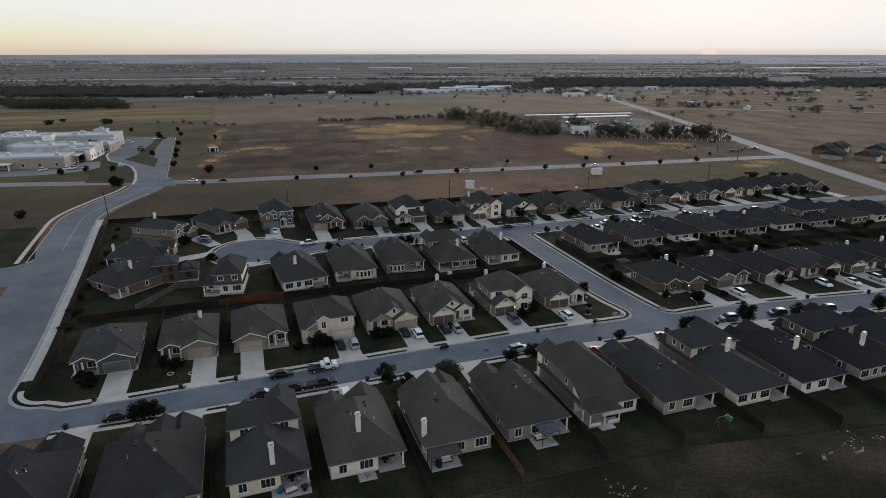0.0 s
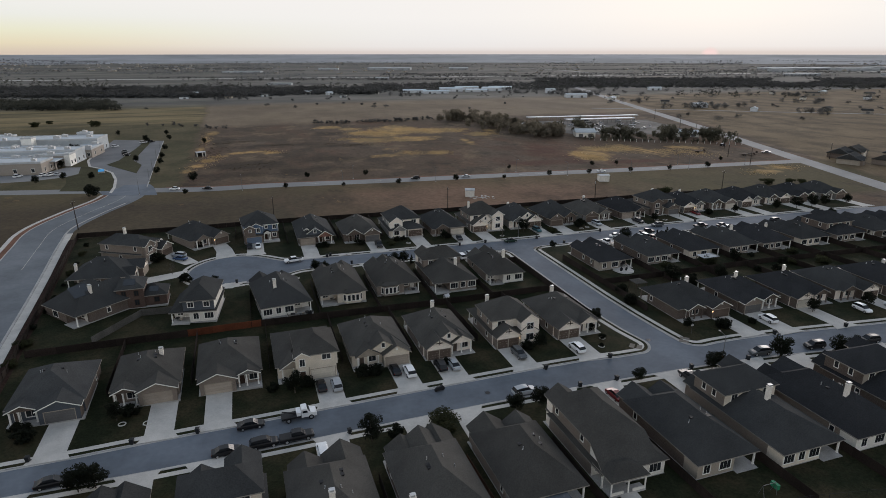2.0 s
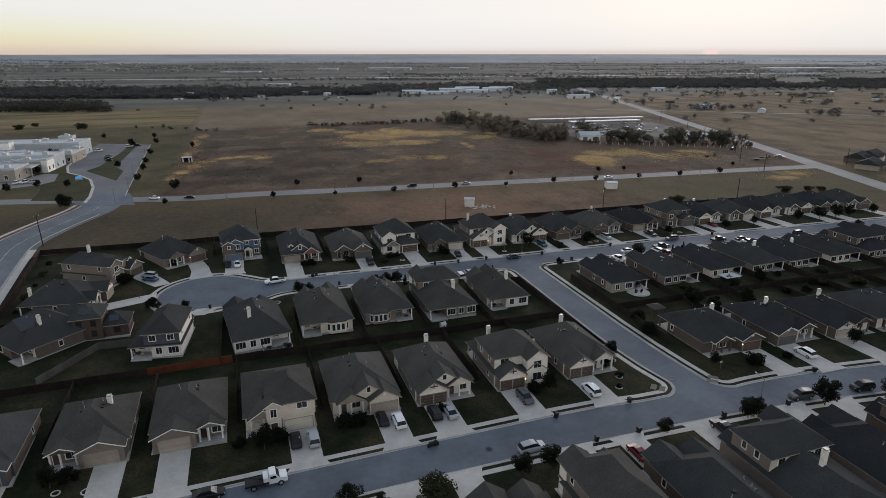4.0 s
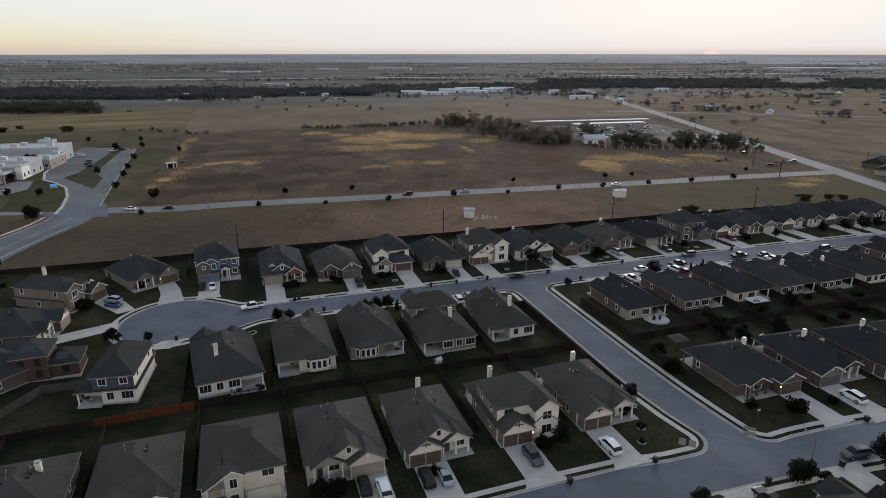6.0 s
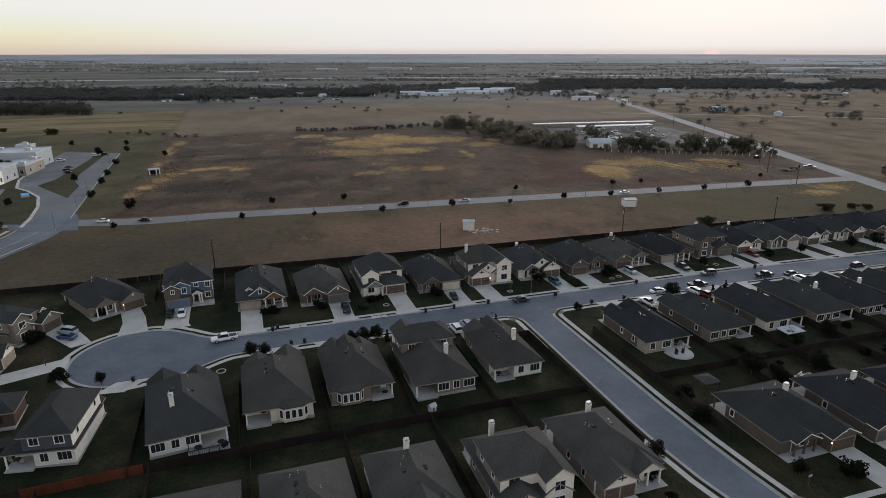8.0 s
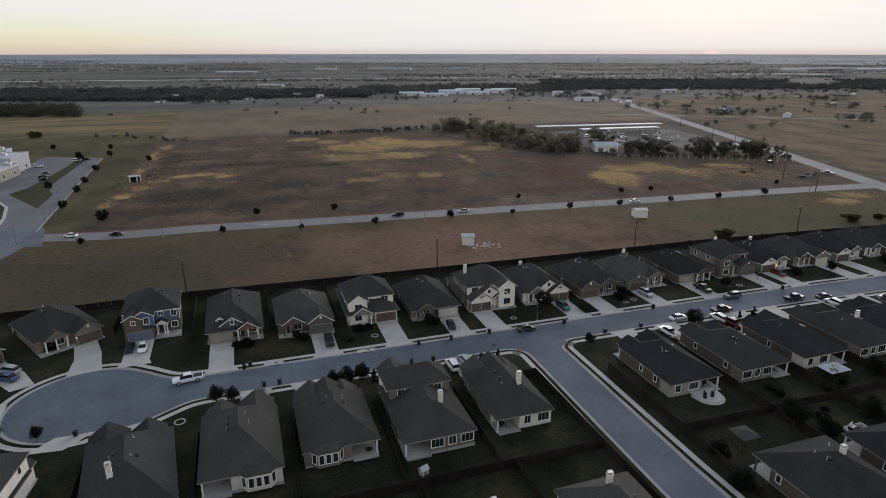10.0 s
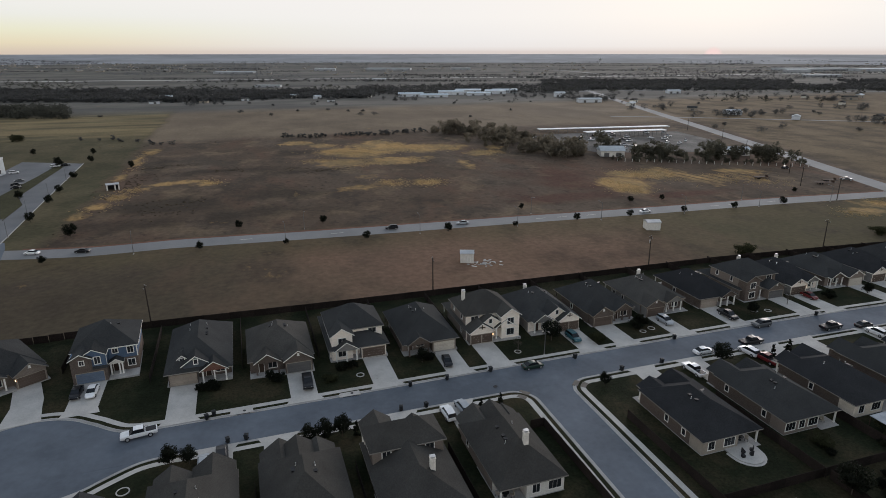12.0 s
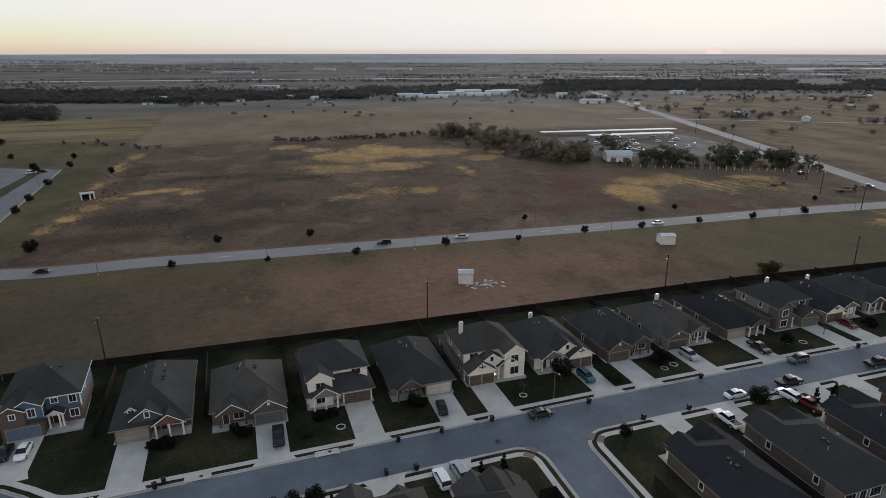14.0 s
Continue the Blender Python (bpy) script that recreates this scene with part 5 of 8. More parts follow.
def wire_fence(pts, label="thin dark wire fence on metal posts", h=1.25):
    """Round posts 3 m apart with five strands and a top rail."""
    fe = thing("wire_fence", label, "fence", pose(pts[0][0], pts[0][1], 0.1), "fences of the plots")
    pst = shared("wirepost", lambda: Geo().tube((0, 0, -.3), (0, 0, h + .05), .03, n=6).mesh("post", [METAL_DARK]))
    o = Vector(pts[0])
    for p, q in zip(pts, pts[1:]):
        p, q = Vector(p) - o, Vector(q) - o
        n = max(1, round((q - p).length / 3.0))
        for k in range(n):
            c = p + (q - p) * k / n
            part("post", pst, None, fe, m=pose(c.x, c.y, 0))
        part("top_rail", Geo().tube((p.x, p.y, h), (q.x, q.y, h), .022, n=5), METAL_DARK, fe)
        for z in (.12, .4, .68, .96):
            part("wire", Geo().tube((p.x, p.y, z), (q.x, q.y, z), .008, n=4), METAL_DARK, fe)
    return fe


PAINTS = {}


def paint(name, rgb, rough=0.28):
    if name not in PAINTS:
        m = mat("%s_car_paint" % name, rgb, rough, 0.0, grain=(2, 0.03), stain=(1.0, 0.05), spec=0.3)
        PAINTS[name] = m
    return PAINTS[name]


WHITE, SILVER, BLACK, GREY = ("white", (0.78, 0.78, 0.78)), ("silver", (0.36, 0.38, 0.4)), ("black", (0.012, 0.012, 0.014)), ("grey", (0.09, 0.095, 0.1))
RED, BLUE, GREEN, TEAL = ("red", (0.13, 0.013, 0.015)), ("blue", (0.05, 0.09, 0.18)), ("dark green", (0.02, 0.04, 0.03)), ("teal", (0.03, 0.10, 0.12))
TYRE = mat("tyre_rubber", (0.015, 0.015, 0.016), 0.9)
CAR_GLASS = mat("tinted_car_glass", (0.012, 0.014, 0.017), 0.22, grain=(2, 0.1), stain=(0.5, 0.1), spec=0.3)
LAMP_LENS = mat("clear_lamp_lens", (0.5, 0.5, 0.48), 0.15)
LAMP_RED = mat("red_lamp_lens", (0.25, 0.012, 0.01), 0.2)
# outlines along the length: x, lower and upper edge, half-width; then the cabin: x, roof height, half-width at the roof
SHAPES = {
    "sedan": (4.7, [(-2.35, .35, .62, .70), (-2.25, .28, .86, .84), (-1.5, .25, .95, .9), (0, .22, .95, .91), (.95, .24, .93, .9), (1.9, .27, .80, .86), (2.25, .3, .66, .76), (2.35, .38, .55, .62)],
              [(-1.75, .95, .8), (-1.0, 1.38, .62), (-.1, 1.45, .64), (.45, 1.4, .62), (1.25, .93, .8)], .32),
    "suv": (4.8, [(-2.4, .42, .9, .78), (-2.32, .36, 1.05, .9), (-1.4, .3, 1.1, .95), (0, .28, 1.1, .96), (1.0, .3, 1.08, .95), (1.95, .34, 1.0, .92), (2.3, .38, .85, .82), (2.4, .45, .7, .7)],
            [(-2.3, 1.06, .85), (-1.95, 1.62, .68), (-.2, 1.75, .7), (.5, 1.68, .68), (1.25, 1.07, .85)], .38),
    "pickup": (5.8, [(-2.9, .55, 1.02, .9), (-2.85, .5, 1.1, .96), (-1.0, .45, 1.12, .98), (.2, .45, 1.14, .98), (1.2, .45, 1.14, .98), (2.5, .48, 1.08, .96), (2.82, .5, .98, .9), (2.9, .55, .8, .8)],
               [(-.95, 1.12, .86), (-.8, 1.78, .7), (.2, 1.84, .72), (.75, 1.78, .7), (1.45, 1.12, .86)], .42),
}


def car(kind, colour, x, y, heading, extra=""):
    """A parked car; the first of its kind and colour is built, the rest are copies."""
    key = ("car", kind, colour[0])
    m = pose(x, y, 0.17 if extra == "drive" else 0.035, 0, 0, heading)
    if key in CACHE:
        return copy_thing(CACHE[key], m)
    length, prof, cab, wr = SHAPES[kind]
    word = {"suv": "sport utility car", "sedan": "saloon car", "pickup": "pickup truck"}[kind]
    c = thing("pickup_truck" if kind == "pickup" else "car", "%s painted %s parked with dark tinted windows" % (colour[0], word), "car", m, "parked cars")
    body = Geo()
    body.loft([[(px, -hw * .92, lo), (px, -hw, lo + .18), (px, -hw, hi - .12), (px, -hw * .93, hi), (px, hw * .93, hi), (px, hw, hi - .12), (px, hw, lo + .18), (px, hw * .92, lo)] for px, lo, hi, hw in prof])
    part("body", body, paint(*colour), c)
    part("window_band", Geo().loft([[(px, -hw, z), (px, hw, z), (px, hw * 1.0, prof[3][2] - .02), (px, -hw * 1.0, prof[3][2] - .02)] for px, z, hw in cab]), CAR_GLASS, c)
    part("roof_panel", Geo().loft([[(px, -hw * 1.02, z + .0), (px, -hw * .9, z + .05), (px, hw * .9, z + .05), (px, hw * 1.02, z + .0)] for px, z, hw in cab[1:-1]]), paint(*colour), c)
    if kind == "pickup":
        part("cargo_bed", Geo().box(-2.72, -1.08, -.78, .78, 1.0, 1.13), METAL_DARK, c, "dark open cargo bed")
    ty = shared(("tyre", wr), lambda: Geo().tube((0, -.11, 0), (0, .11, 0), wr, n=14).mesh("tyre", [TYRE]))
    rim = shared(("rim", wr), lambda: Geo().tube((0, -.12, 0), (0, .12, 0), wr * .6, n=10).mesh("rim", [METAL_PALE]))
    for px in (length * .31, -length * .3):
        for s in (-1, 1):
            t = part("wheel", ty, None, c, m=pose(px, s * (prof[3][3] - .1), wr))
            part("rim", rim, None, t)
    fx, bx, zf = prof[-2][0], prof[1][0], prof[-2][2]
    for s in (-1, 1):
        part("headlight", Geo().box(fx - .1, fx + .03, s * .6 - .16, s * .6 + .16, zf - .16, zf - .02), LAMP_LENS, c)
        part("tail_light", Geo().box(bx - .04, bx + .08, s * .7 - .1, s * .7 + .1, prof[1][2] - .25, prof[1][2] - .04), LAMP_RED, c)
    CACHE[key] = c
    return c


def leaf_cloud(gg, rnd, cx, cy, cz, rx, ry, rz, n, size, clumps=0, shell=0.5):
    """Small tilted leaf sprays gathered in clumps through an uneven crown."""
    hubs = []
    for k in range(clumps or 1):
        while True:
            p = Vector((rnd.uniform(-1, 1), rnd.uniform(-1, 1), rnd.uniform(-1, 1)))
            if shell < p.length < 1:
                break
        hubs.append(p if clumps else Vector((0, 0, 0)))
    for k in range(n):
        h = hubs[k % len(hubs)]
        while True:
            q = Vector((rnd.uniform(-1, 1), rnd.uniform(-1, 1), rnd.uniform(-1, 1)))
            if q.length < 1:
                break
        p = h + q * (0.42 if clumps else 1.0)
        c = Vector((cx + p.x * rx, cy + p.y * ry, cz + p.z * rz))
        a = Vector((rnd.uniform(-1, 1), rnd.uniform(-1, 1), rnd.uniform(-.6, .6))).normalized() * size * rnd.uniform(.6, 1.3)
        b = a.cross(Vector((rnd.uniform(-1, 1), rnd.uniform(-1, 1), rnd.uniform(-1, 1)))).normalized() * size * rnd.uniform(.4, .9)
        k0 = len(gg.v)
        gg.v += [tuple(c - a), tuple(c + b * .9), tuple(c + a), tuple(c - b)]
        gg.f.append((k0, k0 + 1, k0 + 2, k0 + 3))
        gg.s.append(0)


def raw_mesh(gg, name, mats):
    me = bpy.data.meshes.new(name)
    me.from_pydata(gg.v, [], gg.f)
    for mm in mats:
        me.materials.append(mm)
    me.update()
    return me


TREE_KINDS = {
    "oak": ("young live oak with a dark rounded evergreen crown", LEAF_DARK, 4.6, 1.9, 1.7, 2.9, 3400),
    "cedar": ("narrow dark evergreen tree with a pointed crown", LEAF_DARK, 4.4, 1.0, 2.0, 2.4, 2400),
    "shrub": ("low dark evergreen shrub beside the house", LEAF_DARK, 1.5, 1.1, .7, .8, 1300),
    "bush": ("large rounded olive-green bush", LEAF_OLIVE, 2.4, 2.2, 1.15, 1.2, 3200),
    "bare": ("slender leafless young tree with thin brown twigs", LEAF_BROWN, 4.2, 1.4, 1.5, 2.8, 200),
}


def tree(kind, x, y, scale=1.0, turn=0.0, z=0.1):
    key = ("tree", kind, int(abs(x * 7 + y * 3)) % 3)
    m = pose(x, y, z, 0, 0, turn or (x * 37) % 360) @ Matrix.Scale(scale, 4)
    if key in CACHE:
        base = CACHE[key]
        made = copy_thing(base, pose(0, 0, 0))
        made.matrix_basis = m
        return made
    label, leaf, h, r, rz, cz, n = TREE_KINDS[kind]
    rnd = random.Random(str(key))
    t = thing("shrub" if kind in ("shrub", "bush") else "tree", label, "shrub" if kind in ("shrub", "bush") else "tree", m, "garden trees and shrubs")
    trunk = Geo()
    top = Vector((rnd.uniform(-.15, .15), rnd.uniform(-.15, .15), cz + rz * .3))
    trunk.loft([[Vector((0, 0, 0)) + Vector((math.cos(a) * .11, math.sin(a) * .11, -.1)) for a in (0, 1.05, 2.1, 3.14, 4.2, 5.2)],
                [top * .5 + Vector((math.cos(a) * .08, math.sin(a) * .08, 0)) for a in (0, 1.05, 2.1, 3.14, 4.2, 5.2)],
                [top + Vector((math.cos(a) * .03, math.sin(a) * .03, 0)) for a in (0, 1.05, 2.1, 3.14, 4.2, 5.2)]])
    part("trunk", trunk, BARK, t)
    for k in range(3 if kind not in ("shrub", "bush") else 1):
        s = top * rnd.uniform(.4, .85)
        e = s + Vector((rnd.uniform(-1, 1) * r * .8, rnd.uniform(-1, 1) * r * .8, rnd.uniform(.2, .9) * rz))
        part("limb", Geo().tube(s, e, .05, .015, 5), BARK, t)
    crown = Geo()
    if kind == "cedar":
        for j in range(6):
            q = 1 - j / 6.5
            leaf_cloud(crown, rnd, 0, 0, .7 + j * .62, r * q, r * q, .55, int(n * q / 3.2), .14, 5, .3)
    else:
        leaf_cloud(crown, rnd, 0, 0, cz, r, r, rz, n, .145 if kind != "bare" else .14, 26, .2)
    part("crown", raw_mesh(crown, "crown", [leaf]), None, t)
    CACHE[key] = t
    return t


def bin_(x, y, turn=0):
    m = pose(x, y, 0.05, 0, 0, turn)
    if "bin" in CACHE:
        return copy_thing(CACHE["bin"], m)
    b = thing("wheeled_bin", "dark plastic wheeled rubbish bin standing at the kerb", "bin", m, "rubbish bins")
    dark = mat("dark_bin_plastic", (0.02, 0.022, 0.024), 0.5, rand=0.3)
    part("bin_body", Geo().loft([[(a * q, c * q * 1.1, z) for a, c in ((-1, -1), (1, -1), (1, 1), (-1, 1))] for z, q in ((.06, .24), (.95, .33), (1.0, .36))]), dark, b)
    part("lid", Geo().loft([[(a * q, c * q * 1.15, z) for a, c in ((-1, -1), (1, -1), (1, 1), (-1, 1))] for z, q in ((1.0, .37), (1.06, .36), (1.12, .25))]), dark, b)
    for s in (-.3, .3):
        part("wheel", Geo().tube((s - .04, .3, .12), (s + .04, .3, .12), .12, n=10), TYRE, b)
    CACHE["bin"] = b
    return b


POLE_WOOD = mat("weathered_pole_wood", (0.045, 0.036, 0.03), 0.95)


def power_pole(x, y, h=11.0, turn=0, transformer=True, lean=0.0):
    p = thing("utility_pole", "tall weathered wooden utility pole with a crossarm", "pole", pose(x, y, 0, 0, lean, turn), "utility poles")
    part("pole", Geo().tube((0, 0, -.5), (0, 0, h), .19, .12, 10), POLE_WOOD, p)
    part("crossarm", Geo().box(-1.1, 1.1, -.07, .07, h - .75, h - .6), POLE_WOOD, p)
    for s in (-1, 0, 1):
        part("insulator", Geo().tube((s, 0, h - .6 + (.6 if s == 0 else 0)), (s, 0, h - .3 + (.6 if s == 0 else 0)), .06, .04, 8), METAL_PALE, p)
    if transformer:
        part("transformer", Geo().tube((.38, 0, h - 2.4), (.38, 0, h - 1.4), .24, n=12), METAL_PALE, p, "grey cylindrical transformer")
    return p


def lamp_post(x, y, h=8.5, turn=0, arm=1.8):
    m = pose(x, y, 0, 0, 0, turn)
    key = ("lamp", h, arm)
    if key in CACHE:
        return copy_thing(CACHE[key], m)
    p = thing("street_lamp", "slim grey metal street lamp with a short arm", "lamp post", m, "street lamps")
    part("post", Geo().tube((0, 0, -.2), (0, 0, h), .11, .06, 8), METAL_POST, p)
    part("arm", Geo().tube((0, 0, h - .1), (arm, 0, h + .25), .04, .035, 6), METAL_POST, p)
    part("lamp_head", Geo().box(arm - .1, arm + .55, -.13, .13, h + .2, h + .32), METAL_POST, p)
    part("base_plate", Geo().tube((0, 0, 0), (0, 0, .35), .2, .16, 10), CONCRETE, p)
    CACHE[key] = p
    return p


METAL_POST = mat("grey_lamp_metal", (0.16, 0.16, 0.16), 0.5, 0.5)


def simple_building(name, label, x, y, w, d, h, turn, wall, roof, ridge=1.2, flat=False, doors=2, z=0.0):
    """A plain distant building: walls, roof, doors and windows."""
    b = thing(name, label, "building", pose(x, y, z, 0, 0, turn))
    part("wall", Geo().box(-w / 2, w / 2, -d / 2, d / 2, -.5, h), wall, b)
    gg = Geo()
    if flat:
        gg.box(-w / 2 - .3, w / 2 + .3, -d / 2 - .3, d / 2 + .3, h, h + .5)
        part("roof", gg, roof, b)
    else:
        o = .5
        ring = [(-d / 2 - o, h - .1), (d / 2 + o, h - .1), (d / 2 + o, h + .1), (0, h + ridge + .1), (-d / 2 - o, h + .1)]
        gg.loft([[(-w / 2 - o, a, c) for a, c in ring], [(w / 2 + o, a, c) for a, c in ring]])
        part("roof", gg, roof, b)
    for k in range(doors):
        px = -w / 2 + w * (k + .5) / doors
        part("door", Geo().box(px - min(1.6, w / doors / 3), px + min(1.6, w / doors / 3), -d / 2 - .06, -d / 2 + .02, 0, min(3, h * .7)), DOOR_GREY, b)
    return b

# ---------------------------------------------------------------- fences
fence([(-42, 153.4), (-9, 154)])
fence([(-9, 154), (7.5, 154.4)], FENCE_RED, "new reddish cedar privacy fence between back gardens")
fence([(-29.5, 156.5), (-20.8, 169.6), (-13.5, 169.2)], FENCE_PALE, "weathered pale grey garden fence")
fence([(7.5, 154.2), (86.0, 153.6)])
for u in (-22.0, -6.8, 8.4, 23.4, 38.8, 54.4, 70.1):
    fence([(u, 131.5), (u, 153.6)])
for u in (5.2, 21.9, 37.2, 52.4, 67.8):
    fence([(u, 154.0), (u, 177.5)])
fence([(86.0, 135.5), (86.0, 178.5)])
fence([(83.4, 178.5), (86.0, 178.5)])
fence([(83.8, 135.5), (86.0, 135.5)])
fence([(-41.8, 121.5), (-43.6, 150), (-46.6, 187), (-50.5, 228), (-52.0, 247.5)])
fence([(-52, 247.0), (16, 244.4), (60, 242.6), (110, 241.2), (180, 239.6), (231, 235.8), (262, 232.6)])
for u in (1.5, 18.5, 36.1, 51.8, 67.5, 83.0, 98.6, 114.2, 129.9, 145.9, 160.5, 176.1, 190.5, 205.5, 220.5, 235.5):
    fence([(u, 227 if u < 10 else 216.5), (u, 241.2 - max(0, (u - 180) * .09))])
fence([(101.5, 152.8), (160, 152.2), (240, 148)])
for u in (121.4, 137.2, 152.2, 167.5, 183, 198.5, 214.5):
    fence([(u, 129 - (u - 100) * .05), (u, 152)])
for u in (121, 137.7, 153.1, 167.6, 182.5, 198.5, 215):
    fence([(u, 152.4), (u, 176)])
fence([(101.5, 133), (101.5, 152.6), (101.5, 176)])
wire_fence([(-44, 70.5), (20, 69.6), (52, 69.4), (66, 69.2), (81, 67.5), (99, 63.8), (120, 60), (150, 55)])
for u in (-27.3, -8.6, 7.1, 22.2, 37.0, 52.0, 66.9, 81.6, 96.8, 111.5, 127.5, 142.5):
    end = (u, 69.4 - max(0, (u - 66) * .17))
    if u == 37.0:
        fence([(36.6, 92.0), end], FENCE_TAWNY, "brown cedar privacy fence between back gardens")
    else:
        fence([(u, 92.0 - max(0, (u - 95) * .1)), end])

# ---------------------------------------------------------------- cars
for kind, col, x, y, a, where in (
        # drives and kerbs of the second street
        ("sedan", WHITE, 8.6, 216.2, 268, "drive"), ("sedan", SILVER, 29.6, 186.2, 92, "drive"), ("suv", BLACK, 32.4, 187.4, 92, "drive"), ("sedan", BLACK, 5.9, 216.8, 268, "drive"), ("pickup", BLACK, 48.2, 206.2, 268, "drive"), ("sedan", BLACK, 77.2, 205.4, 262, "drive"),
        ("sedan", GREEN, 93.6, 198.0, 2, ""), ("suv", TEAL, 108.2, 206.6, 272, "drive"), ("suv", SILVER, 134.0, 207.4, 272, "drive"), ("pickup", BLACK, 151.0, 205.2, 270, "drive"), ("suv", GREY, 154.9, 198.5, 180, ""),
        ("sedan", RED, 181.0, 208.2, 268, "drive"), ("sedan", WHITE, 132.0, 191.8, 0, ""), ("suv", WHITE, 141.0, 188.2, 95, "drive"), ("pickup", BLACK, 145.4, 192.0, 0, ""), ("pickup", RED, 141.9, 184.4, 95, "drive"),
        ("pickup", WHITE, 124.0, 185.4, 92, "drive"), ("pickup", BLACK, 169.5, 192.1, 0, ""), ("suv", WHITE, 71.0, 186.8, 92, "drive"), ("suv", SILVER, 74.2, 187.8, 94, "drive"),
        ("pickup", WHITE, 18.8, 198.2, 188, ""), ("suv", SILVER, -15.8, 214.6, 150, "drive"), ("sedan", BLUE, -15.2, 211.4, 150, "drive"), ("sedan", BLACK, 178, 190.4, 0, ""), ("suv", WHITE, 176.5, 186.2, 92, "drive"), ("suv", BLACK, 203, 189.2, 0, ""), ("suv", SILVER, 192, 183.5, 92, "drive"),
        # drives and kerbs of the first street
        ("sedan", BLACK, 4.1, 113.6, 0, ""), ("sedan", BLACK, 0.0, 107.2, 2, ""), ("suv", BLACK, 6.0, 107.3, 2, ""), ("pickup", BLACK, 11.4, 107.4, 2, ""), ("suv", WHITE, 15.0, 101.6, 90, "drive"),
        ("suv", WHITE, 35.6, 122.4, 90, "drive"), ("sedan", BLACK, 33.0, 124.0, 90, "drive"), ("suv", BLACK, 42.4, 122.6, 90, "drive"), ("sedan", SILVER, 45.2, 122.2, 90, "drive"), ("suv", GREY, 60.2, 122.0, 272, "drive"),
        ("suv", WHITE, 73.6, 120.4, 92, "drive"), ("suv", SILVER, 54.6, 108.0, 2, ""), ("sedan", RED, 70.4, 101.2, 90, "drive"), ("suv", WHITE, 126.0, 118.6, 90, "drive"), ("suv", GREY, 110.6, 105.9, 174, ""),
        ("suv", BLACK, 124.6, 104.4, 173, ""), ("pickup", BLACK, 88.4, 101.6, 90, "drive"), ("suv", SILVER, 20.6, 122.0, 90, "drive"), ("sedan", BLACK, 17.7, 122.6, 90, "drive"), ("sedan", BLACK, -25.4, 107.4, 4, ""),
        ("suv", WHITE, 153.6, 115.5, 265, "drive"), ("sedan", WHITE, 163.0, 114.2, 265, "drive"), ("suv", SILVER, 172.0, 113.6, 265, "drive"), ("suv", BLACK, 138.8, 102.4, 173, ""),
        # the road across the fields
        ("sedan", WHITE, -26.3, 320.5, 165, ""), ("sedan", BLACK, -11.2, 317.2, 168, ""), ("suv", BLACK, 90.8, 308.6, 176, ""), ("sedan", SILVER, 118.3, 306.6, 176, ""), ("sedan", WHITE, 195.7, 299.0, 357, "")):
    car(kind, col, x, y, a, where)

# a white recovery truck with a dark deck
tow = thing("tow_truck", "white recovery truck with a dark deck parked at the kerb", "truck", pose(12.4, 113.7, .03, 0, 0, 2))
part("cab", Geo().loft([[(x, -hw, .55), (x, -hw, zz), (x, hw, zz), (x, hw, .55)] for x, hw, zz in ((.4, .98, 1.3), (.5, .95, 2.2), (1.4, .95, 2.25), (1.9, 1.0, 1.45), (3.0, .98, 1.3), (3.15, .9, 1.0))]), paint(*WHITE), tow)
part("windscreen", Geo().loft([[(x, -hw, 1.42), (x, -hw * .95, zz), (x, hw * .95, zz), (x, hw, 1.42)] for x, hw, zz in ((.6, .98, 2.1), (1.45, .98, 2.15), (1.98, .9, 1.5))]), CAR_GLASS, tow)
part("deck", Geo().box(-3.1, .38, -1.0, 1.0, .7, 1.02), METAL_DARK, tow, "dark steel deck")
part("boom", Geo().tube((-.2, 0, 1.0), (-2.9, 0, 1.9), .14, .1, 8), METAL_DARK, tow)
part("toolbox", Geo().box(-.4, .34, -.95, .95, 1.03, 1.7), paint(*WHITE), tow)
for px in (2.1, -1.9):
    for s in (-1, 1):
        w_ = part("wheel", Geo().tube((px, s * .95 - .14, .45), (px, s * .95 + .14, .45), .45, n=14), TYRE, tow)
        part("rim", Geo().tube((px, s * .95 - .15, .45), (px, s * .95 + .15, .45), .26, n=10), METAL_PALE, w_)

# a motorbike and trailer
bike = thing("motorcycle", "dark motorcycle under a cover at the kerb", "motorcycle", pose(39.4, 114.3, .03, 0, 0, 5))
part("cover", Geo().loft([[(x, -hw, .25), (x, -hw * .7, zz), (x, hw * .7, zz), (x, hw, .25)] for x, hw, zz in ((-1.0, .2, .6), (-.5, .3, .95), (.1, .32, .9), (.6, .35, 1.15), (1.05, .2, .65))]), METAL_DARK, bike)
for px in (-.75, .78):
    part("wheel", Geo().tube((px, -.08, .3), (px, .08, .3), .3, n=12), TYRE, bike)

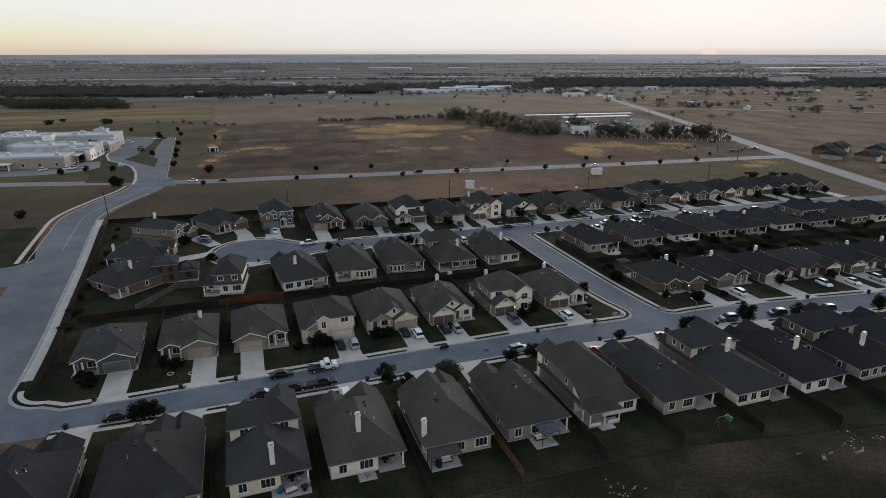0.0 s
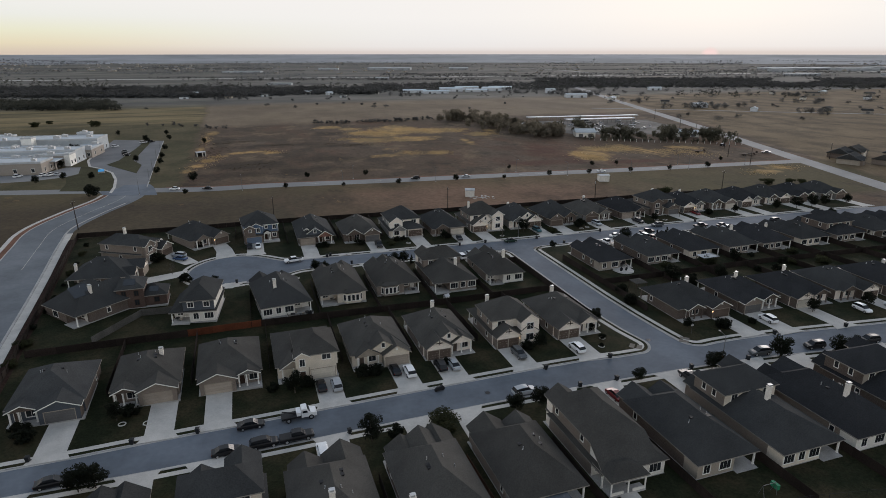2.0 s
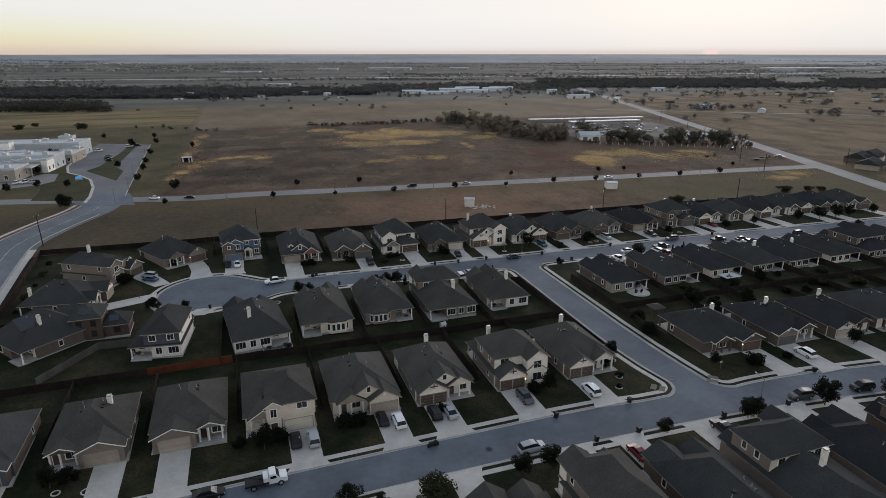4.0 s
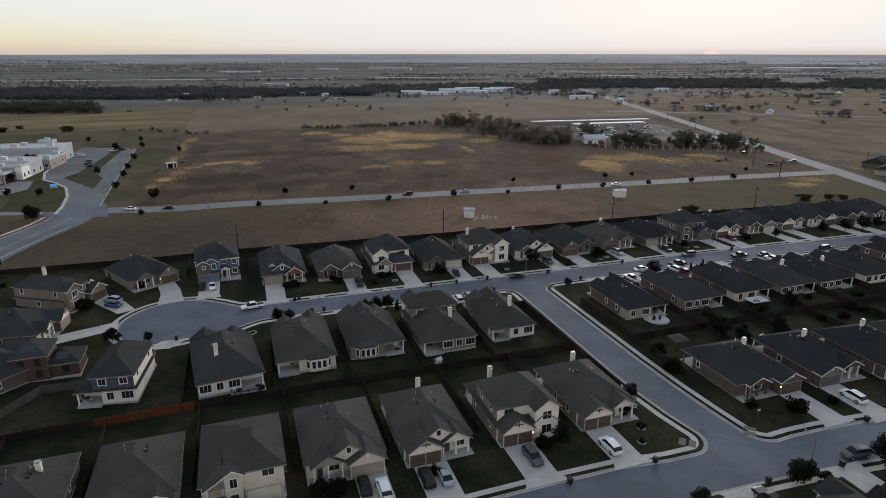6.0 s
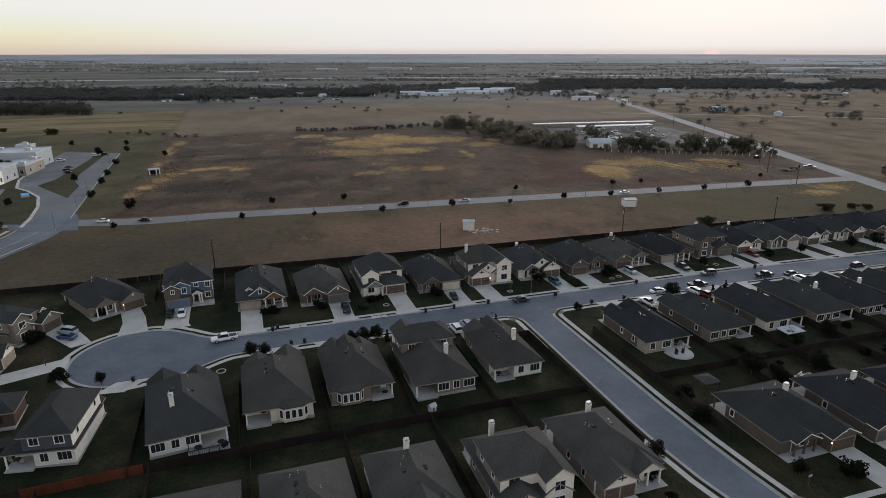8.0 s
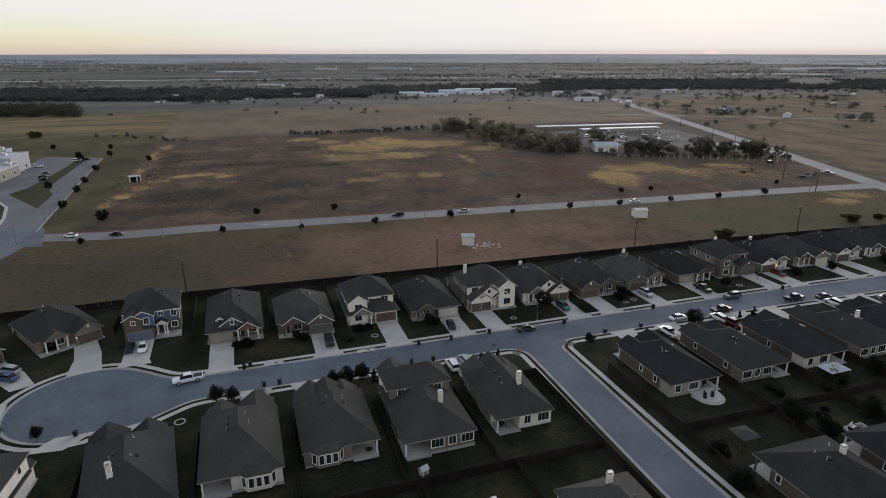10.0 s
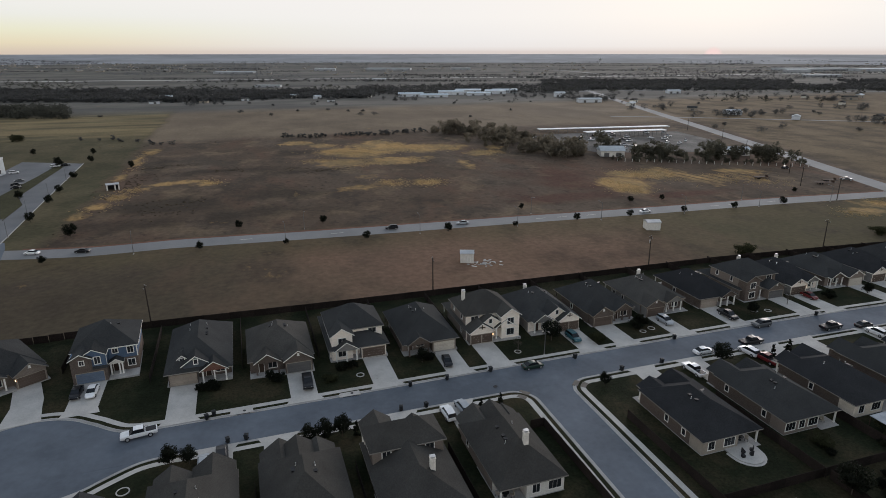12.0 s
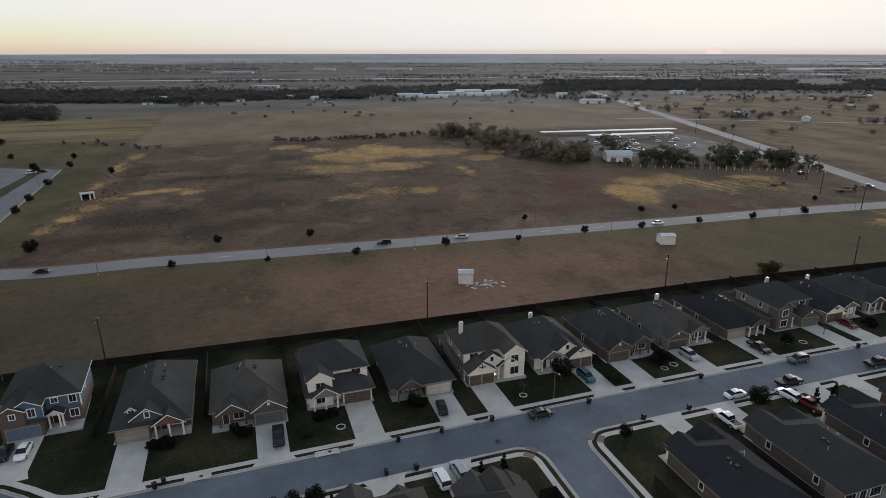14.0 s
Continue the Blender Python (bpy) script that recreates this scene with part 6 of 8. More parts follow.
# ---------------------------------------------------------------- trees and shrubs in the plots
for kind, x, y, s in (
        ("oak", 23.4, 102.8, 1.0), ("shrub", 27.5, 103.0, 1.2), ("bush", 35.8, 102.4, 1.25), ("oak", 50.5, 103.0, .8), ("oak", 55.4, 103.0, .85), ("oak", 78.6, 105.0, .6), ("oak", 95.8, 103.8, .8), ("shrub", 100.1, 102.0, 1.2),
        ("oak", 112.6, 102.4, 1.15), ("oak", 125.5, 99.4, 1.0), ("oak", 128.7, 98.2, 1.0), ("oak", 85.4, 131.8, .75), ("shrub", 82.2, 123.6, .7), ("shrub", 79.8, 120.2, .5), ("shrub", 112.6, 119.3, 1.6), ("oak", 24.5, 196.0 - 8, .75), ("oak", 27.4, 187.6, .65), ("oak", 46.4, 186.6, .75), ("oak", 49.0, 186.8, .8),
        ("cedar", 54.2, 186.2, .75), ("oak", 12.6, 122.5, .95), ("shrub", 15.2, 124.5, 1.3), ("oak", -18.9, 122.8, .8), ("shrub", -16.4, 123.6, 1.3), ("oak", -21.1, 104.4, .95), ("oak", -18.8, 104.6, .9), ("shrub", -32.9, 121.0, 1.5), ("oak", 97.6, 104.0, .8),
        ("oak", 41.3, 209.8, .5), ("shrub", 43.2, 209.4, 1.1), ("shrub", 28.3, 210.6, .9), ("shrub", 30.6, 210.4, 1.2), ("oak", 72.3, 207.4, .7), ("shrub", 74.0, 208.5, 1.1), ("oak", 103.2, 207.8, 1.0), ("bare", 93.6, 205.2, .8), ("shrub", 126.5, 207.2, 1.9), ("bush", 112.9, 204.2, .75),
        ("oak", 132.6, 187.0, .95), ("cedar", 144.4, 185.2, .8), ("cedar", 147.8, 184.4, 1.0), ("oak", 51.9, 187.2, .8), ("cedar", 77.2, 186.2, .7), ("cedar", 81.2, 186.6, .7), ("bush", 52.6, 206.2, .6), ("shrub", 55.4, 210.0, 1.1), ("shrub", 58.0, 210.2, .9),
        ("oak", -4.0, 186.4, .55), ("shrub", -12.2, 191.0, 1.6), ("bare", -16.4, 198.5, .8), ("bare", 171.5, 206.5, .8), ("shrub", 44.2, 124.0, .9), ("oak", 66.2, 123.8, .8), ("shrub", 63.6, 124.6, 1.3), ("shrub", 26.5, 124.6, 1.5), ("shrub", 29.0, 124.4, 1.3),
        ("shrub", 8.4, 124.6, 1.0), ("oak", 104.5, 121.5, .6), ("shrub", 121.4, 119.0, .9), ("shrub", -34.2, 123.2, 1.4), ("shrub", -10.2, 223.5, 1.4), ("shrub", -22.0, 212.0, 1.8), ("oak", 104.0, 187.2, .55), ("shrub", 82.2, 128.6, 1.2), ("oak", 158, 204.5, .7), ("shrub", 186, 206.5, 1.4), ("oak", 198, 205, .7),
        ("shrub", 100.6, 139, 1.7), ("shrub", 103, 146, 1.5), ("bush", 128, 159, .8), ("oak", 152, 157, .8), ("oak", 162, 148, .7), ("bush", 176, 157, .8), ("oak", 141, 119, .8), ("oak", 158, 117.5, .8), ("oak", 208, 112, .9), ("oak", 166, 94.5, 1.0), ("oak", 150, 97, 1.0),
        ("oak", 218, 203.4, .9), ("oak", 229, 203, 1.0), ("oak", 237, 202.6, 1.1), ("oak", 243, 201.8, 1.0), ("oak", 256, 201.7, .9), ("oak", 227, 185.5, .9)):
    tree(kind, x, y, s)

# thick dark shrubs in the back gardens east of the short street
grnd = random.Random(21)
for k in range(26):
    kind, x, y, s = grnd.choice(("shrub", "shrub", "oak", "bush")), grnd.uniform(103, 235), grnd.choice((grnd.uniform(144, 150), grnd.uniform(154.5, 160))), grnd.uniform(.5, 1.1)
    if not (106 < x < 120 and y > 152):
        tree(kind, x, y, s)
for k in range(10):
    tree(grnd.choice(("shrub", "bush")), -44 + k * -.35 + grnd.uniform(0, 1), 150 + k * 9.5, grnd.uniform(.5, .8))

# round edged planting rings on the lawns
for x, y, r in ((18.3, 183.7, .9), (58.8, 206.4, .75), (62.0 - .6, 204.6, .75), (-13.5, 120.2, .7), (-11.8 - 6, 121.2, .6), (82.2, 123.6, .65), (79.8, 120.2, .65), (85.0, 130, .6), (128.9, 205.8, .8), (132.2 - 6.2, 205.0, .7), (160.2, 206.0, .8), (163.6, 205.0, .8), (93.6, 205.2, .7)):
    gg = Geo()
    pts = [Vector((r * math.cos(a * math.pi / 9), r * math.sin(a * math.pi / 9))) for a in range(18)]
    strip(gg, pts, -.09, .09, -.05, .12, closed=True)
    ed = tagged(part("planting_ring", gg, CONCRETE, m=pose(x, y, .1)), "ring of pale edging stones round a planting bed", "garden edging", "planting rings")

# ---------------------------------------------------------------- bins, poles, lamps, sheds
for x, y in ((104, 198.6), (84.6, 199.3), (75, 199.0), (67.3, 199.0), (29.6, 199.8), (130.4, 199.4), (110.5, 190.9), (120.4, 190.9), (68.1, 190.9), (172.9, 199), (66.1, 106.6), (74.4, 106.4), (91.9, 105.4), (63, 115.0), (78.6, 115.0),
             (121.6, 112.4), (20.2, 106), (-4.8, 114.6), (-15.2, 114.6), (106.1, 104.6), (1.8, 185.4), (33.2, 191.4), (36.2, 191.4), (63.4, 191.3), (30.8, 200.6), (-30.6, 114.6), (-33.5, 106.4), (141, 109.9), (160, 107.2)):
    bin_(x, y, (x * 31) % 40 - 20)
for x, y, h, a, tr, ln in ((15.6, 246.4, 10.5, 80, False, -2.5), (87.0, 246.0, 9.5, 85, False, 0), (156.4, 243.9, 9.5, 80, True, 2), (224, 240.6, 9.5, 80, False, 1), (-54.4, 258.7, 11, 60, False, -2)):
    power_pole(x, y, h, a, tr, ln)
for x, y in ((-41, 314), (4.3, 308.2), (52, 303.5), (99.2, 299.6), (137, 297.2), (171.9, 294.6), (210, 292.8), (247.3, 291.3), (285, 289)):
    lamp_post(x, y, 7.0, 95, 2.0)
for x, y in ((150, 312), (250, 304), (60, 319), (-40, 345), (-41.6, 375), (-43, 412), (-44.6, 452)):
    lamp_post(x, y, 7.0, -85, 2.0)
lamp_post(99.0, 104.6, 7.0, 90, 1.6)
lamp_post(98.4, 202.0, 6.0, -90, 1.2)


def road_sign(x, y, turn, rgb, w=.6, h=.75):
    s = thing("road_sign", "small street sign on a thin metal post", "sign", pose(x, y, .1, 0, 0, turn), "street signs")
    part("post", Geo().tube((0, 0, -.2), (0, 0, 2.6), .035, n=6), METAL_POST, s)
    part("plate", Geo().box(-w / 2, w / 2, -.03, -.01, 1.9, 1.9 + h), mat("sign_face", rgb, .5), s)


road_sign(103.4, 119.0, 0, (.5, .48, .45), .7, .4)
road_sign(98.0, 103.6, 180, (.55, .18, .03))


def garden_shed(x, y, turn, label, w=3.4, d=3.0, h=2.6):
    s = thing("garden_shed", label, "shed", pose(x, y, 0.0, 0, 0, turn))
    part("wall", Geo().box(-w / 2, w / 2, -d / 2, d / 2, -.2, h), SIDING_WHITE, s)
    gg = Geo()
    ring = [(-d / 2 - .2, h - .05), (d / 2 + .2, h - .05), (d / 2 + .2, h + .12), (0, h + .75), (-d / 2 - .2, h + .12)]
    gg.loft([[(-w / 2 - .15, a, c) for a, c in ring], [(w / 2 + .15, a, c) for a, c in ring]])
    part("roof", gg, METAL_PALE, s)
    door(s, "f", .6, -d / 2, 0, .85, 1.95, SIDING_WHITE)


garden_shed(104.6, 265.8, -20, "white painted wooden shed standing in the field", 4.2, 3.6, 3.0)
garden_shed(183.0, 278.0, -15, "white painted shed at the field's edge", 5.2, 3.8, 2.9)
debris = mat("bleached_boards", (0.42, 0.41, 0.39), .9, rand=.3)
rd = random.Random(5)
for k in range(26):
    x, y = 108.5 + rd.gauss(0, 3.0), 262.3 + rd.gauss(0, 1.5)
    l, w_ = rd.uniform(.6, 2.0), rd.uniform(.15, .7)
    tagged(part("board", Geo().box(-l / 2, l / 2, -w_ / 2, w_ / 2, -.02, .06 + .05 * (k % 3)), debris, m=pose(x, y, .0, 0, 0, rd.uniform(0, 180))), "bleached loose board lying in the dirt", "board", "loose boards")

hut = thing("field_hut", "small open hut with white sides in the grass", "hut", pose(-18.3, 421.0, 0, 0, 0, 15))
part("roof", Geo().loft([[(x, -2.2, 2.6 + q), (x, 2.2, 2.6 + q), (x, 2.2, 2.75 + q), (x, 0, 3.2 + q), (x, -2.2, 2.75 + q)] for x, q in ((-2.9, 0), (2.9, 0))]), METAL_PALE, hut)
for s in (-2.5, .9, 2.5):
    part("side_panel", Geo().box(s - .3, s + .3, -2.0, -1.85, -.1, 2.7), SIDING_WHITE, hut)
for s in (-2.7, 2.7):
    part("end_wall", Geo().box(s - .08, s + .08, -1.8, 1.9, -.1, 2.7), METAL_DARK, hut)
part("back_panel", Geo().box(-2.6, 2.6, 1.75, 1.9, -.1, 2.7), METAL_DARK, hut)

# back-garden things
def canopy(x, y, w, d, h, turn, top, label, rise=.7):
    c = thing("patio_canopy", label, "canopy", pose(x, y, .1, 0, 0, turn))
    part("canopy_roof", Geo().loft([[(-w / 2, -d / 2, h), (w / 2, -d / 2, h), (w / 2, d / 2, h), (-w / 2, d / 2, h)], [(-w / 2, -d / 2, h + .1), (w / 2, -d / 2, h + .1), (w / 2, d / 2, h + .1), (-w / 2, d / 2, h + .1)], [(-.3, -.2, h + rise), (.3, -.2, h + rise), (.3, .2, h + rise), (-.3, .2, h + rise)]]), top, c)
    for a in (-1, 1):
        for b in (-1, 1):
            part("canopy_post", Geo().box(a * (w / 2 - .15) - .06, a * (w / 2 - .15) + .06, b * (d / 2 - .15) - .06, b * (d / 2 - .15) + .06, -.1, h), TIMBER, c)


CANOPY_BLUE = mat("pale_blue_sheet", (0.30, 0.33, 0.36), .7, stain=(.5, .15))
canopy(142.2, 158.2, 5.2, 3.6, 2.4, 0, CANOPY_BLUE, "pale blue-grey sheet canopy on dark posts", .16)
canopy(108.4, 146.6, 3.6, 3.6, 2.4, 0, ROOFS[1], "dark garden canopy on dark posts")
canopy(45.1, 77.0, 3.5, 2.9, 2.4, 0, SIDING_DARK, "dark fabric garden canopy beside the back wall")
canopy(26.5, 76.9, 5.2, 2.6, 2.5, 0, ROOFS[1], "dark brown patio canopy behind the house", .3)
terrace = [(113.8 + 2.6 * math.cos(math.pi * k / 12), 160.9 + 2.8 * math.sin(math.pi * k / 12)) for k in range(12, 25)]
tagged(part("round_terrace", Geo().prism([(116.4, 163.2), (111.2, 163.2)] + terrace, 0, .35).prism([(x + (x - 113.8) * .16, y + (y - 160.9) * .16) for x, y in terrace] + [(116.9, 162), (110.7, 162)], -.1, .2), CONCRETE), "rounded pale concrete terrace with a step", "terrace")
for k in range(4):
    tagged(part("patio_chair", Geo().box(-.25, .25, -.25, .25, 0, .45).box(-.25, .25, .2, .25, .45, .95), METAL_DARK, m=pose(112.5 + k * .85, 160.2 + (k % 2) * .9, .36, 0, 0, k * 80)), "dark metal patio chair on the terrace", "chair", "patio chairs")
slide = thing("swing_set", "green and grey childrens swing frame on the lawn", "playset", pose(76.5, 70.8, .1))
for s in (-1.2, 1.2):
    for q in (-.6, .6):
        part("frame_leg", Geo().tube((s, q, 0), (s, 0, 1.9), .04, n=6), METAL_POST, slide)
part("top_bar", Geo().tube((-1.2, 0, 1.9), (1.2, 0, 1.9), .04, n=6), METAL_POST, slide)
part("slide_chute", Geo().box(1.3, 1.8, -.4, .9, .7, 1.5), mat("green_plastic", (.03, .2, .1), .5), slide)

SHEETING = mat("torn_plastic_sheeting", (0.27, 0.27, 0.28), .7, stain=(1.5, .5))
rs = random.Random(12)
for x, y, r in ((85.9, 58.4, 1.3), (88.0, 58.9, .9), (92.7, 57.5, 1.2), (93.9, 57.9, .7), (82.6, 60.4, .8), (52.0, 62.2, .9), (53.6, 61.6, .6), (50.6, 62.9, .6)):
    g = Geo()
    rings = []
    for q, z in ((1, .0), (.8, .05), (.45, .03), (.2, .08)):
        rings.append([(r * q * rs.uniform(.5, 1.2) * math.cos(k * math.pi / 6), r * q * .32 * rs.uniform(.3, 1.2) * math.sin(k * math.pi / 6), z * rs.uniform(.5, 1.5)) for k in range(12)])
    tagged(part("plastic_sheet", g.loft(rings), SHEETING, m=pose(x, y, .02, 0, 0, rs.uniform(0, 60))), "crumpled torn pale plastic sheeting in the dirt", "sheeting", "torn sheeting")

# ---------------------------------------------------------------- young trees along the field road
for x, y, s in ((24.2, 304.6, .95), (79.4, 299.2, .95), (109.6, 298.4, 1.1), (162.2, 296.6, 1.0), (185.6, 295.4, .9), (210.7, 293.9, .9), (234.8, 292.0, 1.0), (260.6, 291.6, 1.1), (-20.4, 308, .9), (52, 301.6, .7), (136, 297.0, .7),
                (67.9, 325, 1.0), (36.9, 327.6, 1.0), (-18.7, 338, 1.6), (149.7, 320.4, .8), (200.4, 316, .9), (216, 315, .8), (285, 308, .8), (-62, 318, 1.5), (-86, 262, 1.3)):
    tree("oak", x, y, s * .68, z=0)
for x, y in ((-38.4, 366), (-39.4, 397), (-40.5, 420), (-41.8, 455), (-43.5, 508), (-18, 480), (-48, 540), (-84.2, 550)):
    tree("oak", x, y, .85, z=0)
for x, y, s in ((193.3, 243.2, 1.35), (257, 246.0, 1.3), (271, 244.5, .9), (275, 241.5, .9)):
    tree("bush", x, y, s, z=0)

for x, y, s in ((-163, 638, 1.9), (-157, 660, 1.3), (-114, 626, 2.0)):
    tree("bush", x, y, s, z=0)

# ---------------------------------------------------------------- clutter on the back patios
def patio_set(x, y, turn, kind):
    m = pose(x, y, .2, 0, 0, turn)
    key = ("patio", kind)
    if key in CACHE:
        return copy_thing(CACHE[key], m)
    if kind == "table":
        t = thing("patio_table", "round dark metal patio table", "table", m, "patio furniture")
        part("tabletop", Geo().tube((0, 0, .68), (0, 0, .72), .6, n=16), METAL_DARK, t)
        part("pedestal", Geo().tube((0, 0, 0), (0, 0, .68), .06, n=8), METAL_DARK, t)
        part("foot", Geo().tube((0, 0, 0), (0, 0, .05), .3, n=10), METAL_DARK, t)
    elif kind == "chair":
        t = thing("garden_chair", "dark metal garden chair with a tan cushion", "chair", m, "patio furniture")
        part("seat", Geo().box(-.28, .28, -.28, .28, .4, .5), SIDING_TAN, t)
        part("backrest", Geo().box(-.28, .28, .24, .3, .5, 1.0), SIDING_TAN, t)
        for a in (-.24, .24):
            for b in (-.24, .24):
                part("leg", Geo().box(a - .025, a + .025, b - .025, b + .025, 0, .4), METAL_DARK, t)
    else:
        t = thing("barbecue", "black lidded garden barbecue", "barbecue", m, "patio furniture")
        part("cabinet", Geo().box(-.55, .55, -.28, .28, 0, .8), METAL_DARK, t)
        part("lid", Geo().loft([[(-.4, -.26, .8), (-.4, .26, .8), (-.4, .2, 1.1), (-.4, -.2, 1.1)], [(.4, -.26, .8), (.4, .26, .8), (.4, .2, 1.1), (.4, -.2, 1.1)]]), METAL_DARK, t)
    CACHE[key] = t
    return t


for x, y in ((3.0, 80.6), (17.6, 80.2), (27.5, 80.2), (40.6, 80.2), (61.5, 80.8), (76.6, 79.8), (91.8, 79.6), (17.4, 163.8), (26.0, 164.8), (48.6, 164.6), (56.2, 164.6), (72.2, 164.4), (115.6, 164.2), (132.6, 164.2), (-12.0, 163.8)):
    patio_set(x, y, x * 20, "table")
    patio_set(x - 1.0, y + .4, 60 + x, "chair")
    patio_set(x + .9, y - .5, 200 + x, "chair")
    if int(x) % 2:
        patio_set(x + 1.3, y + 1.3, 0, "grill")

# a railed timber deck behind a white house
deck = thing("deck", "grey timber deck with a dark railing behind the house", "deck", pose(13.6, 159.3, 0, 0, 0, 4))
part("floor", Geo().box(0, 6.4, -3.4, .1, -.1, .32), CONCRETE_OLD, deck)
for k in range(5):
    part("post", Geo().box(k * 1.55, k * 1.55 + .1, -3.4, -3.3, .3, 1.35), TRIM if k in (0, 4) else METAL_DARK, deck)
part("rail", Geo().box(0, 6.4, -3.4, -3.32, 1.3, 1.38).box(6.3, 6.4, -3.4, .1, 1.3, 1.38).box(0, .1, -3.4, .1, 1.3, 1.38), METAL_DARK, deck)
for k in range(20):
    part("baluster", shared("balus", lambda: Geo().box(-.02, .02, -.02, .02, .3, 1.3).mesh("baluster", [METAL_DARK])), None, deck, m=pose(.3 + k * .3, -3.36, 0))
for x, y, kd in ((15.2, 157.6, "table"), (14.2, 157.2, "chair"), (16.3, 158.2, "chair"), (17.8, 157.4, "chair"), (18.8, 158.0, "table"), (19.4, 157.2, "grill")):
    patio_set(x, y, x * 30, kd)

# pale rubble in the rough grass
rr_ = random.Random(9)
STONE_PALE = mat("pale_rubble", (.36, .35, .34), .9, rand=.3)
for k in range(50):
    c = ((93.5, 60.2), (99.5, 59.2), (49.8, 62.0))[k % 3]
    x, y, q = c[0] + rr_.gauss(0, 2.2), c[1] + rr_.gauss(0, 1.0), rr_.uniform(.06, .2)
    tagged(part("stone", Geo().loft([[(math.cos(a) * q * f, math.sin(a) * q * f * .8, z * q) for a in (0, 1.1, 2.3, 3.2, 4.4, 5.3)] for z, f in ((-.2, .9), (.25, 1.0), (.55, .55))]), STONE_PALE, m=pose(x, y, .06, 0, 0, rr_.uniform(0, 360))), "pale broken stone lying in rough grass", "stone", "rubble")

# covers and drains in the street
LOT_RING = mat("patched_asphalt", (0.085, 0.1, 0.12), .85, grain=(4, .15), stain=(.5, .2))
for x, y in ((83.2, 193.6), (91.8, 119.5), (48.0, 110.6)):
    mh = thing("manhole_cover", "round dark iron manhole cover in the street", "manhole", pose(x, y, .03), "street ironwork")
    part("ring", Geo().loft([[(q * math.cos(a * math.pi / 10), q * math.sin(a * math.pi / 10), z) for a in range(20)] for z, q in ((-.1, .75), (.012, .75), (.012, .5))], caps=False), LOT_RING, mh)
    part("cover", Geo().tube((0, 0, -.08), (0, 0, .018), .48, n=20), METAL_DARK, mh)
for x, y in ((35.6, 200.3), (55.4, 199.9)):
    dr = thing("storm_drain", "pale concrete kerb drain with a dark slot", "drain", pose(x, y, 0), "street ironwork")
    part("box", Geo().loft([[(-2 + q, -.7 + q, z), (2 - q, -.7 + q, z), (2 - q, .7 - q, z), (-2 + q, .7 - q, z)] for z, q in ((-.2, 0), (.17, 0), (.19, .04))]), CONCRETE, dr)
    part("slot", Geo().box(-1.4, 1.4, -.715, -.69, .03, .12), METAL_DARK, dr)
    part("lid", Geo().tube((.5, .1, .18), (.5, .1, .2), .3, n=14), METAL_DARK, dr)

# loose things on the patios and lawns
def slab(x0, x1, y0, y1, label):
    tagged(part("patio_paving", Geo().loft([[(x0, y0, -.05), (x1, y0, -.05), (x1, y1, -.05), (x0, y1, -.05)], [(x0, y0, .16), (x1, y0, .16), (x1, y1, .16), (x0, y1, .16)], [(x0 + .04, y0 + .04, .18), (x1 - .04, y0 + .04, .18), (x1 - .04, y1 - .04, .18), (x0 + .04, y1 - .04, .18)]]), CONCRETE_OLD), label, "paving")


slab(-.2, 5.6, 76.9, 79.2, "weathered concrete patio behind the house")
slab(42.3, 46.4, 75.2, 78.5, "pale concrete patio under a dark canopy")
slab(12.8, 15.6, 76.8, 78.8, "small concrete porch slab behind the house")
slab(24.0, 29.2, 75.4, 78.2, "weathered concrete patio under a pergola")
slab(128.5, 133.6, 141.6, 145.2, "pale stone garden patio")


def storage_box(x, y, turn, rgb, label):
    b = thing("storage_box", label, "box", pose(x, y, .18, 0, 0, turn))
    m_ = mat("box_plastic", rgb, .6)
    part("body", Geo().loft([[(a * .6 * q, c * .3 * q, z) for a, c in ((-1, -1), (1, -1), (1, 1), (-1, 1))] for z, q in ((0, .94), (.55, 1))]), m_, b)
    part("lid", Geo().loft([[(a * .63 * q, c * .33 * q, z) for a, c in ((-1, -1), (1, -1), (1, 1), (-1, 1))] for z, q in ((.55, 1), (.62, 1), (.66, .9))]), m_, b)


def garden_sofa(x, y, turn):
    b = thing("garden_sofa", "pale cushioned garden sofa on a patio", "sofa", pose(x, y, .18, 0, 0, turn))
    part("base", Geo().box(-.9, .9, -.4, .4, .08, .32), METAL_DARK, b)
    for q in (-.43, .43):
        part("cushion", Geo().loft([[(q + a * .42 * k, c * .38 * k, z) for a, c in ((-1, -1), (1, -1), (1, 1), (-1, 1))] for z, k in ((.32, .96), (.4, 1), (.48, .93))]), SIDING_WHITE, b)
    part("backrest", Geo().box(-.9, .9, .3, .45, .32, .85), SIDING_WHITE, b)
    for q in (-.88, .88):
        part("armrest", Geo().box(q - .07, q + .07, -.4, .4, .3, .62), METAL_DARK, b)


storage_box(1.1, 78.6, 60, (.02, .11, .2), "blue plastic storage box on the patio")
storage_box(131.2, 143.6, 30, (.05, .05, .05), "dark plastic storage box on the patio")
garden_sofa(2.6, 78.2, 195)
garden_sofa(44.0, 77.6, 0)
garden_sofa(130.2, 144.2, 20)
garden_sofa(27.0, 77.2, 0)
for x, y, kd in ((4.6, 77.8, "table"), (5.2, 78.6, "chair"), (25.4, 76.4, "grill"), (25.2, 77.4, "chair"), (14.2, 77.8, "chair"), (45.6, 76.2, "chair"), (132.6, 142.4, "chair"), (129.4, 142.4, "table")):
    patio_set(x, y, x * 40, kd)
play = thing("playhouse", "small white childrens playhouse on the lawn", "playset", pose(55.6, 156.8, .1, 0, 0, 20))
part("wall", Geo().box(-.6, .6, -.5, .5, 0, 1.1), SIDING_WHITE, play)
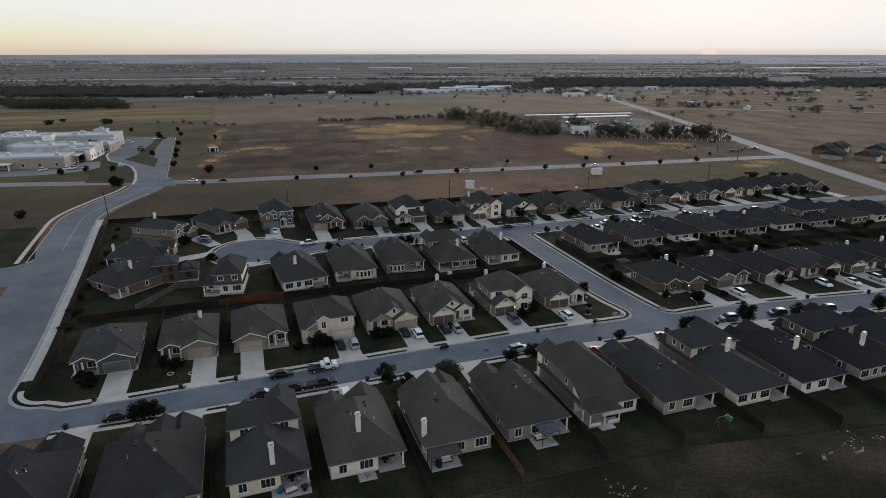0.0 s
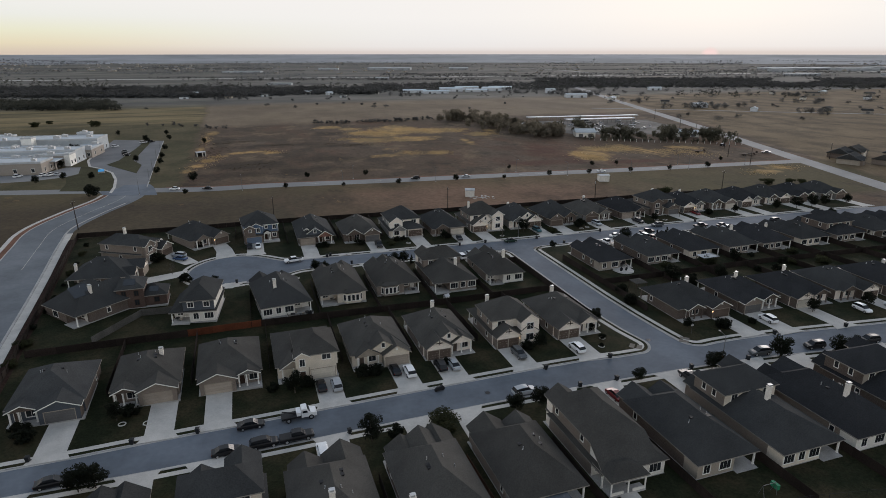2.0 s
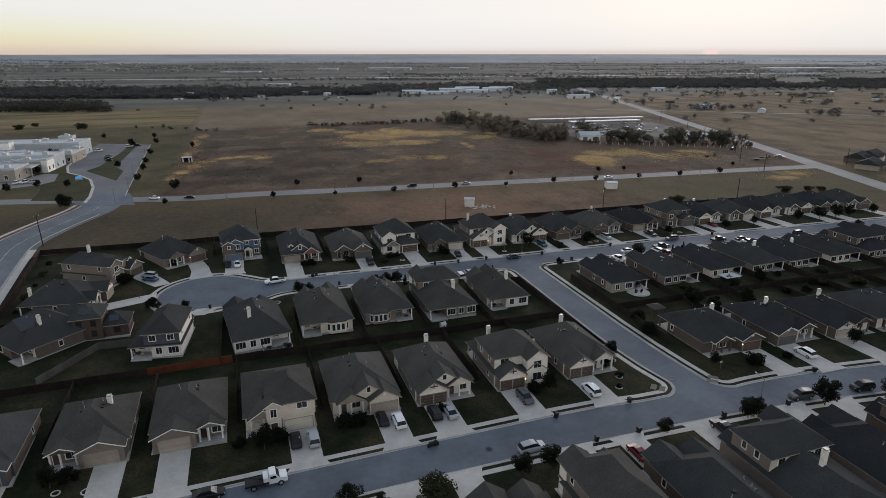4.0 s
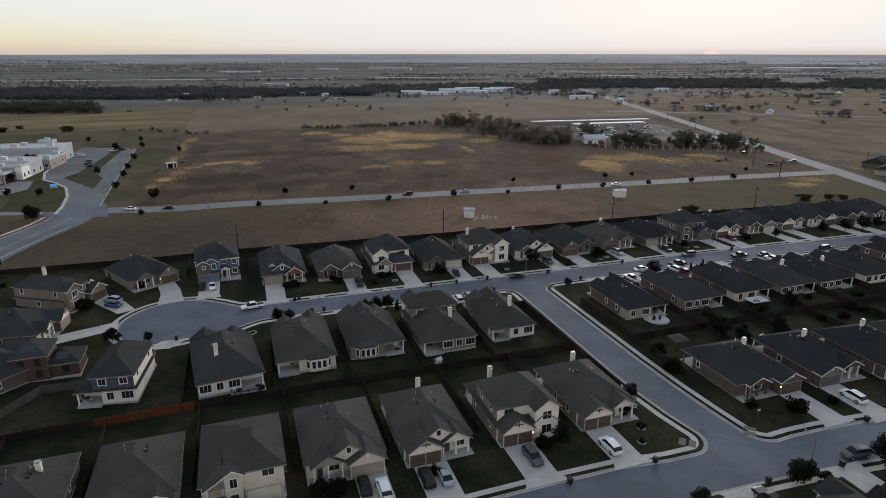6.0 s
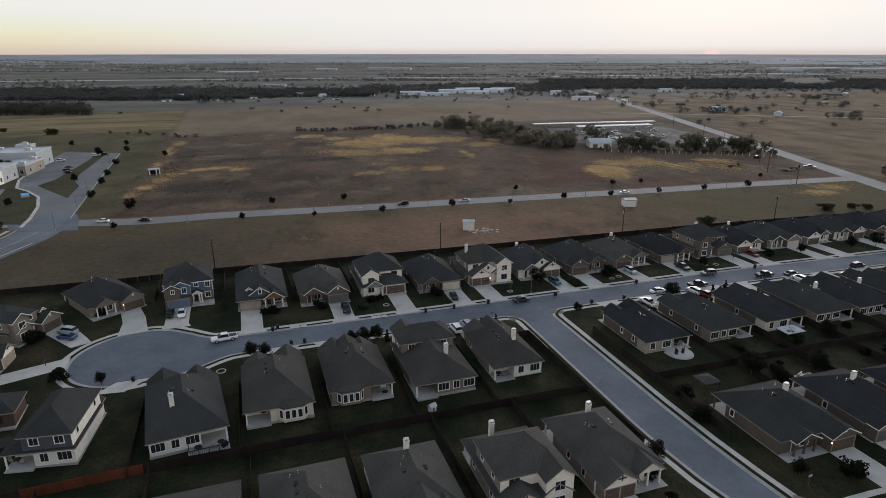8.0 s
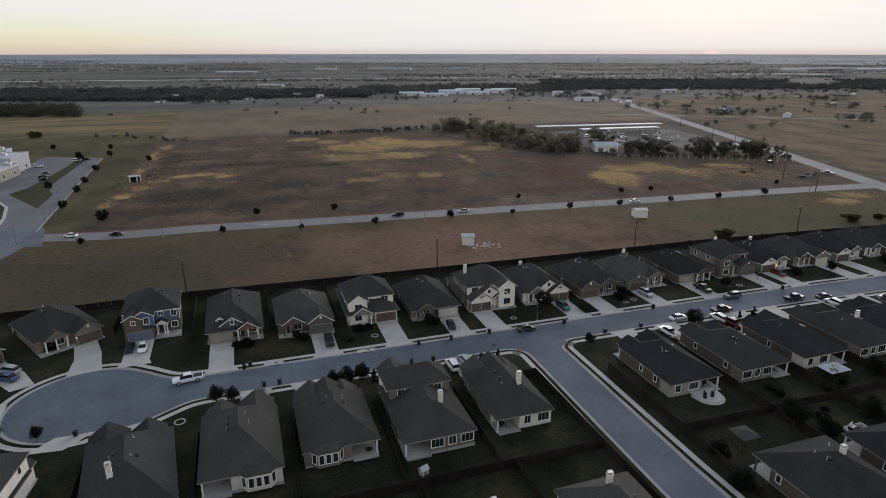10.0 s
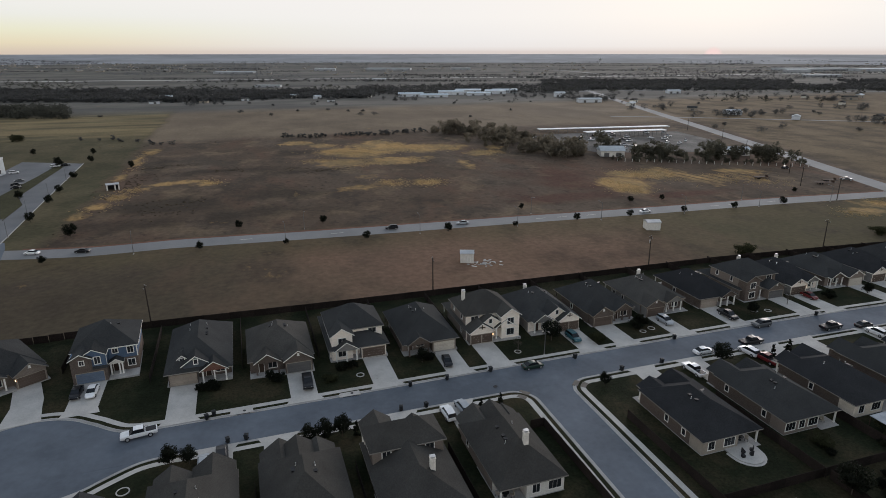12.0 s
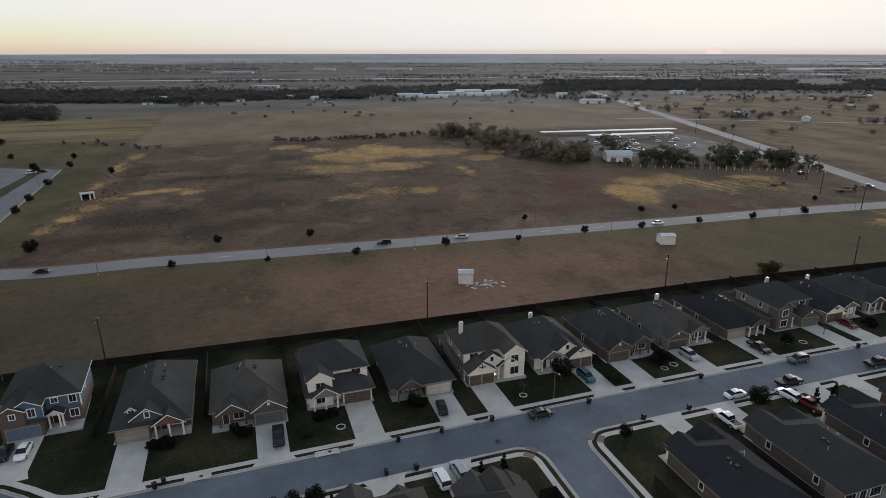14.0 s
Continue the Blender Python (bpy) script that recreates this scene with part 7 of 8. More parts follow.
part("roof", Geo().loft([[(-.75, -.65, 1.05), (-.75, .65, 1.05), (-.75, 0, 1.65)], [(.75, -.65, 1.05), (.75, .65, 1.05), (.75, 0, 1.65)]]), METAL_PALE, play)
part("door", Geo().box(-.2, .2, -.52, -.49, .05, .85), SIDING_GREY, play)

# ---------------------------------------------------------------- school on the far side of the field road
ROOF_PALE = mat("pale_roof_membrane", (0.47, 0.50, 0.52), .8, grain=(.6, .08), stain=(.08, .16))
SCHOOL_WALL = masonry("school_tan_brick", (0.36, .32, .28), (.34, .3, .26), (.4, .2))


PARAPET = mat("pale_grey_parapet", (0.46, 0.47, 0.475), .7, stain=(.3, .12))
SCHOOL_PANEL = mat("pale_blue_grey_panel", (0.40, 0.43, 0.45), .7, stain=(.3, .1))


def school_block(x0, x1, y0, y1, h, wall=None, windows=5, units=3):
    """A flat-roofed block in the school's own frame: x along the road, y away from it."""
    b = thing("school_block", "flat-roofed pale school block with a white parapet", "school", pose(-97, 385, 0, 0, 0, -7), "school blocks")
    wall = wall or SCHOOL_WALL
    part("wall", Geo().box(x0, x1, y0, y1, -.5, h), wall, b)
    part("roof", Geo().box(x0 + .3, x1 - .3, y0 + .3, y1 - .3, h - .2, h + .12), ROOF_PALE, b, "pale flat roof membrane")
    gg = strip(Geo(), [Vector(p) for p in ((x0, y0), (x1, y0), (x1, y1), (x0, y1))], -.15, .25, h - .5, h + .55, closed=True)
    part("parapet", gg, PARAPET, b, "pale grey parapet cap")
    for k in range(windows):
        window(b, "f", x0 + (x1 - x0) * (k + .5) / windows, y0, 1.2, 1.6, 2.0)
    for k in range(2):
        window(b, "r", y0 + (y1 - y0) * (k + .5) / 2, x1, 1.2, 1.6, 2.0)
    rr = random.Random(int(x0 * 3 + y1))
    for k in range(units):
        px, py, q = rr.uniform(x0 + 2, x1 - 2), rr.uniform(y0 + 2, y1 - 2), rr.uniform(.7, 1.6)
        part("roof_unit", Geo().box(px - 1.3 * q, px + 1.3 * q, py - 1.0 * q, py + 1.0 * q, h, h + 1.0 + .5 * q).box(px - 1.0 * q, px + .2, py - .8 * q, py + .5 * q, h + 1.0 + .5 * q, h + 1.3 + .5 * q), METAL_PALE, b, "grey rooftop air unit")
    return b


school_block(-78, 0, 0, 17, 6.4, units=5, windows=9)
school_block(-62, -9, 17.02, 34, 5.0, SCHOOL_PANEL, 0, 4)
school_block(-40, 6, 34.02, 50, 7.6, SCHOOL_PANEL, 6, 4)
school_block(3.02, 6, 24, 33.9, 6.9, TRIM, 0, 0)
school_block(-9, 3, 24, 34, 6.6, SCHOOL_WALL, 3, 1)
school_block(-50, -22, 50.02, 69, 6.2, SCHOOL_PANEL, 5, 5)
school_block(-21.9, -6, 54, 69, 5.2, SCHOOL_WALL, 4, 2)
school_block(-3, 8.5, 53, 77, 5.6, SCHOOL_WALL, 3, 2)
school_block(-64, 5, 77.02, 99, 8.6, SCHOOL_PANEL, 14, 6)
school_block(-37, -31, 70, 77, 11.0, TRIM, 0, 0)
school_block(-110, -64.1, 34.02, 104, 7.2, SCHOOL_PANEL, 6, 7)
school_block(-14, -6, 99.02, 106, 10.0, SCHOOL_PANEL, 2, 1)
school_block(-74, -58, 104, 116, 8.0, SCHOOL_PANEL, 2, 2)
porch = thing("entrance_canopy", "pale flat canopy over the school entrance", "canopy", pose(-97, 385, 0, 0, 0, -7))
part("canopy_roof", Geo().box(-8, 2.9, 12, 23.9, 4.6, 5.1), ROOF_PALE, porch)
for a in (-7.5, -2.5, 2.4):
    part("canopy_post", Geo().box(a - .3, a + .3, 12.3, 12.9, -.2, 4.6), SCHOOL_WALL, porch)
porch = thing("walkway_canopy", "white flat canopy on posts before the school", "canopy", pose(-97, 385, 0, 0, 0, -7))
part("canopy_roof", Geo().box(-46, -26, -6, -.3, 3.4, 3.8), TRIM, porch)
for a in (-45, -38.5, -32, -26.6):
    part("canopy_post", Geo().box(a - .25, a + .25, -5.8, -5.3, -.2, 3.4), TRIM, porch)

OLIVE = mat("olive_mown_grass", (0.058, 0.055, 0.032), 1.0, grain=(1.2, .2), stain=(.05, .25), spec=.05)
DRIVE_WEST = [(-84, 464), (-82.3, 425), (-77.4, 403), (-70.2, 393.5), (-62, 378), (-57, 357), (-54.5, 336), (-54, 322)]
lot = Geo()
lot.prism(DRIVE_WEST + [(-39.9, 326), (-41.2, 360), (-43.1, 400), (-47.4, 505), (-83, 522)], -.3, .018)
LOT = mat("grey_car_park_asphalt", (0.15, 0.153, 0.158), .85, grain=(3, .1), stain=(.06, .2), bump=(30, .01))
setting("car_park", lot, LOT, "pale asphalt car park and drive of the school", "car park")
lot2 = Geo().prism([(-160, 371), (-117, 365), (-97, 366), (-84, 372), (-79, 380), (-82, 402), (-90, 404), (-99, 384), (-160, 392)], -.3, .014)
setting("front_car_park", lot2, ASPHALT_OLD, "pale concrete car park before the school", "car park")
isl = Geo().prism([(-69.4, 406), (-49.4, 372), (-49.9, 399), (-56.5, 417), (-55.5, 500), (-60.5, 500), (-61.5, 470), (-65, 420)], -.2, .13)
setting("island", isl, OLIVE, "grass island in the car park", "lawn")
setting("kerb_6", strip(Geo(), [Vector(p) for p in DRIVE_WEST], -.9, .35, -.1, .14), CONCRETE, "pale kerb and path round the school drive", "kerb")
setting("kerb_7", strip(Geo(), [Vector(p) for p in ((-47.4, 505), (-43.1, 400), (-41.2, 360), (-39.9, 331))], 0, .4, -.1, .13), CONCRETE_OLD, "low pale kerb beside the school drive", "kerb")
setting("school_lawn", Geo().prism([(-79, 352), (-78, 334), (-55.5, 327), (-55.6, 336), (-58, 357), (-63, 378), (-71, 393.5), (-78.5, 403), (-82, 402), (-78, 380), (-83, 371)], -.2, .1), OLIVE, "olive lawn beside the school drive", "lawn")
for kind, col, x, y, a in (("sedan", BLACK, -63, 438, 20), ("suv", BLACK, -64.5, 444, 20), ("sedan", GREY, -66.5, 456, 20), ("suv", WHITE, -60, 497, 20), ("suv", BLACK, -55, 499, 20), ("suv", WHITE, -107, 379.5, 50), ("suv", WHITE, -95, 379, 60), ("pickup", WHITE, -91.5, 379, 60), ("sedan", SILVER, -88.6, 379.6, 60), ("suv", BLACK, -100.5, 404, 0), ("suv", BLACK, -95, 403, 0), ("suv", WHITE, -76, 482, 20)):
    car(kind, col, x, y, a)
for x, y, s in ((-92, 440, 1.8), (-59.7, 312, 1.4), (-92.1, 404, .9), (-54, 410, .9), (-58, 497, 1.2), (-69, 361, .8), (-82.8, 365, .8), (-93.3, 357, .9)):
    tree("oak", x, y, s, z=0)
sg = thing("school_sign", "bright blue illuminated sign beside the drive", "sign", pose(-67.5, 378.5, 0, 0, 0, 20))
SIGN_BLUE = bpy.data.materials.new("lit_blue_sign")
SIGN_BLUE.use_nodes = True
bs_ = SIGN_BLUE.node_tree.nodes["Principled BSDF"].inputs
bs_["Base Color"].default_value = (.05, .3, .6, 1)
bs_["Emission Color"].default_value = (.12, .5, 1, 1)
bs_["Emission Strength"].default_value = .3
part("sign_face", Geo().box(-1.5, 1.5, -.2, .2, .9, 2.1), SIGN_BLUE, sg)
part("sign_base", Geo().box(-1.7, 1.7, -.3, .3, -.2, .9), SCHOOL_WALL, sg)

# pavements and verge of the collector road
d_w = offset_line(LINE_D, 8.2)
west = [p for p in d_w if 204 < p.y < 318]
setting("kerb_4", strip(Geo(), west, 0, .3, -.1, .15), CONCRETE_OLD, "pale kerb along the collector road", "kerb")
setting("pavement_5", strip(Geo(), west, 2.2, 3.6, -.1, .12), CONCRETE, "pale pavement beside the collector road", "pavement")
setting("red_verge", strip(Geo(), west, .32, 2.18, -.1, .1), SOIL_RED, "strip of reddish gravel between kerb and pavement", "verge")
setting("red_verge", strip(Geo(), [p for p in LINE_E if p.x > -35], 5.0, 6.6, -.1, .03), SOIL_RED, "strip of bare reddish soil along the road", "verge")
mid = strip(Geo(), [p for p in LINE_D if 215 < p.y < 322], -.06, .06, .0, .034)
setting("lane_line", mid, PAINT_LINE, "faded line down the middle of the collector road", "road marking")
setting("stop_line", Geo().box(-50.5, -44, 328.6, 329.1, 0, .05), PAINT_LINE, "white stop line at the junction", "road marking")

# a side street west of the collector road, with its kerb and a house on the corner
setting("road_k", Geo().prism([(-64, 184.5), (-60, 202), (-160, 214), (-160, 200)], -.3, .018), ASPHALT, "grey side street joining the collector road", "road")
corner = arc(-73.5, 208.5, 6.5, 0, -80, 8)
setting("kerb_5", strip(Geo(), list(reversed(corner)), -.3, 0, -.1, .15), CONCRETE_OLD, "rounded pale kerb at the side street", "kerb")
setting("corner_lawn", Geo().prism([(-66.8, 209), (-72, 203), (-160, 214), (-160, 250), (-78, 250), (-73, 240), (-70, 222)], -.2, .1), LAWN, "dark lawn on the street corner", "lawn")
simple_building("corner_house", "brown brick house with a dark roof on the corner", -91, 226, 13, 16, 3.2, 5, BRICK_TAN, ROOFS[0], 3.4, doors=1)
for x0 in (40, 70, 150, 160, 172, 232, 240, 262):
    pt = min(LINE_E, key=lambda p: abs(p.x - x0))
    setting("road_mark", Geo().box(pt.x - 2.2, pt.x + 2.2, pt.y - .16, pt.y + .16, 0, .046), PAINT_LINE, "faded pale dash on the road", "road marking")

# ---------------------------------------------------------------- the plain beyond
HEAD = radians(18.7)
RIGHT, AHEAD = Vector((math.cos(HEAD), -math.sin(HEAD))), Vector((math.sin(HEAD), math.cos(HEAD)))


def plain(r, f):
    """A place on the plain, r metres to the right and f metres ahead along the camera's heading from its last eye
    point.
    """
    return Vector((46, 114)) + RIGHT * r + AHEAD * f


def ground_z(p):
    d = (Vector((p[0], p[1])) - Vector((60, 100))).length
    return 0.0 if d <= 2600 else 46.0 * ((d - 2600) / 2300) ** 1.35


frnd = random.Random(11)


def wood(name, label, spots, leaf, n=14, size=1.5, hubs=0):
    """Many far trees as one stuff object; spots: x, y, height, spread."""
    gg = Geo()
    for x, y, h, r in spots:
        z = ground_z((x, y))
        leaf_cloud(gg, frnd, x, y, z + h * .5, r, r, h * .42, n, size * (.5 + h / 14), hubs or (7 if n > 40 else 4), .1)
        for q in range(2):
            k0 = len(gg.v)
            a = frnd.uniform(0, 3.1)
            dx, dy = .22 * math.cos(a), .22 * math.sin(a)
            gg.v += [(x - dx, y - dy, z - .3), (x + dx, y + dy, z - .3), (x + dx * .4, y + dy * .4, z + h * .6), (x - dx * .4, y - dy * .4, z + h * .6)]
            gg.f.append((k0, k0 + 1, k0 + 2, k0 + 3))
            gg.s.append(0)
    return tagged(part(name, raw_mesh(gg, name, [leaf]), None), label, "trees", kind="stuff")


def scatter(n, f0, f1, s0, s1, h0, h1, patch=0.0, scale=.004):
    out = []
    while len(out) < n:
        f = frnd.uniform(f0, f1)
        p = plain(f * frnd.uniform(s0, s1), f)
        if patch and noise.noise((p.x * scale, p.y * scale, 3.0)) < patch:
            continue
        h = frnd.uniform(h0, h1)
        out.append((p.x, p.y, h, h * frnd.uniform(.6, 1.0)))
    return out


def along(pts, gap, h0, h1, wander):
    out = []
    for a, b in zip(pts, pts[1:]):
        a, b = Vector(a), Vector(b)
        for k in range(int((b - a).length / gap)):
            p = a + (b - a) * frnd.random()
            h = frnd.uniform(h0, h1)
            out.append((p.x + frnd.gauss(0, wander), p.y + frnd.gauss(0, wander), h, h * frnd.uniform(.45, .75)))
    return out


LEAF_WOOD = mat("bare_woodland", (0.084, 0.084, 0.082), 0.95, grain=(.6, .3), stain=(.02, .35), spec=.1)
LEAF_BARE = mat("brown_bare_crowns", (0.19, 0.165, 0.125), 0.95, grain=(.6, .3), stain=(.05, .35), spec=.1)
# farthest trees paled and blued: distance haze painted into the leaf colour
LEAF_FAR = mat("hazed_far_trees", (0.165, 0.17, 0.175), 0.95, grain=(.3, .2), stain=(.01, .3), spec=.1)
# thin leaves and twigs let some light through
def leafy(m, share=.45):
    n, l = m.node_tree.nodes, m.node_tree.links
    b, out = n["Principled BSDF"], n["Material Output"]
    t, mx = n.new("ShaderNodeBsdfTranslucent"), n.new("ShaderNodeMixShader")
    l.new(b.inputs["Base Color"].links[0].from_socket, t.inputs["Color"])
    mx.inputs["Fac"].default_value = share
    l.new(b.outputs[0], mx.inputs[1])
    l.new(t.outputs[0], mx.inputs[2])
    l.new(mx.outputs[0], out.inputs["Surface"])


LEAF_COPSE = mat("olive_grey_crowns", (0.10, 0.095, 0.07), 0.95, grain=(.6, .3), stain=(.05, .35), spec=.1)
LEAF_WOOD_DARK = mat("dark_cedar_woodland", (0.055, 0.056, 0.046), 0.95, grain=(.6, .3), stain=(.02, .3), spec=.1)
for m_ in (LEAF_WOOD, LEAF_BARE, LEAF_FAR, LEAF_COPSE, LEAF_WOOD_DARK, LEAF_DARK, LEAF_OLIVE, LEAF_BROWN):
    leafy(m_)
wood("woodland", "dense dark cedar wood at the field's edge", scatter(420, 585, 680, -.86, -.63, 5, 10), LEAF_WOOD_DARK, 44, .85)
wood("woodland", "broad band of grey leafless winter woodland", scatter(2700, 785, 1010, -.82, -.12, 4, 8, -.2), LEAF_WOOD, 34, 1.45)
wood("woodland", "broad band of grey leafless winter woodland", scatter(800, 900, 1200, -.14, .22, 4, 8.5, -.1), LEAF_WOOD, 34, .95)
wood("woodland", "broad band of grey leafless winter woodland", scatter(2900, 1050, 1420, .16, .85, 4, 7.5, -.3), LEAF_WOOD, 28, 1.6)
wood("woodland", "dark evergreens among the bare woodland", scatter(700, 790, 1400, -.8, .85, 4, 8, -.05), LEAF_WOOD_DARK, 34, .9)
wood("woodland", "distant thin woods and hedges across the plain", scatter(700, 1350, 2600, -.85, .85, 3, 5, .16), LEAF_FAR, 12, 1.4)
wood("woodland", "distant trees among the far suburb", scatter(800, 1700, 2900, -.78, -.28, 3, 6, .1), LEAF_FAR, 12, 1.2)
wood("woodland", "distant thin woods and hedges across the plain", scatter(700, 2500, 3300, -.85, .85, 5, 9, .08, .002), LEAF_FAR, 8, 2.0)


belts = []
for k in range(56):
    f = 1330 + 33 * k
    a = plain(f * frnd.uniform(-.8, .7), f)
    b = a + RIGHT * frnd.uniform(160, 620) + AHEAD * frnd.uniform(-60, 60)
    belts += along([a, b], 4.5, 3, 5.5, 4)
wood("tree_belts", "grey belts of trees between the far fields", belts, LEAF_WOOD, 12, 1.3)


def clumps(rows, h0, h1):
    """Trees in loose groups; rows: centre x, y, spread, how many."""
    out = []
    for x, y, sp, n in rows:
        for k in range(n):
            h = frnd.uniform(h0, h1)
            out.append((x + frnd.gauss(0, sp * .6), y + frnd.gauss(0, sp * .6), h, h * frnd.uniform(.36, .5)))
    return out


wood("copse", "copse of dark evergreen trees round the yard", clumps(((277, 414, 5, 6), (287, 410, 6, 7), (296, 404, 4, 3), (287, 473, 3, 3), (308, 396, 4, 3), (318, 394, 5, 6), (327, 390, 4, 4), (338, 384, 5, 6), (344, 378, 4, 5), (349, 366, 1.5, 1), (258, 455, 4, 2), (335, 420, 4, 3), (276, 452, 5, 4)), 7, 11.5), LEAF_COPSE, 380, .46)
wood("copse", "low scrub and saplings along the yard boundary", clumps(tuple((258 + 9.5 * k, 411 - 4.6 * k, 3, 4) for k in range(11)), 2, 4.5), LEAF_COPSE, 200, .4)
wood("copse", "copse of grey-brown leafless trees round the yard", clumps(((197, 568, 8, 6), (208, 564, 8, 8), (222, 552, 10, 9), (238, 540, 8, 6), (212, 520, 8, 6), (219, 490, 11, 12), (241, 507, 7, 6), (222, 458, 9, 10), (232, 440, 9, 12), (242, 434, 7, 10), (238, 468, 12, 12), (228, 512, 9, 8), (250, 446, 5, 6)), 6, 12), LEAF_BARE, 400, .44)
wood("copse", "low bare scrub at the copse's edge", clumps(tuple((196 + 5 * k, 575 - 11 * k, 5, 4) for k in range(11)), 2, 4.5), LEAF_BARE, 200, .4)
# tufts of tall dry grass and low scrub on the middle field
def tufts(name, label, material, spots, n, w, h):
    gg = Geo()
    while len(gg.f) < n * 2:
        x0, y0, rx, ry = frnd.choice(spots)
        x, y = x0 + frnd.gauss(0, rx * .55), y0 + frnd.gauss(0, ry * .55)
        if noise.noise((x * .05, y * .025, 7.0)) < -.05:
            continue
        for q in range(2):
            a, ww, hh = frnd.uniform(0, 3.1), frnd.uniform(.5, 1.2) * w, frnd.uniform(.4, 1.1) * h
            dx, dy, k0 = ww * math.cos(a), ww * math.sin(a), len(gg.v)
            gg.v += [(x - dx * .6, y - dy * .6, -.1), (x + dx * .6, y + dy * .6, -.1), (x + dx, y + dy, hh * .7), (x + dx * .1, y + dy * .1, hh), (x - dx, y - dy, hh * .75)]
            gg.f.append((k0, k0 + 1, k0 + 2, k0 + 3, k0 + 4))
            gg.s.append(0)
    return tagged(part(name, raw_mesh(gg, name, [material]), None), label, "grass", kind="stuff")


tufts("dry_grass", "tufts of tall golden dry grass", mat("golden_dry_grass", (0.50, 0.36, 0.19), 1.0, grain=(.5, .2), stain=(.05, .25), spec=.05), [d[:4] for d in DRY if d[4] > .75], 4000, .45, .16)
tufts("field_scrub", "low dark weeds and scrub on the dry field", mat("dark_dry_weeds", (0.1, 0.08, 0.058), 1.0, grain=(.5, .2), stain=(.05, .25), spec=.05), [(5, 476, 16, 6), (36, 452, 22, 6), (60, 446, 18, 6), (84, 436, 14, 8), (-10, 440, 8, 24), (8, 372, 24, 16), (48, 384, 24, 14), (40, 570, 90, 10), (150, 578, 90, 8), (-22, 470, 5, 80)], 600, .55, .25)
wood("hedgerow", "low scrubby hedgerow across the dry field", along([(69, 579), (135, 574), (208, 586), (240, 575)], 2.2, 1.8, 4, 3) + along([(-60, 620), (0, 560)], 7, 2, 3.5, 4), LEAF_WOOD, 130, .5)
wood("scattered_trees", "scattered small field trees", scatter(26, 480, 880, .38, .85, 3, 6) + scatter(34, 600, 900, -.7, .15, 2, 4.5) + scatter(40, 800, 1080, .2, .75, 4, 7), LEAF_WOOD, 300, .42, 22)
wood("scattered_trees", "scattered trees round the farmsteads", [(plain(r + frnd.gauss(0, 16), f + frnd.gauss(0, 12)).x, plain(r + frnd.gauss(0, 16), f + frnd.gauss(0, 12)).y, frnd.uniform(4, 8), frnd.uniform(2.5, 4.5)) for r, f in ((330, 640), (250, 700), (290, 610), (210, 820), (-330, 800), (-300, 760), (400, 560), (480, 700), (-60, 830), (120, 880), (520, 820), (170, 860), (190, 880), (215, 840)) for q in range(9)], LEAF_WOOD, 260, .42, 18)

# roads on the plain
setting("road_g", strip(Geo(), smooth_line([(-1900, 1800), (-600, 1720), (290, 1640), (1033, 1556), (1874, 1560), (3000, 1540)], 60), -13, 13, -.3, .05), CONCRETE, "pale highway crossing the plain", "road")
setting("road_h", strip(Geo(), smooth_line([(540, 1010), (774, 985), (990, 872), (1400, 740)], 30), -3, 3, -.3, .045), ASPHALT_OLD, "pale lane between the fields", "road")
setting("road_i", strip(Geo(), smooth_line([(1040, 1570), (1090, 1760), (1150, 2050), (1130, 2500)], 40), -7, 7, -.3, .045), ASPHALT_OLD, "pale road running away over the plain", "road")
setting("road_j", strip(Geo(), smooth_line([(404, 640), (480, 600), (640, 500), (760, 420)], 20), -2.5, 2.5, -.3, .045), ASPHALT_OLD, "pale farm lane off the highway", "road")

# metal sheds, farms and houses on the plain
WHITE_METAL = mat("white_metal_cladding", (0.62, 0.64, 0.66), .6, stain=(.2, .1))
DULL_METAL = mat("dull_grey_cladding", (0.38, 0.39, 0.40), .7, stain=(.05, .2))
ROOF_BLUE = mat("pale_blue_metal_roof", (0.46, 0.53, 0.58), .5, .3, stain=(.2, .1))
for r, f, w, d, h in ((-50, 905, 46, 22, 6), (-15, 890, 50, 18, 5), (10, 945, 48, 24, 7), (52, 930, 44, 20, 5), (38, 985, 50, 24, 7), (80, 965, 40, 22, 7), (98, 1000, 50, 22, 6), (170, 900, 18, 14, 8), (190, 795, 38, 16, 6), (365, 975, 26, 14, 6), (305, 635, 20, 14, 5)):
    p = plain(r, f)
    simple_building("metal_shed", "long white metal shed with a pale roof", p.x, p.y, w * .8, d * .75, h * .7, -14, WHITE_METAL, ROOF_BLUE if f > 880 and r < 120 else ROOF_PALE, 1.6)
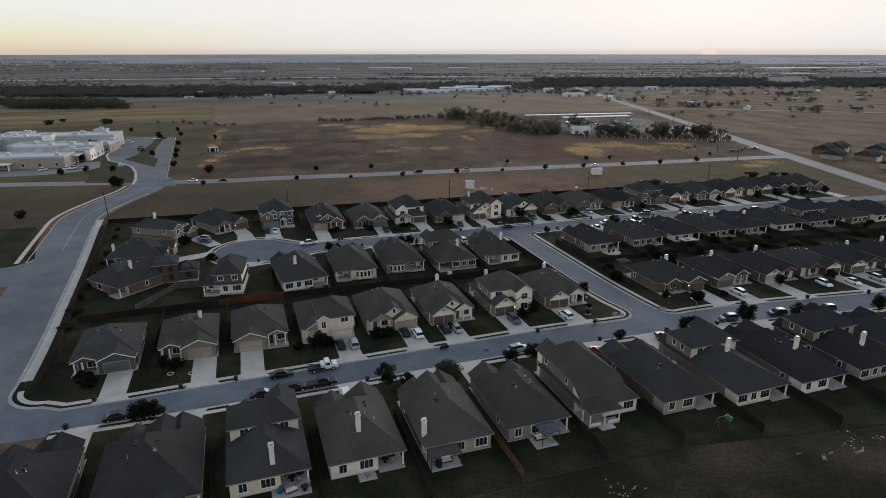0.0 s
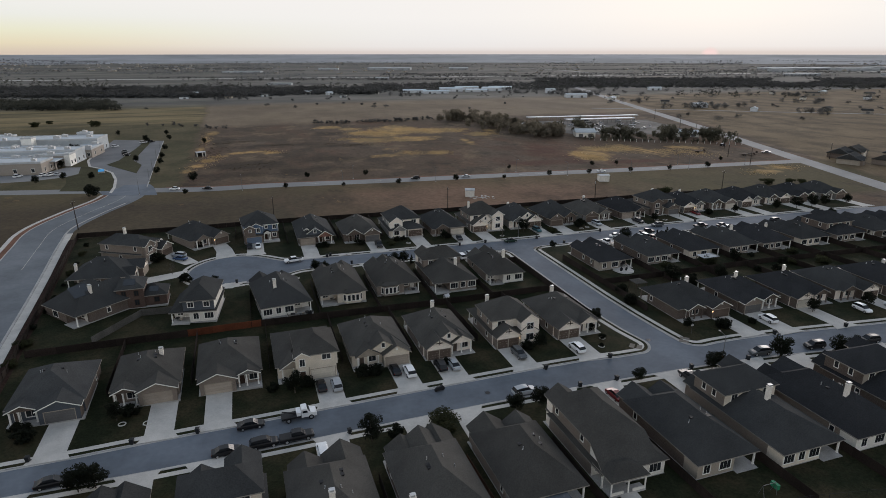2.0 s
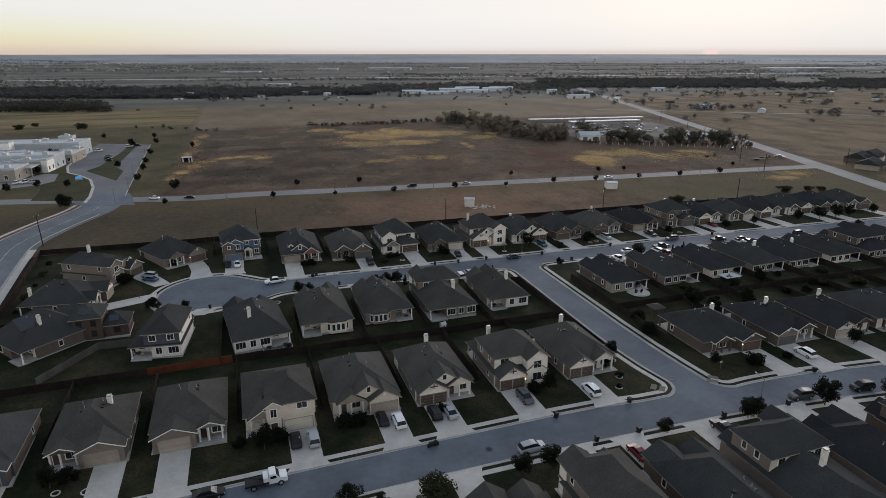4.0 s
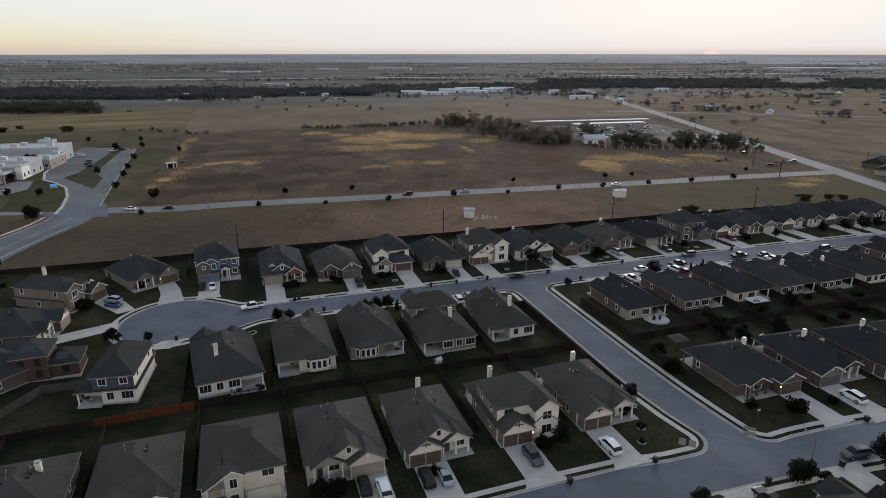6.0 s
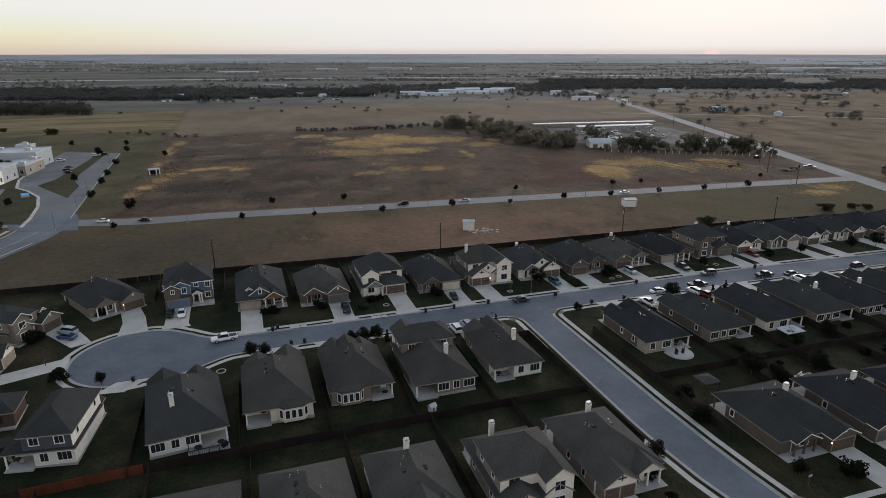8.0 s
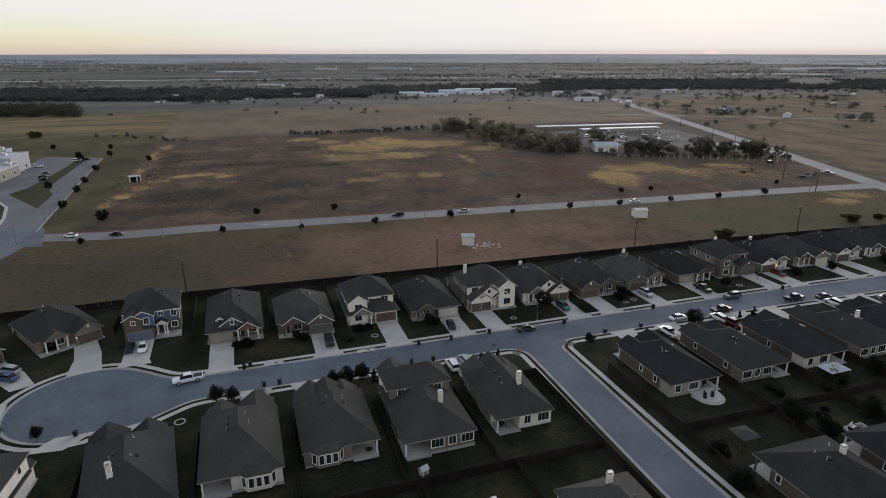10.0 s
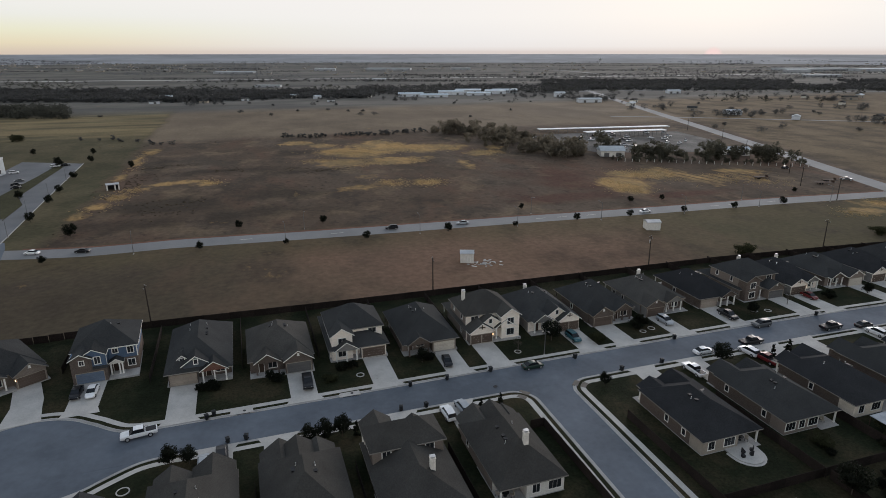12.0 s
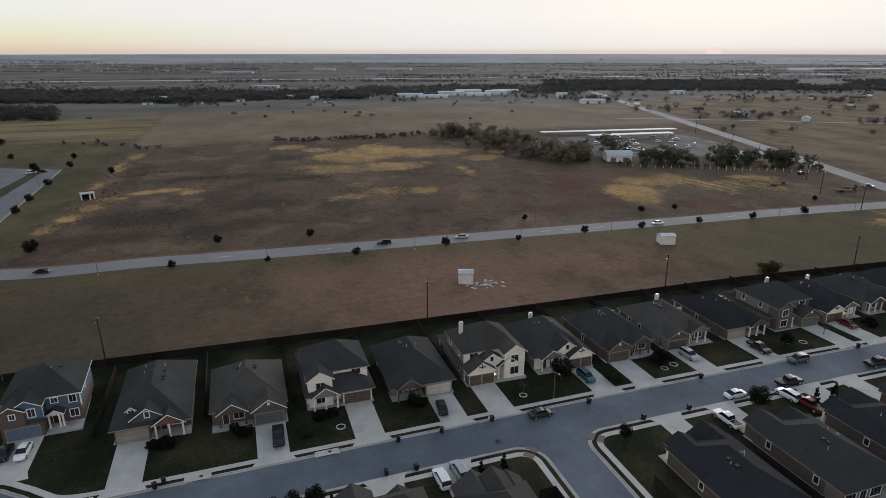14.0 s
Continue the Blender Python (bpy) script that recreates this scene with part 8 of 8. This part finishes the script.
for r, f, w, d, h in ((-440, 815, 34, 14, 4), (-385, 840, 24, 14, 5), (-370, 770, 16, 10, 4), (-310, 780, 14, 10, 4), (-350, 900, 26, 14, 5), (-270, 820, 14, 10, 4), (-215, 870, 16, 9, 5), (-150, 800, 14, 10, 4), (-180, 860, 14, 9, 4),
                      (230, 745, 24, 10, 4), (280, 680, 14, 9, 4), (345, 585, 14, 10, 4), (430, 590, 18, 10, 4), (455, 560, 14, 10, 4), (250, 800, 16, 10, 4), (520, 880, 30, 10, 4), (560, 840, 26, 12, 5), (600, 880, 26, 12, 5), (640, 830, 18, 12, 5), (-110, 880, 12, 9, 4), (500, 760, 16, 10, 4), (610, 700, 18, 12, 5), (590, 760, 18, 12, 5)):
    p = plain(r, f)
    simple_building("farm_house", "small pale farm building under a low roof", p.x, p.y, w * .7, d * .7, h * .75, frnd.uniform(-40, 40), frnd.choice((SIDING_WHITE, SIDING_TAN, WHITE_METAL)), frnd.choice((ROOFS[0], ROOF_PALE, ROOFS[1])), 1.8, doors=1)
for r, f, w, d, h in ((-640, 1900, 150, 40, 7), (1330, 2250, 330, 90, 10), (1110, 1960, 90, 30, 14), (1480, 2150, 160, 80, 12), (-200, 2250, 200, 60, 10), (-420, 2200, 90, 40, 9), (-330, 1150, 60, 14, 5), (1010, 1660, 120, 20, 7), (1290, 1650, 140, 20, 7), (-150, 1420, 40, 14, 6), (1640, 2250, 120, 60, 12), (60, 2300, 90, 40, 9)):
    p = plain(r, f)
    simple_building("warehouse", "long low pale warehouse on the plain", p.x, p.y, w * .8, d, h * .7, -18 + frnd.uniform(-4, 4), DULL_METAL, ROOF_PALE, flat=True, doors=3, z=ground_z(p))


def far_houses(name, label, n, f0, f1, s0, s1):
    gg = Geo()
    for k in range(n):
        f = frnd.uniform(f0, f1)
        p = plain(f * frnd.uniform(s0, s1), f)
        z, a, w, d, h = ground_z(p), frnd.uniform(0, 3.1), frnd.uniform(5, 8), frnd.uniform(4, 5), frnd.uniform(2.5, 4)
        ca, sa = math.cos(a), math.sin(a)
        P = lambda x, y, zz: (p.x + x * ca - y * sa, p.y + x * sa + y * ca, z + zz)
        gg.loft([[P(-w, -d, -1), P(w, -d, -1), P(w, d, -1), P(-w, d, -1)], [P(-w, -d, h), P(w, -d, h), P(w, d, h), P(-w, d, h)]], 0, False)
        gg.face([P(-w, -d, h), P(w, -d, h), P(w, 0, h + 2.5), P(-w, 0, h + 2.5)], 1)
        gg.face([P(w, d, h), P(-w, d, h), P(-w, 0, h + 2.5), P(w, 0, h + 2.5)], 1)
        gg.face([P(w, -d, h), P(w, d, h), P(w, 0, h + 2.5)], 0)
        gg.face([P(-w, d, h), P(-w, -d, h), P(-w, 0, h + 2.5)], 0)
    me = raw_mesh(gg, name, [SIDING_TAN, SIDING_GREY])
    me.polygons.foreach_set("material_index", gg.s)
    tagged(part(name, me, None), label, "houses", kind="stuff")


far_houses("far_houses", "distant suburb of small pale houses", 80, 2000, 2900, -.74, -.34)
far_houses("far_houses", "distant scattered pale houses", 90, 1750, 3200, -.3, .8)

# dark-roofed houses beyond the highway
for k, (x, y, tn) in enumerate(((366, 294, 20), (382, 298, 15), (398, 282, 20), (414, 272, 10), (426, 264, 15), (378, 244, 0), (392, 232, 5), (369, 266, 10), (352, 276, 20), (406, 238, 0), (420, 230, 5), (354, 238, 10), (346, 214, 0), (364, 206, 5), (382, 200, 0), (336, 190, 5))):
    hb = simple_building("distant_house", "brown house with a dark shingle roof beyond the highway", x, y, 13, 12, 3.0, tn + 5, (BRICK_BROWN, BRICK_TAN, SIDING_TAN)[k % 3], ROOFS[k % 3], 3.2, doors=1)
    gg = Geo()
    gable_wall(gg, -5, -.5, -7.4, -5, 0, 3.0, .7, 0, 0)
    part("front_gable", gg, STONE if k % 2 else BRICK_TAN, hb)
    gg = Geo()
    gable_roof(gg, -5, -.5, -7.4, -3, 3.02, .7)
    part("gable_roof", gg, [ROOFS[k % 3], TRIM_TAN], hb)

# the yard among the trees: long open roofs, a white house and parked vehicles
def carport(x0, y0, x1, y1, d, label):
    a, b = Vector((x0, y0)), Vector((x1, y1))
    L = (b - a).length
    c = thing("carport", label, "carport", pose(x0, y0, 0, 0, 0, math.degrees(math.atan2(b.y - a.y, b.x - a.x))))
    part("roof", Geo().box(0, L, -d / 2, d / 2, 3.9, 4.3), WHITE_METAL, c)
    for k in range(int(L / 8) + 1):
        for s in (-1, 1):
            part("post", Geo().box(k * 8 - .12, k * 8 + .12, s * (d / 2 - .4) - .12, s * (d / 2 - .4) + .12, -.3, 3.9), METAL_POST, c)


carport(268, 536, 381, 522, 6.5, "long white flat-roofed open carport")
carport(294, 508, 362, 502, 8, "long white flat-roofed open carport")
simple_building("yard_house", "white house with a pale metal roof in the yard", 264, 428, 15, 10, 3.6, -18, SIDING_WHITE, ROOF_PALE, 2.5)
simple_building("yard_house", "white house with a pale metal roof in the yard", 342, 407, 18, 8, 3.3, -18, SIDING_WHITE, ROOF_PALE, 1.5)
setting("yard", Geo().prism([(256, 462), (264, 440), (318, 424), (352, 414), (376, 460), (386, 516), (330, 530), (272, 534), (258, 505)], -.3, .03), mat("trodden_grey_gravel", (0.12, 0.112, 0.104), .95, grain=(1.5, .25), stain=(.06, .4)), "grey gravel yard with parked vehicles", "yard")
for k in range(17):
    x, y = frnd.uniform(270, 372), frnd.uniform(440, 528)
    car(frnd.choice(("sedan", "suv", "pickup")), frnd.choice((WHITE, WHITE, SILVER, GREY, BLACK)), x, y, frnd.uniform(0, 360))
for k in range(9):
    pt = LINE_F[12 + k * 4]
    car(frnd.choice(("sedan", "suv")), frnd.choice((WHITE, SILVER, BLACK)), pt.x + frnd.choice((-3, 3)), pt.y, 70)
for kind, col, x, y, a in (("suv", WHITE, 223, 532, 10), ("pickup", WHITE, 226, 528, 40), ("suv", WHITE, 238, 488, 60), ("pickup", WHITE, 250, 514, 0), ("suv", SILVER, 256, 520, 20), ("pickup", WHITE, 232, 520, 20), ("suv", WHITE, 290, 492, 10), ("pickup", WHITE, 300, 490, 10), ("suv", WHITE, 338, 486, 0), ("pickup", WHITE, 346, 480, 0), ("suv", WHITE, 334, 462, 30), ("pickup", WHITE, 340, 456, 30)):
    car(kind, col, x, y, a)
# flatbed trailers standing in the grass by the highway
def flatbed(x, y, turn, length, material, label):
    c = thing("flatbed_trailer", label, "trailer", pose(x, y, 0, 0, 0, turn), "trailers by the highway")
    part("deck", Geo().box(-length / 2, length / 2, -1.2, 1.2, .85, 1.05), material, c)
    part("headboard", Geo().box(length / 2 - .15, length / 2, -1.2, 1.2, 1.05, 1.9), material, c)
    part("drawbar", Geo().box(length / 2, length / 2 + 1.6, -.12, .12, .6, .8), METAL_DARK, c)
    for dx in (-length * .25, -length * .12):
        for side in (-1, 1):
            part("wheel", Geo().tube((dx, side * .95, .42), (dx, side * 1.2, .42), .42, .42, 14), TYRE, c)


flatbed(295.5, 338.6, -14, 7, TIMBER, "empty flatbed trailer with a brown timber deck")
flatbed(315, 318, -20, 9, TIMBER, "empty flatbed trailer with a dark deck")
flatbed(323, 322, -24, 6, TIMBER, "empty flatbed trailer with a dark deck")
for kind, col, x, y, a in (("pickup", GREY, 334, 321, -40), ("suv", BLACK, 331, 356, 10)):
    car(kind, col, x, y, a)
posts = 26
for k in range(posts):
    t = k / (posts - 1)
    tagged(part("fence_post", shared("wpost", lambda: Geo().tube((0, 0, -.2), (0, 0, 1.8), .14, n=6).mesh("fence_post", [SIDING_WHITE])), None, m=pose(256 + 92 * t, 408 - 52 * t, 0)), "white painted post of the yard boundary", "post", "boundary posts")
for x, y in ((300, 318), (290, 290), (322, 345), (345, 400), (372, 450), (400, 520), (352, 290), (310, 190)):
    power_pole(x, y, 10, 60, False)

# water tower
wt = plain(745, 3000)
wz = ground_z(wt)
tw = thing("water_tower", "pale water tower far off on the plain", "water tower", pose(wt.x, wt.y, wz))
part("tank", Geo().loft([[(q * math.cos(a * math.pi / 8), q * math.sin(a * math.pi / 8), z) for a in range(16)] for z, q in ((20, 2), (22, 5.5), (25, 6.5), (28, 5), (29, 1))]), METAL_PALE, tw)
part("stem", Geo().tube((0, 0, -2), (0, 0, 21), 1.8, 1.6, 12), METAL_PALE, tw)

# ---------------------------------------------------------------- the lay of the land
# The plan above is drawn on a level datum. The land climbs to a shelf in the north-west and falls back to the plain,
# so everything is moved and scaled along the line to a point on the camera's path, keeping its place in the view, onto
# the fitted slope.
CLIMB, FOOT, SHELF, EYE_HEIGHT = Vector((-0.0275, 0.035)), -4.0, 7.0, 63.0
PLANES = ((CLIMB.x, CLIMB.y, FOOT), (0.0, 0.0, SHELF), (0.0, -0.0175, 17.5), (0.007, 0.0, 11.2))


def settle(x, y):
    """New x, new y, height of the land and scale for places of the level plan (arrays), along rays to the camera."""
    # ex, ey: camera eye in plan, about 8.5 s to 11.5 s along its path
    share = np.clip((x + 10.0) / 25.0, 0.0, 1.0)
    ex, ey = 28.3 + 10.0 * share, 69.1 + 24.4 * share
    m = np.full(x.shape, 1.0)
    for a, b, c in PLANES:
        m = np.minimum(m, (a * x + b * y + c) / (EYE_HEIGHT - a * (ex - x) - b * (ey - y)))
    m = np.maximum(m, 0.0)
    return x + (ex - x) * m, y + (ey - y) * m, EYE_HEIGHT * m, 1.0 - m


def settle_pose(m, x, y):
    """The matrix that carries a thing standing at x, y of the plan onto the land, scaled along its ray to the camera.
    """
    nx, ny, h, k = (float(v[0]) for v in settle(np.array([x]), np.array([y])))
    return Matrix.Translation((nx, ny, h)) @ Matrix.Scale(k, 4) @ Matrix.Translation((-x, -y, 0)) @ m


PARTS = collections.defaultdict(list)
for ob in scene.objects:
    if ob.parent is not None:
        PARTS[ob.parent.name].append(ob)


def middle(ob):
    """The middle of a thing's plan, from its parts."""
    pts = []
    for c in [ob] + PARTS[ob.name]:
        if c.type == "MESH":
            m = ob.matrix_basis if c is ob else ob.matrix_basis @ c.matrix_basis
            pts += [m @ Vector(p) for p in c.bound_box]
    return (min(p.x for p in pts) + max(p.x for p in pts)) / 2, (min(p.y for p in pts) + max(p.y for p in pts)) / 2


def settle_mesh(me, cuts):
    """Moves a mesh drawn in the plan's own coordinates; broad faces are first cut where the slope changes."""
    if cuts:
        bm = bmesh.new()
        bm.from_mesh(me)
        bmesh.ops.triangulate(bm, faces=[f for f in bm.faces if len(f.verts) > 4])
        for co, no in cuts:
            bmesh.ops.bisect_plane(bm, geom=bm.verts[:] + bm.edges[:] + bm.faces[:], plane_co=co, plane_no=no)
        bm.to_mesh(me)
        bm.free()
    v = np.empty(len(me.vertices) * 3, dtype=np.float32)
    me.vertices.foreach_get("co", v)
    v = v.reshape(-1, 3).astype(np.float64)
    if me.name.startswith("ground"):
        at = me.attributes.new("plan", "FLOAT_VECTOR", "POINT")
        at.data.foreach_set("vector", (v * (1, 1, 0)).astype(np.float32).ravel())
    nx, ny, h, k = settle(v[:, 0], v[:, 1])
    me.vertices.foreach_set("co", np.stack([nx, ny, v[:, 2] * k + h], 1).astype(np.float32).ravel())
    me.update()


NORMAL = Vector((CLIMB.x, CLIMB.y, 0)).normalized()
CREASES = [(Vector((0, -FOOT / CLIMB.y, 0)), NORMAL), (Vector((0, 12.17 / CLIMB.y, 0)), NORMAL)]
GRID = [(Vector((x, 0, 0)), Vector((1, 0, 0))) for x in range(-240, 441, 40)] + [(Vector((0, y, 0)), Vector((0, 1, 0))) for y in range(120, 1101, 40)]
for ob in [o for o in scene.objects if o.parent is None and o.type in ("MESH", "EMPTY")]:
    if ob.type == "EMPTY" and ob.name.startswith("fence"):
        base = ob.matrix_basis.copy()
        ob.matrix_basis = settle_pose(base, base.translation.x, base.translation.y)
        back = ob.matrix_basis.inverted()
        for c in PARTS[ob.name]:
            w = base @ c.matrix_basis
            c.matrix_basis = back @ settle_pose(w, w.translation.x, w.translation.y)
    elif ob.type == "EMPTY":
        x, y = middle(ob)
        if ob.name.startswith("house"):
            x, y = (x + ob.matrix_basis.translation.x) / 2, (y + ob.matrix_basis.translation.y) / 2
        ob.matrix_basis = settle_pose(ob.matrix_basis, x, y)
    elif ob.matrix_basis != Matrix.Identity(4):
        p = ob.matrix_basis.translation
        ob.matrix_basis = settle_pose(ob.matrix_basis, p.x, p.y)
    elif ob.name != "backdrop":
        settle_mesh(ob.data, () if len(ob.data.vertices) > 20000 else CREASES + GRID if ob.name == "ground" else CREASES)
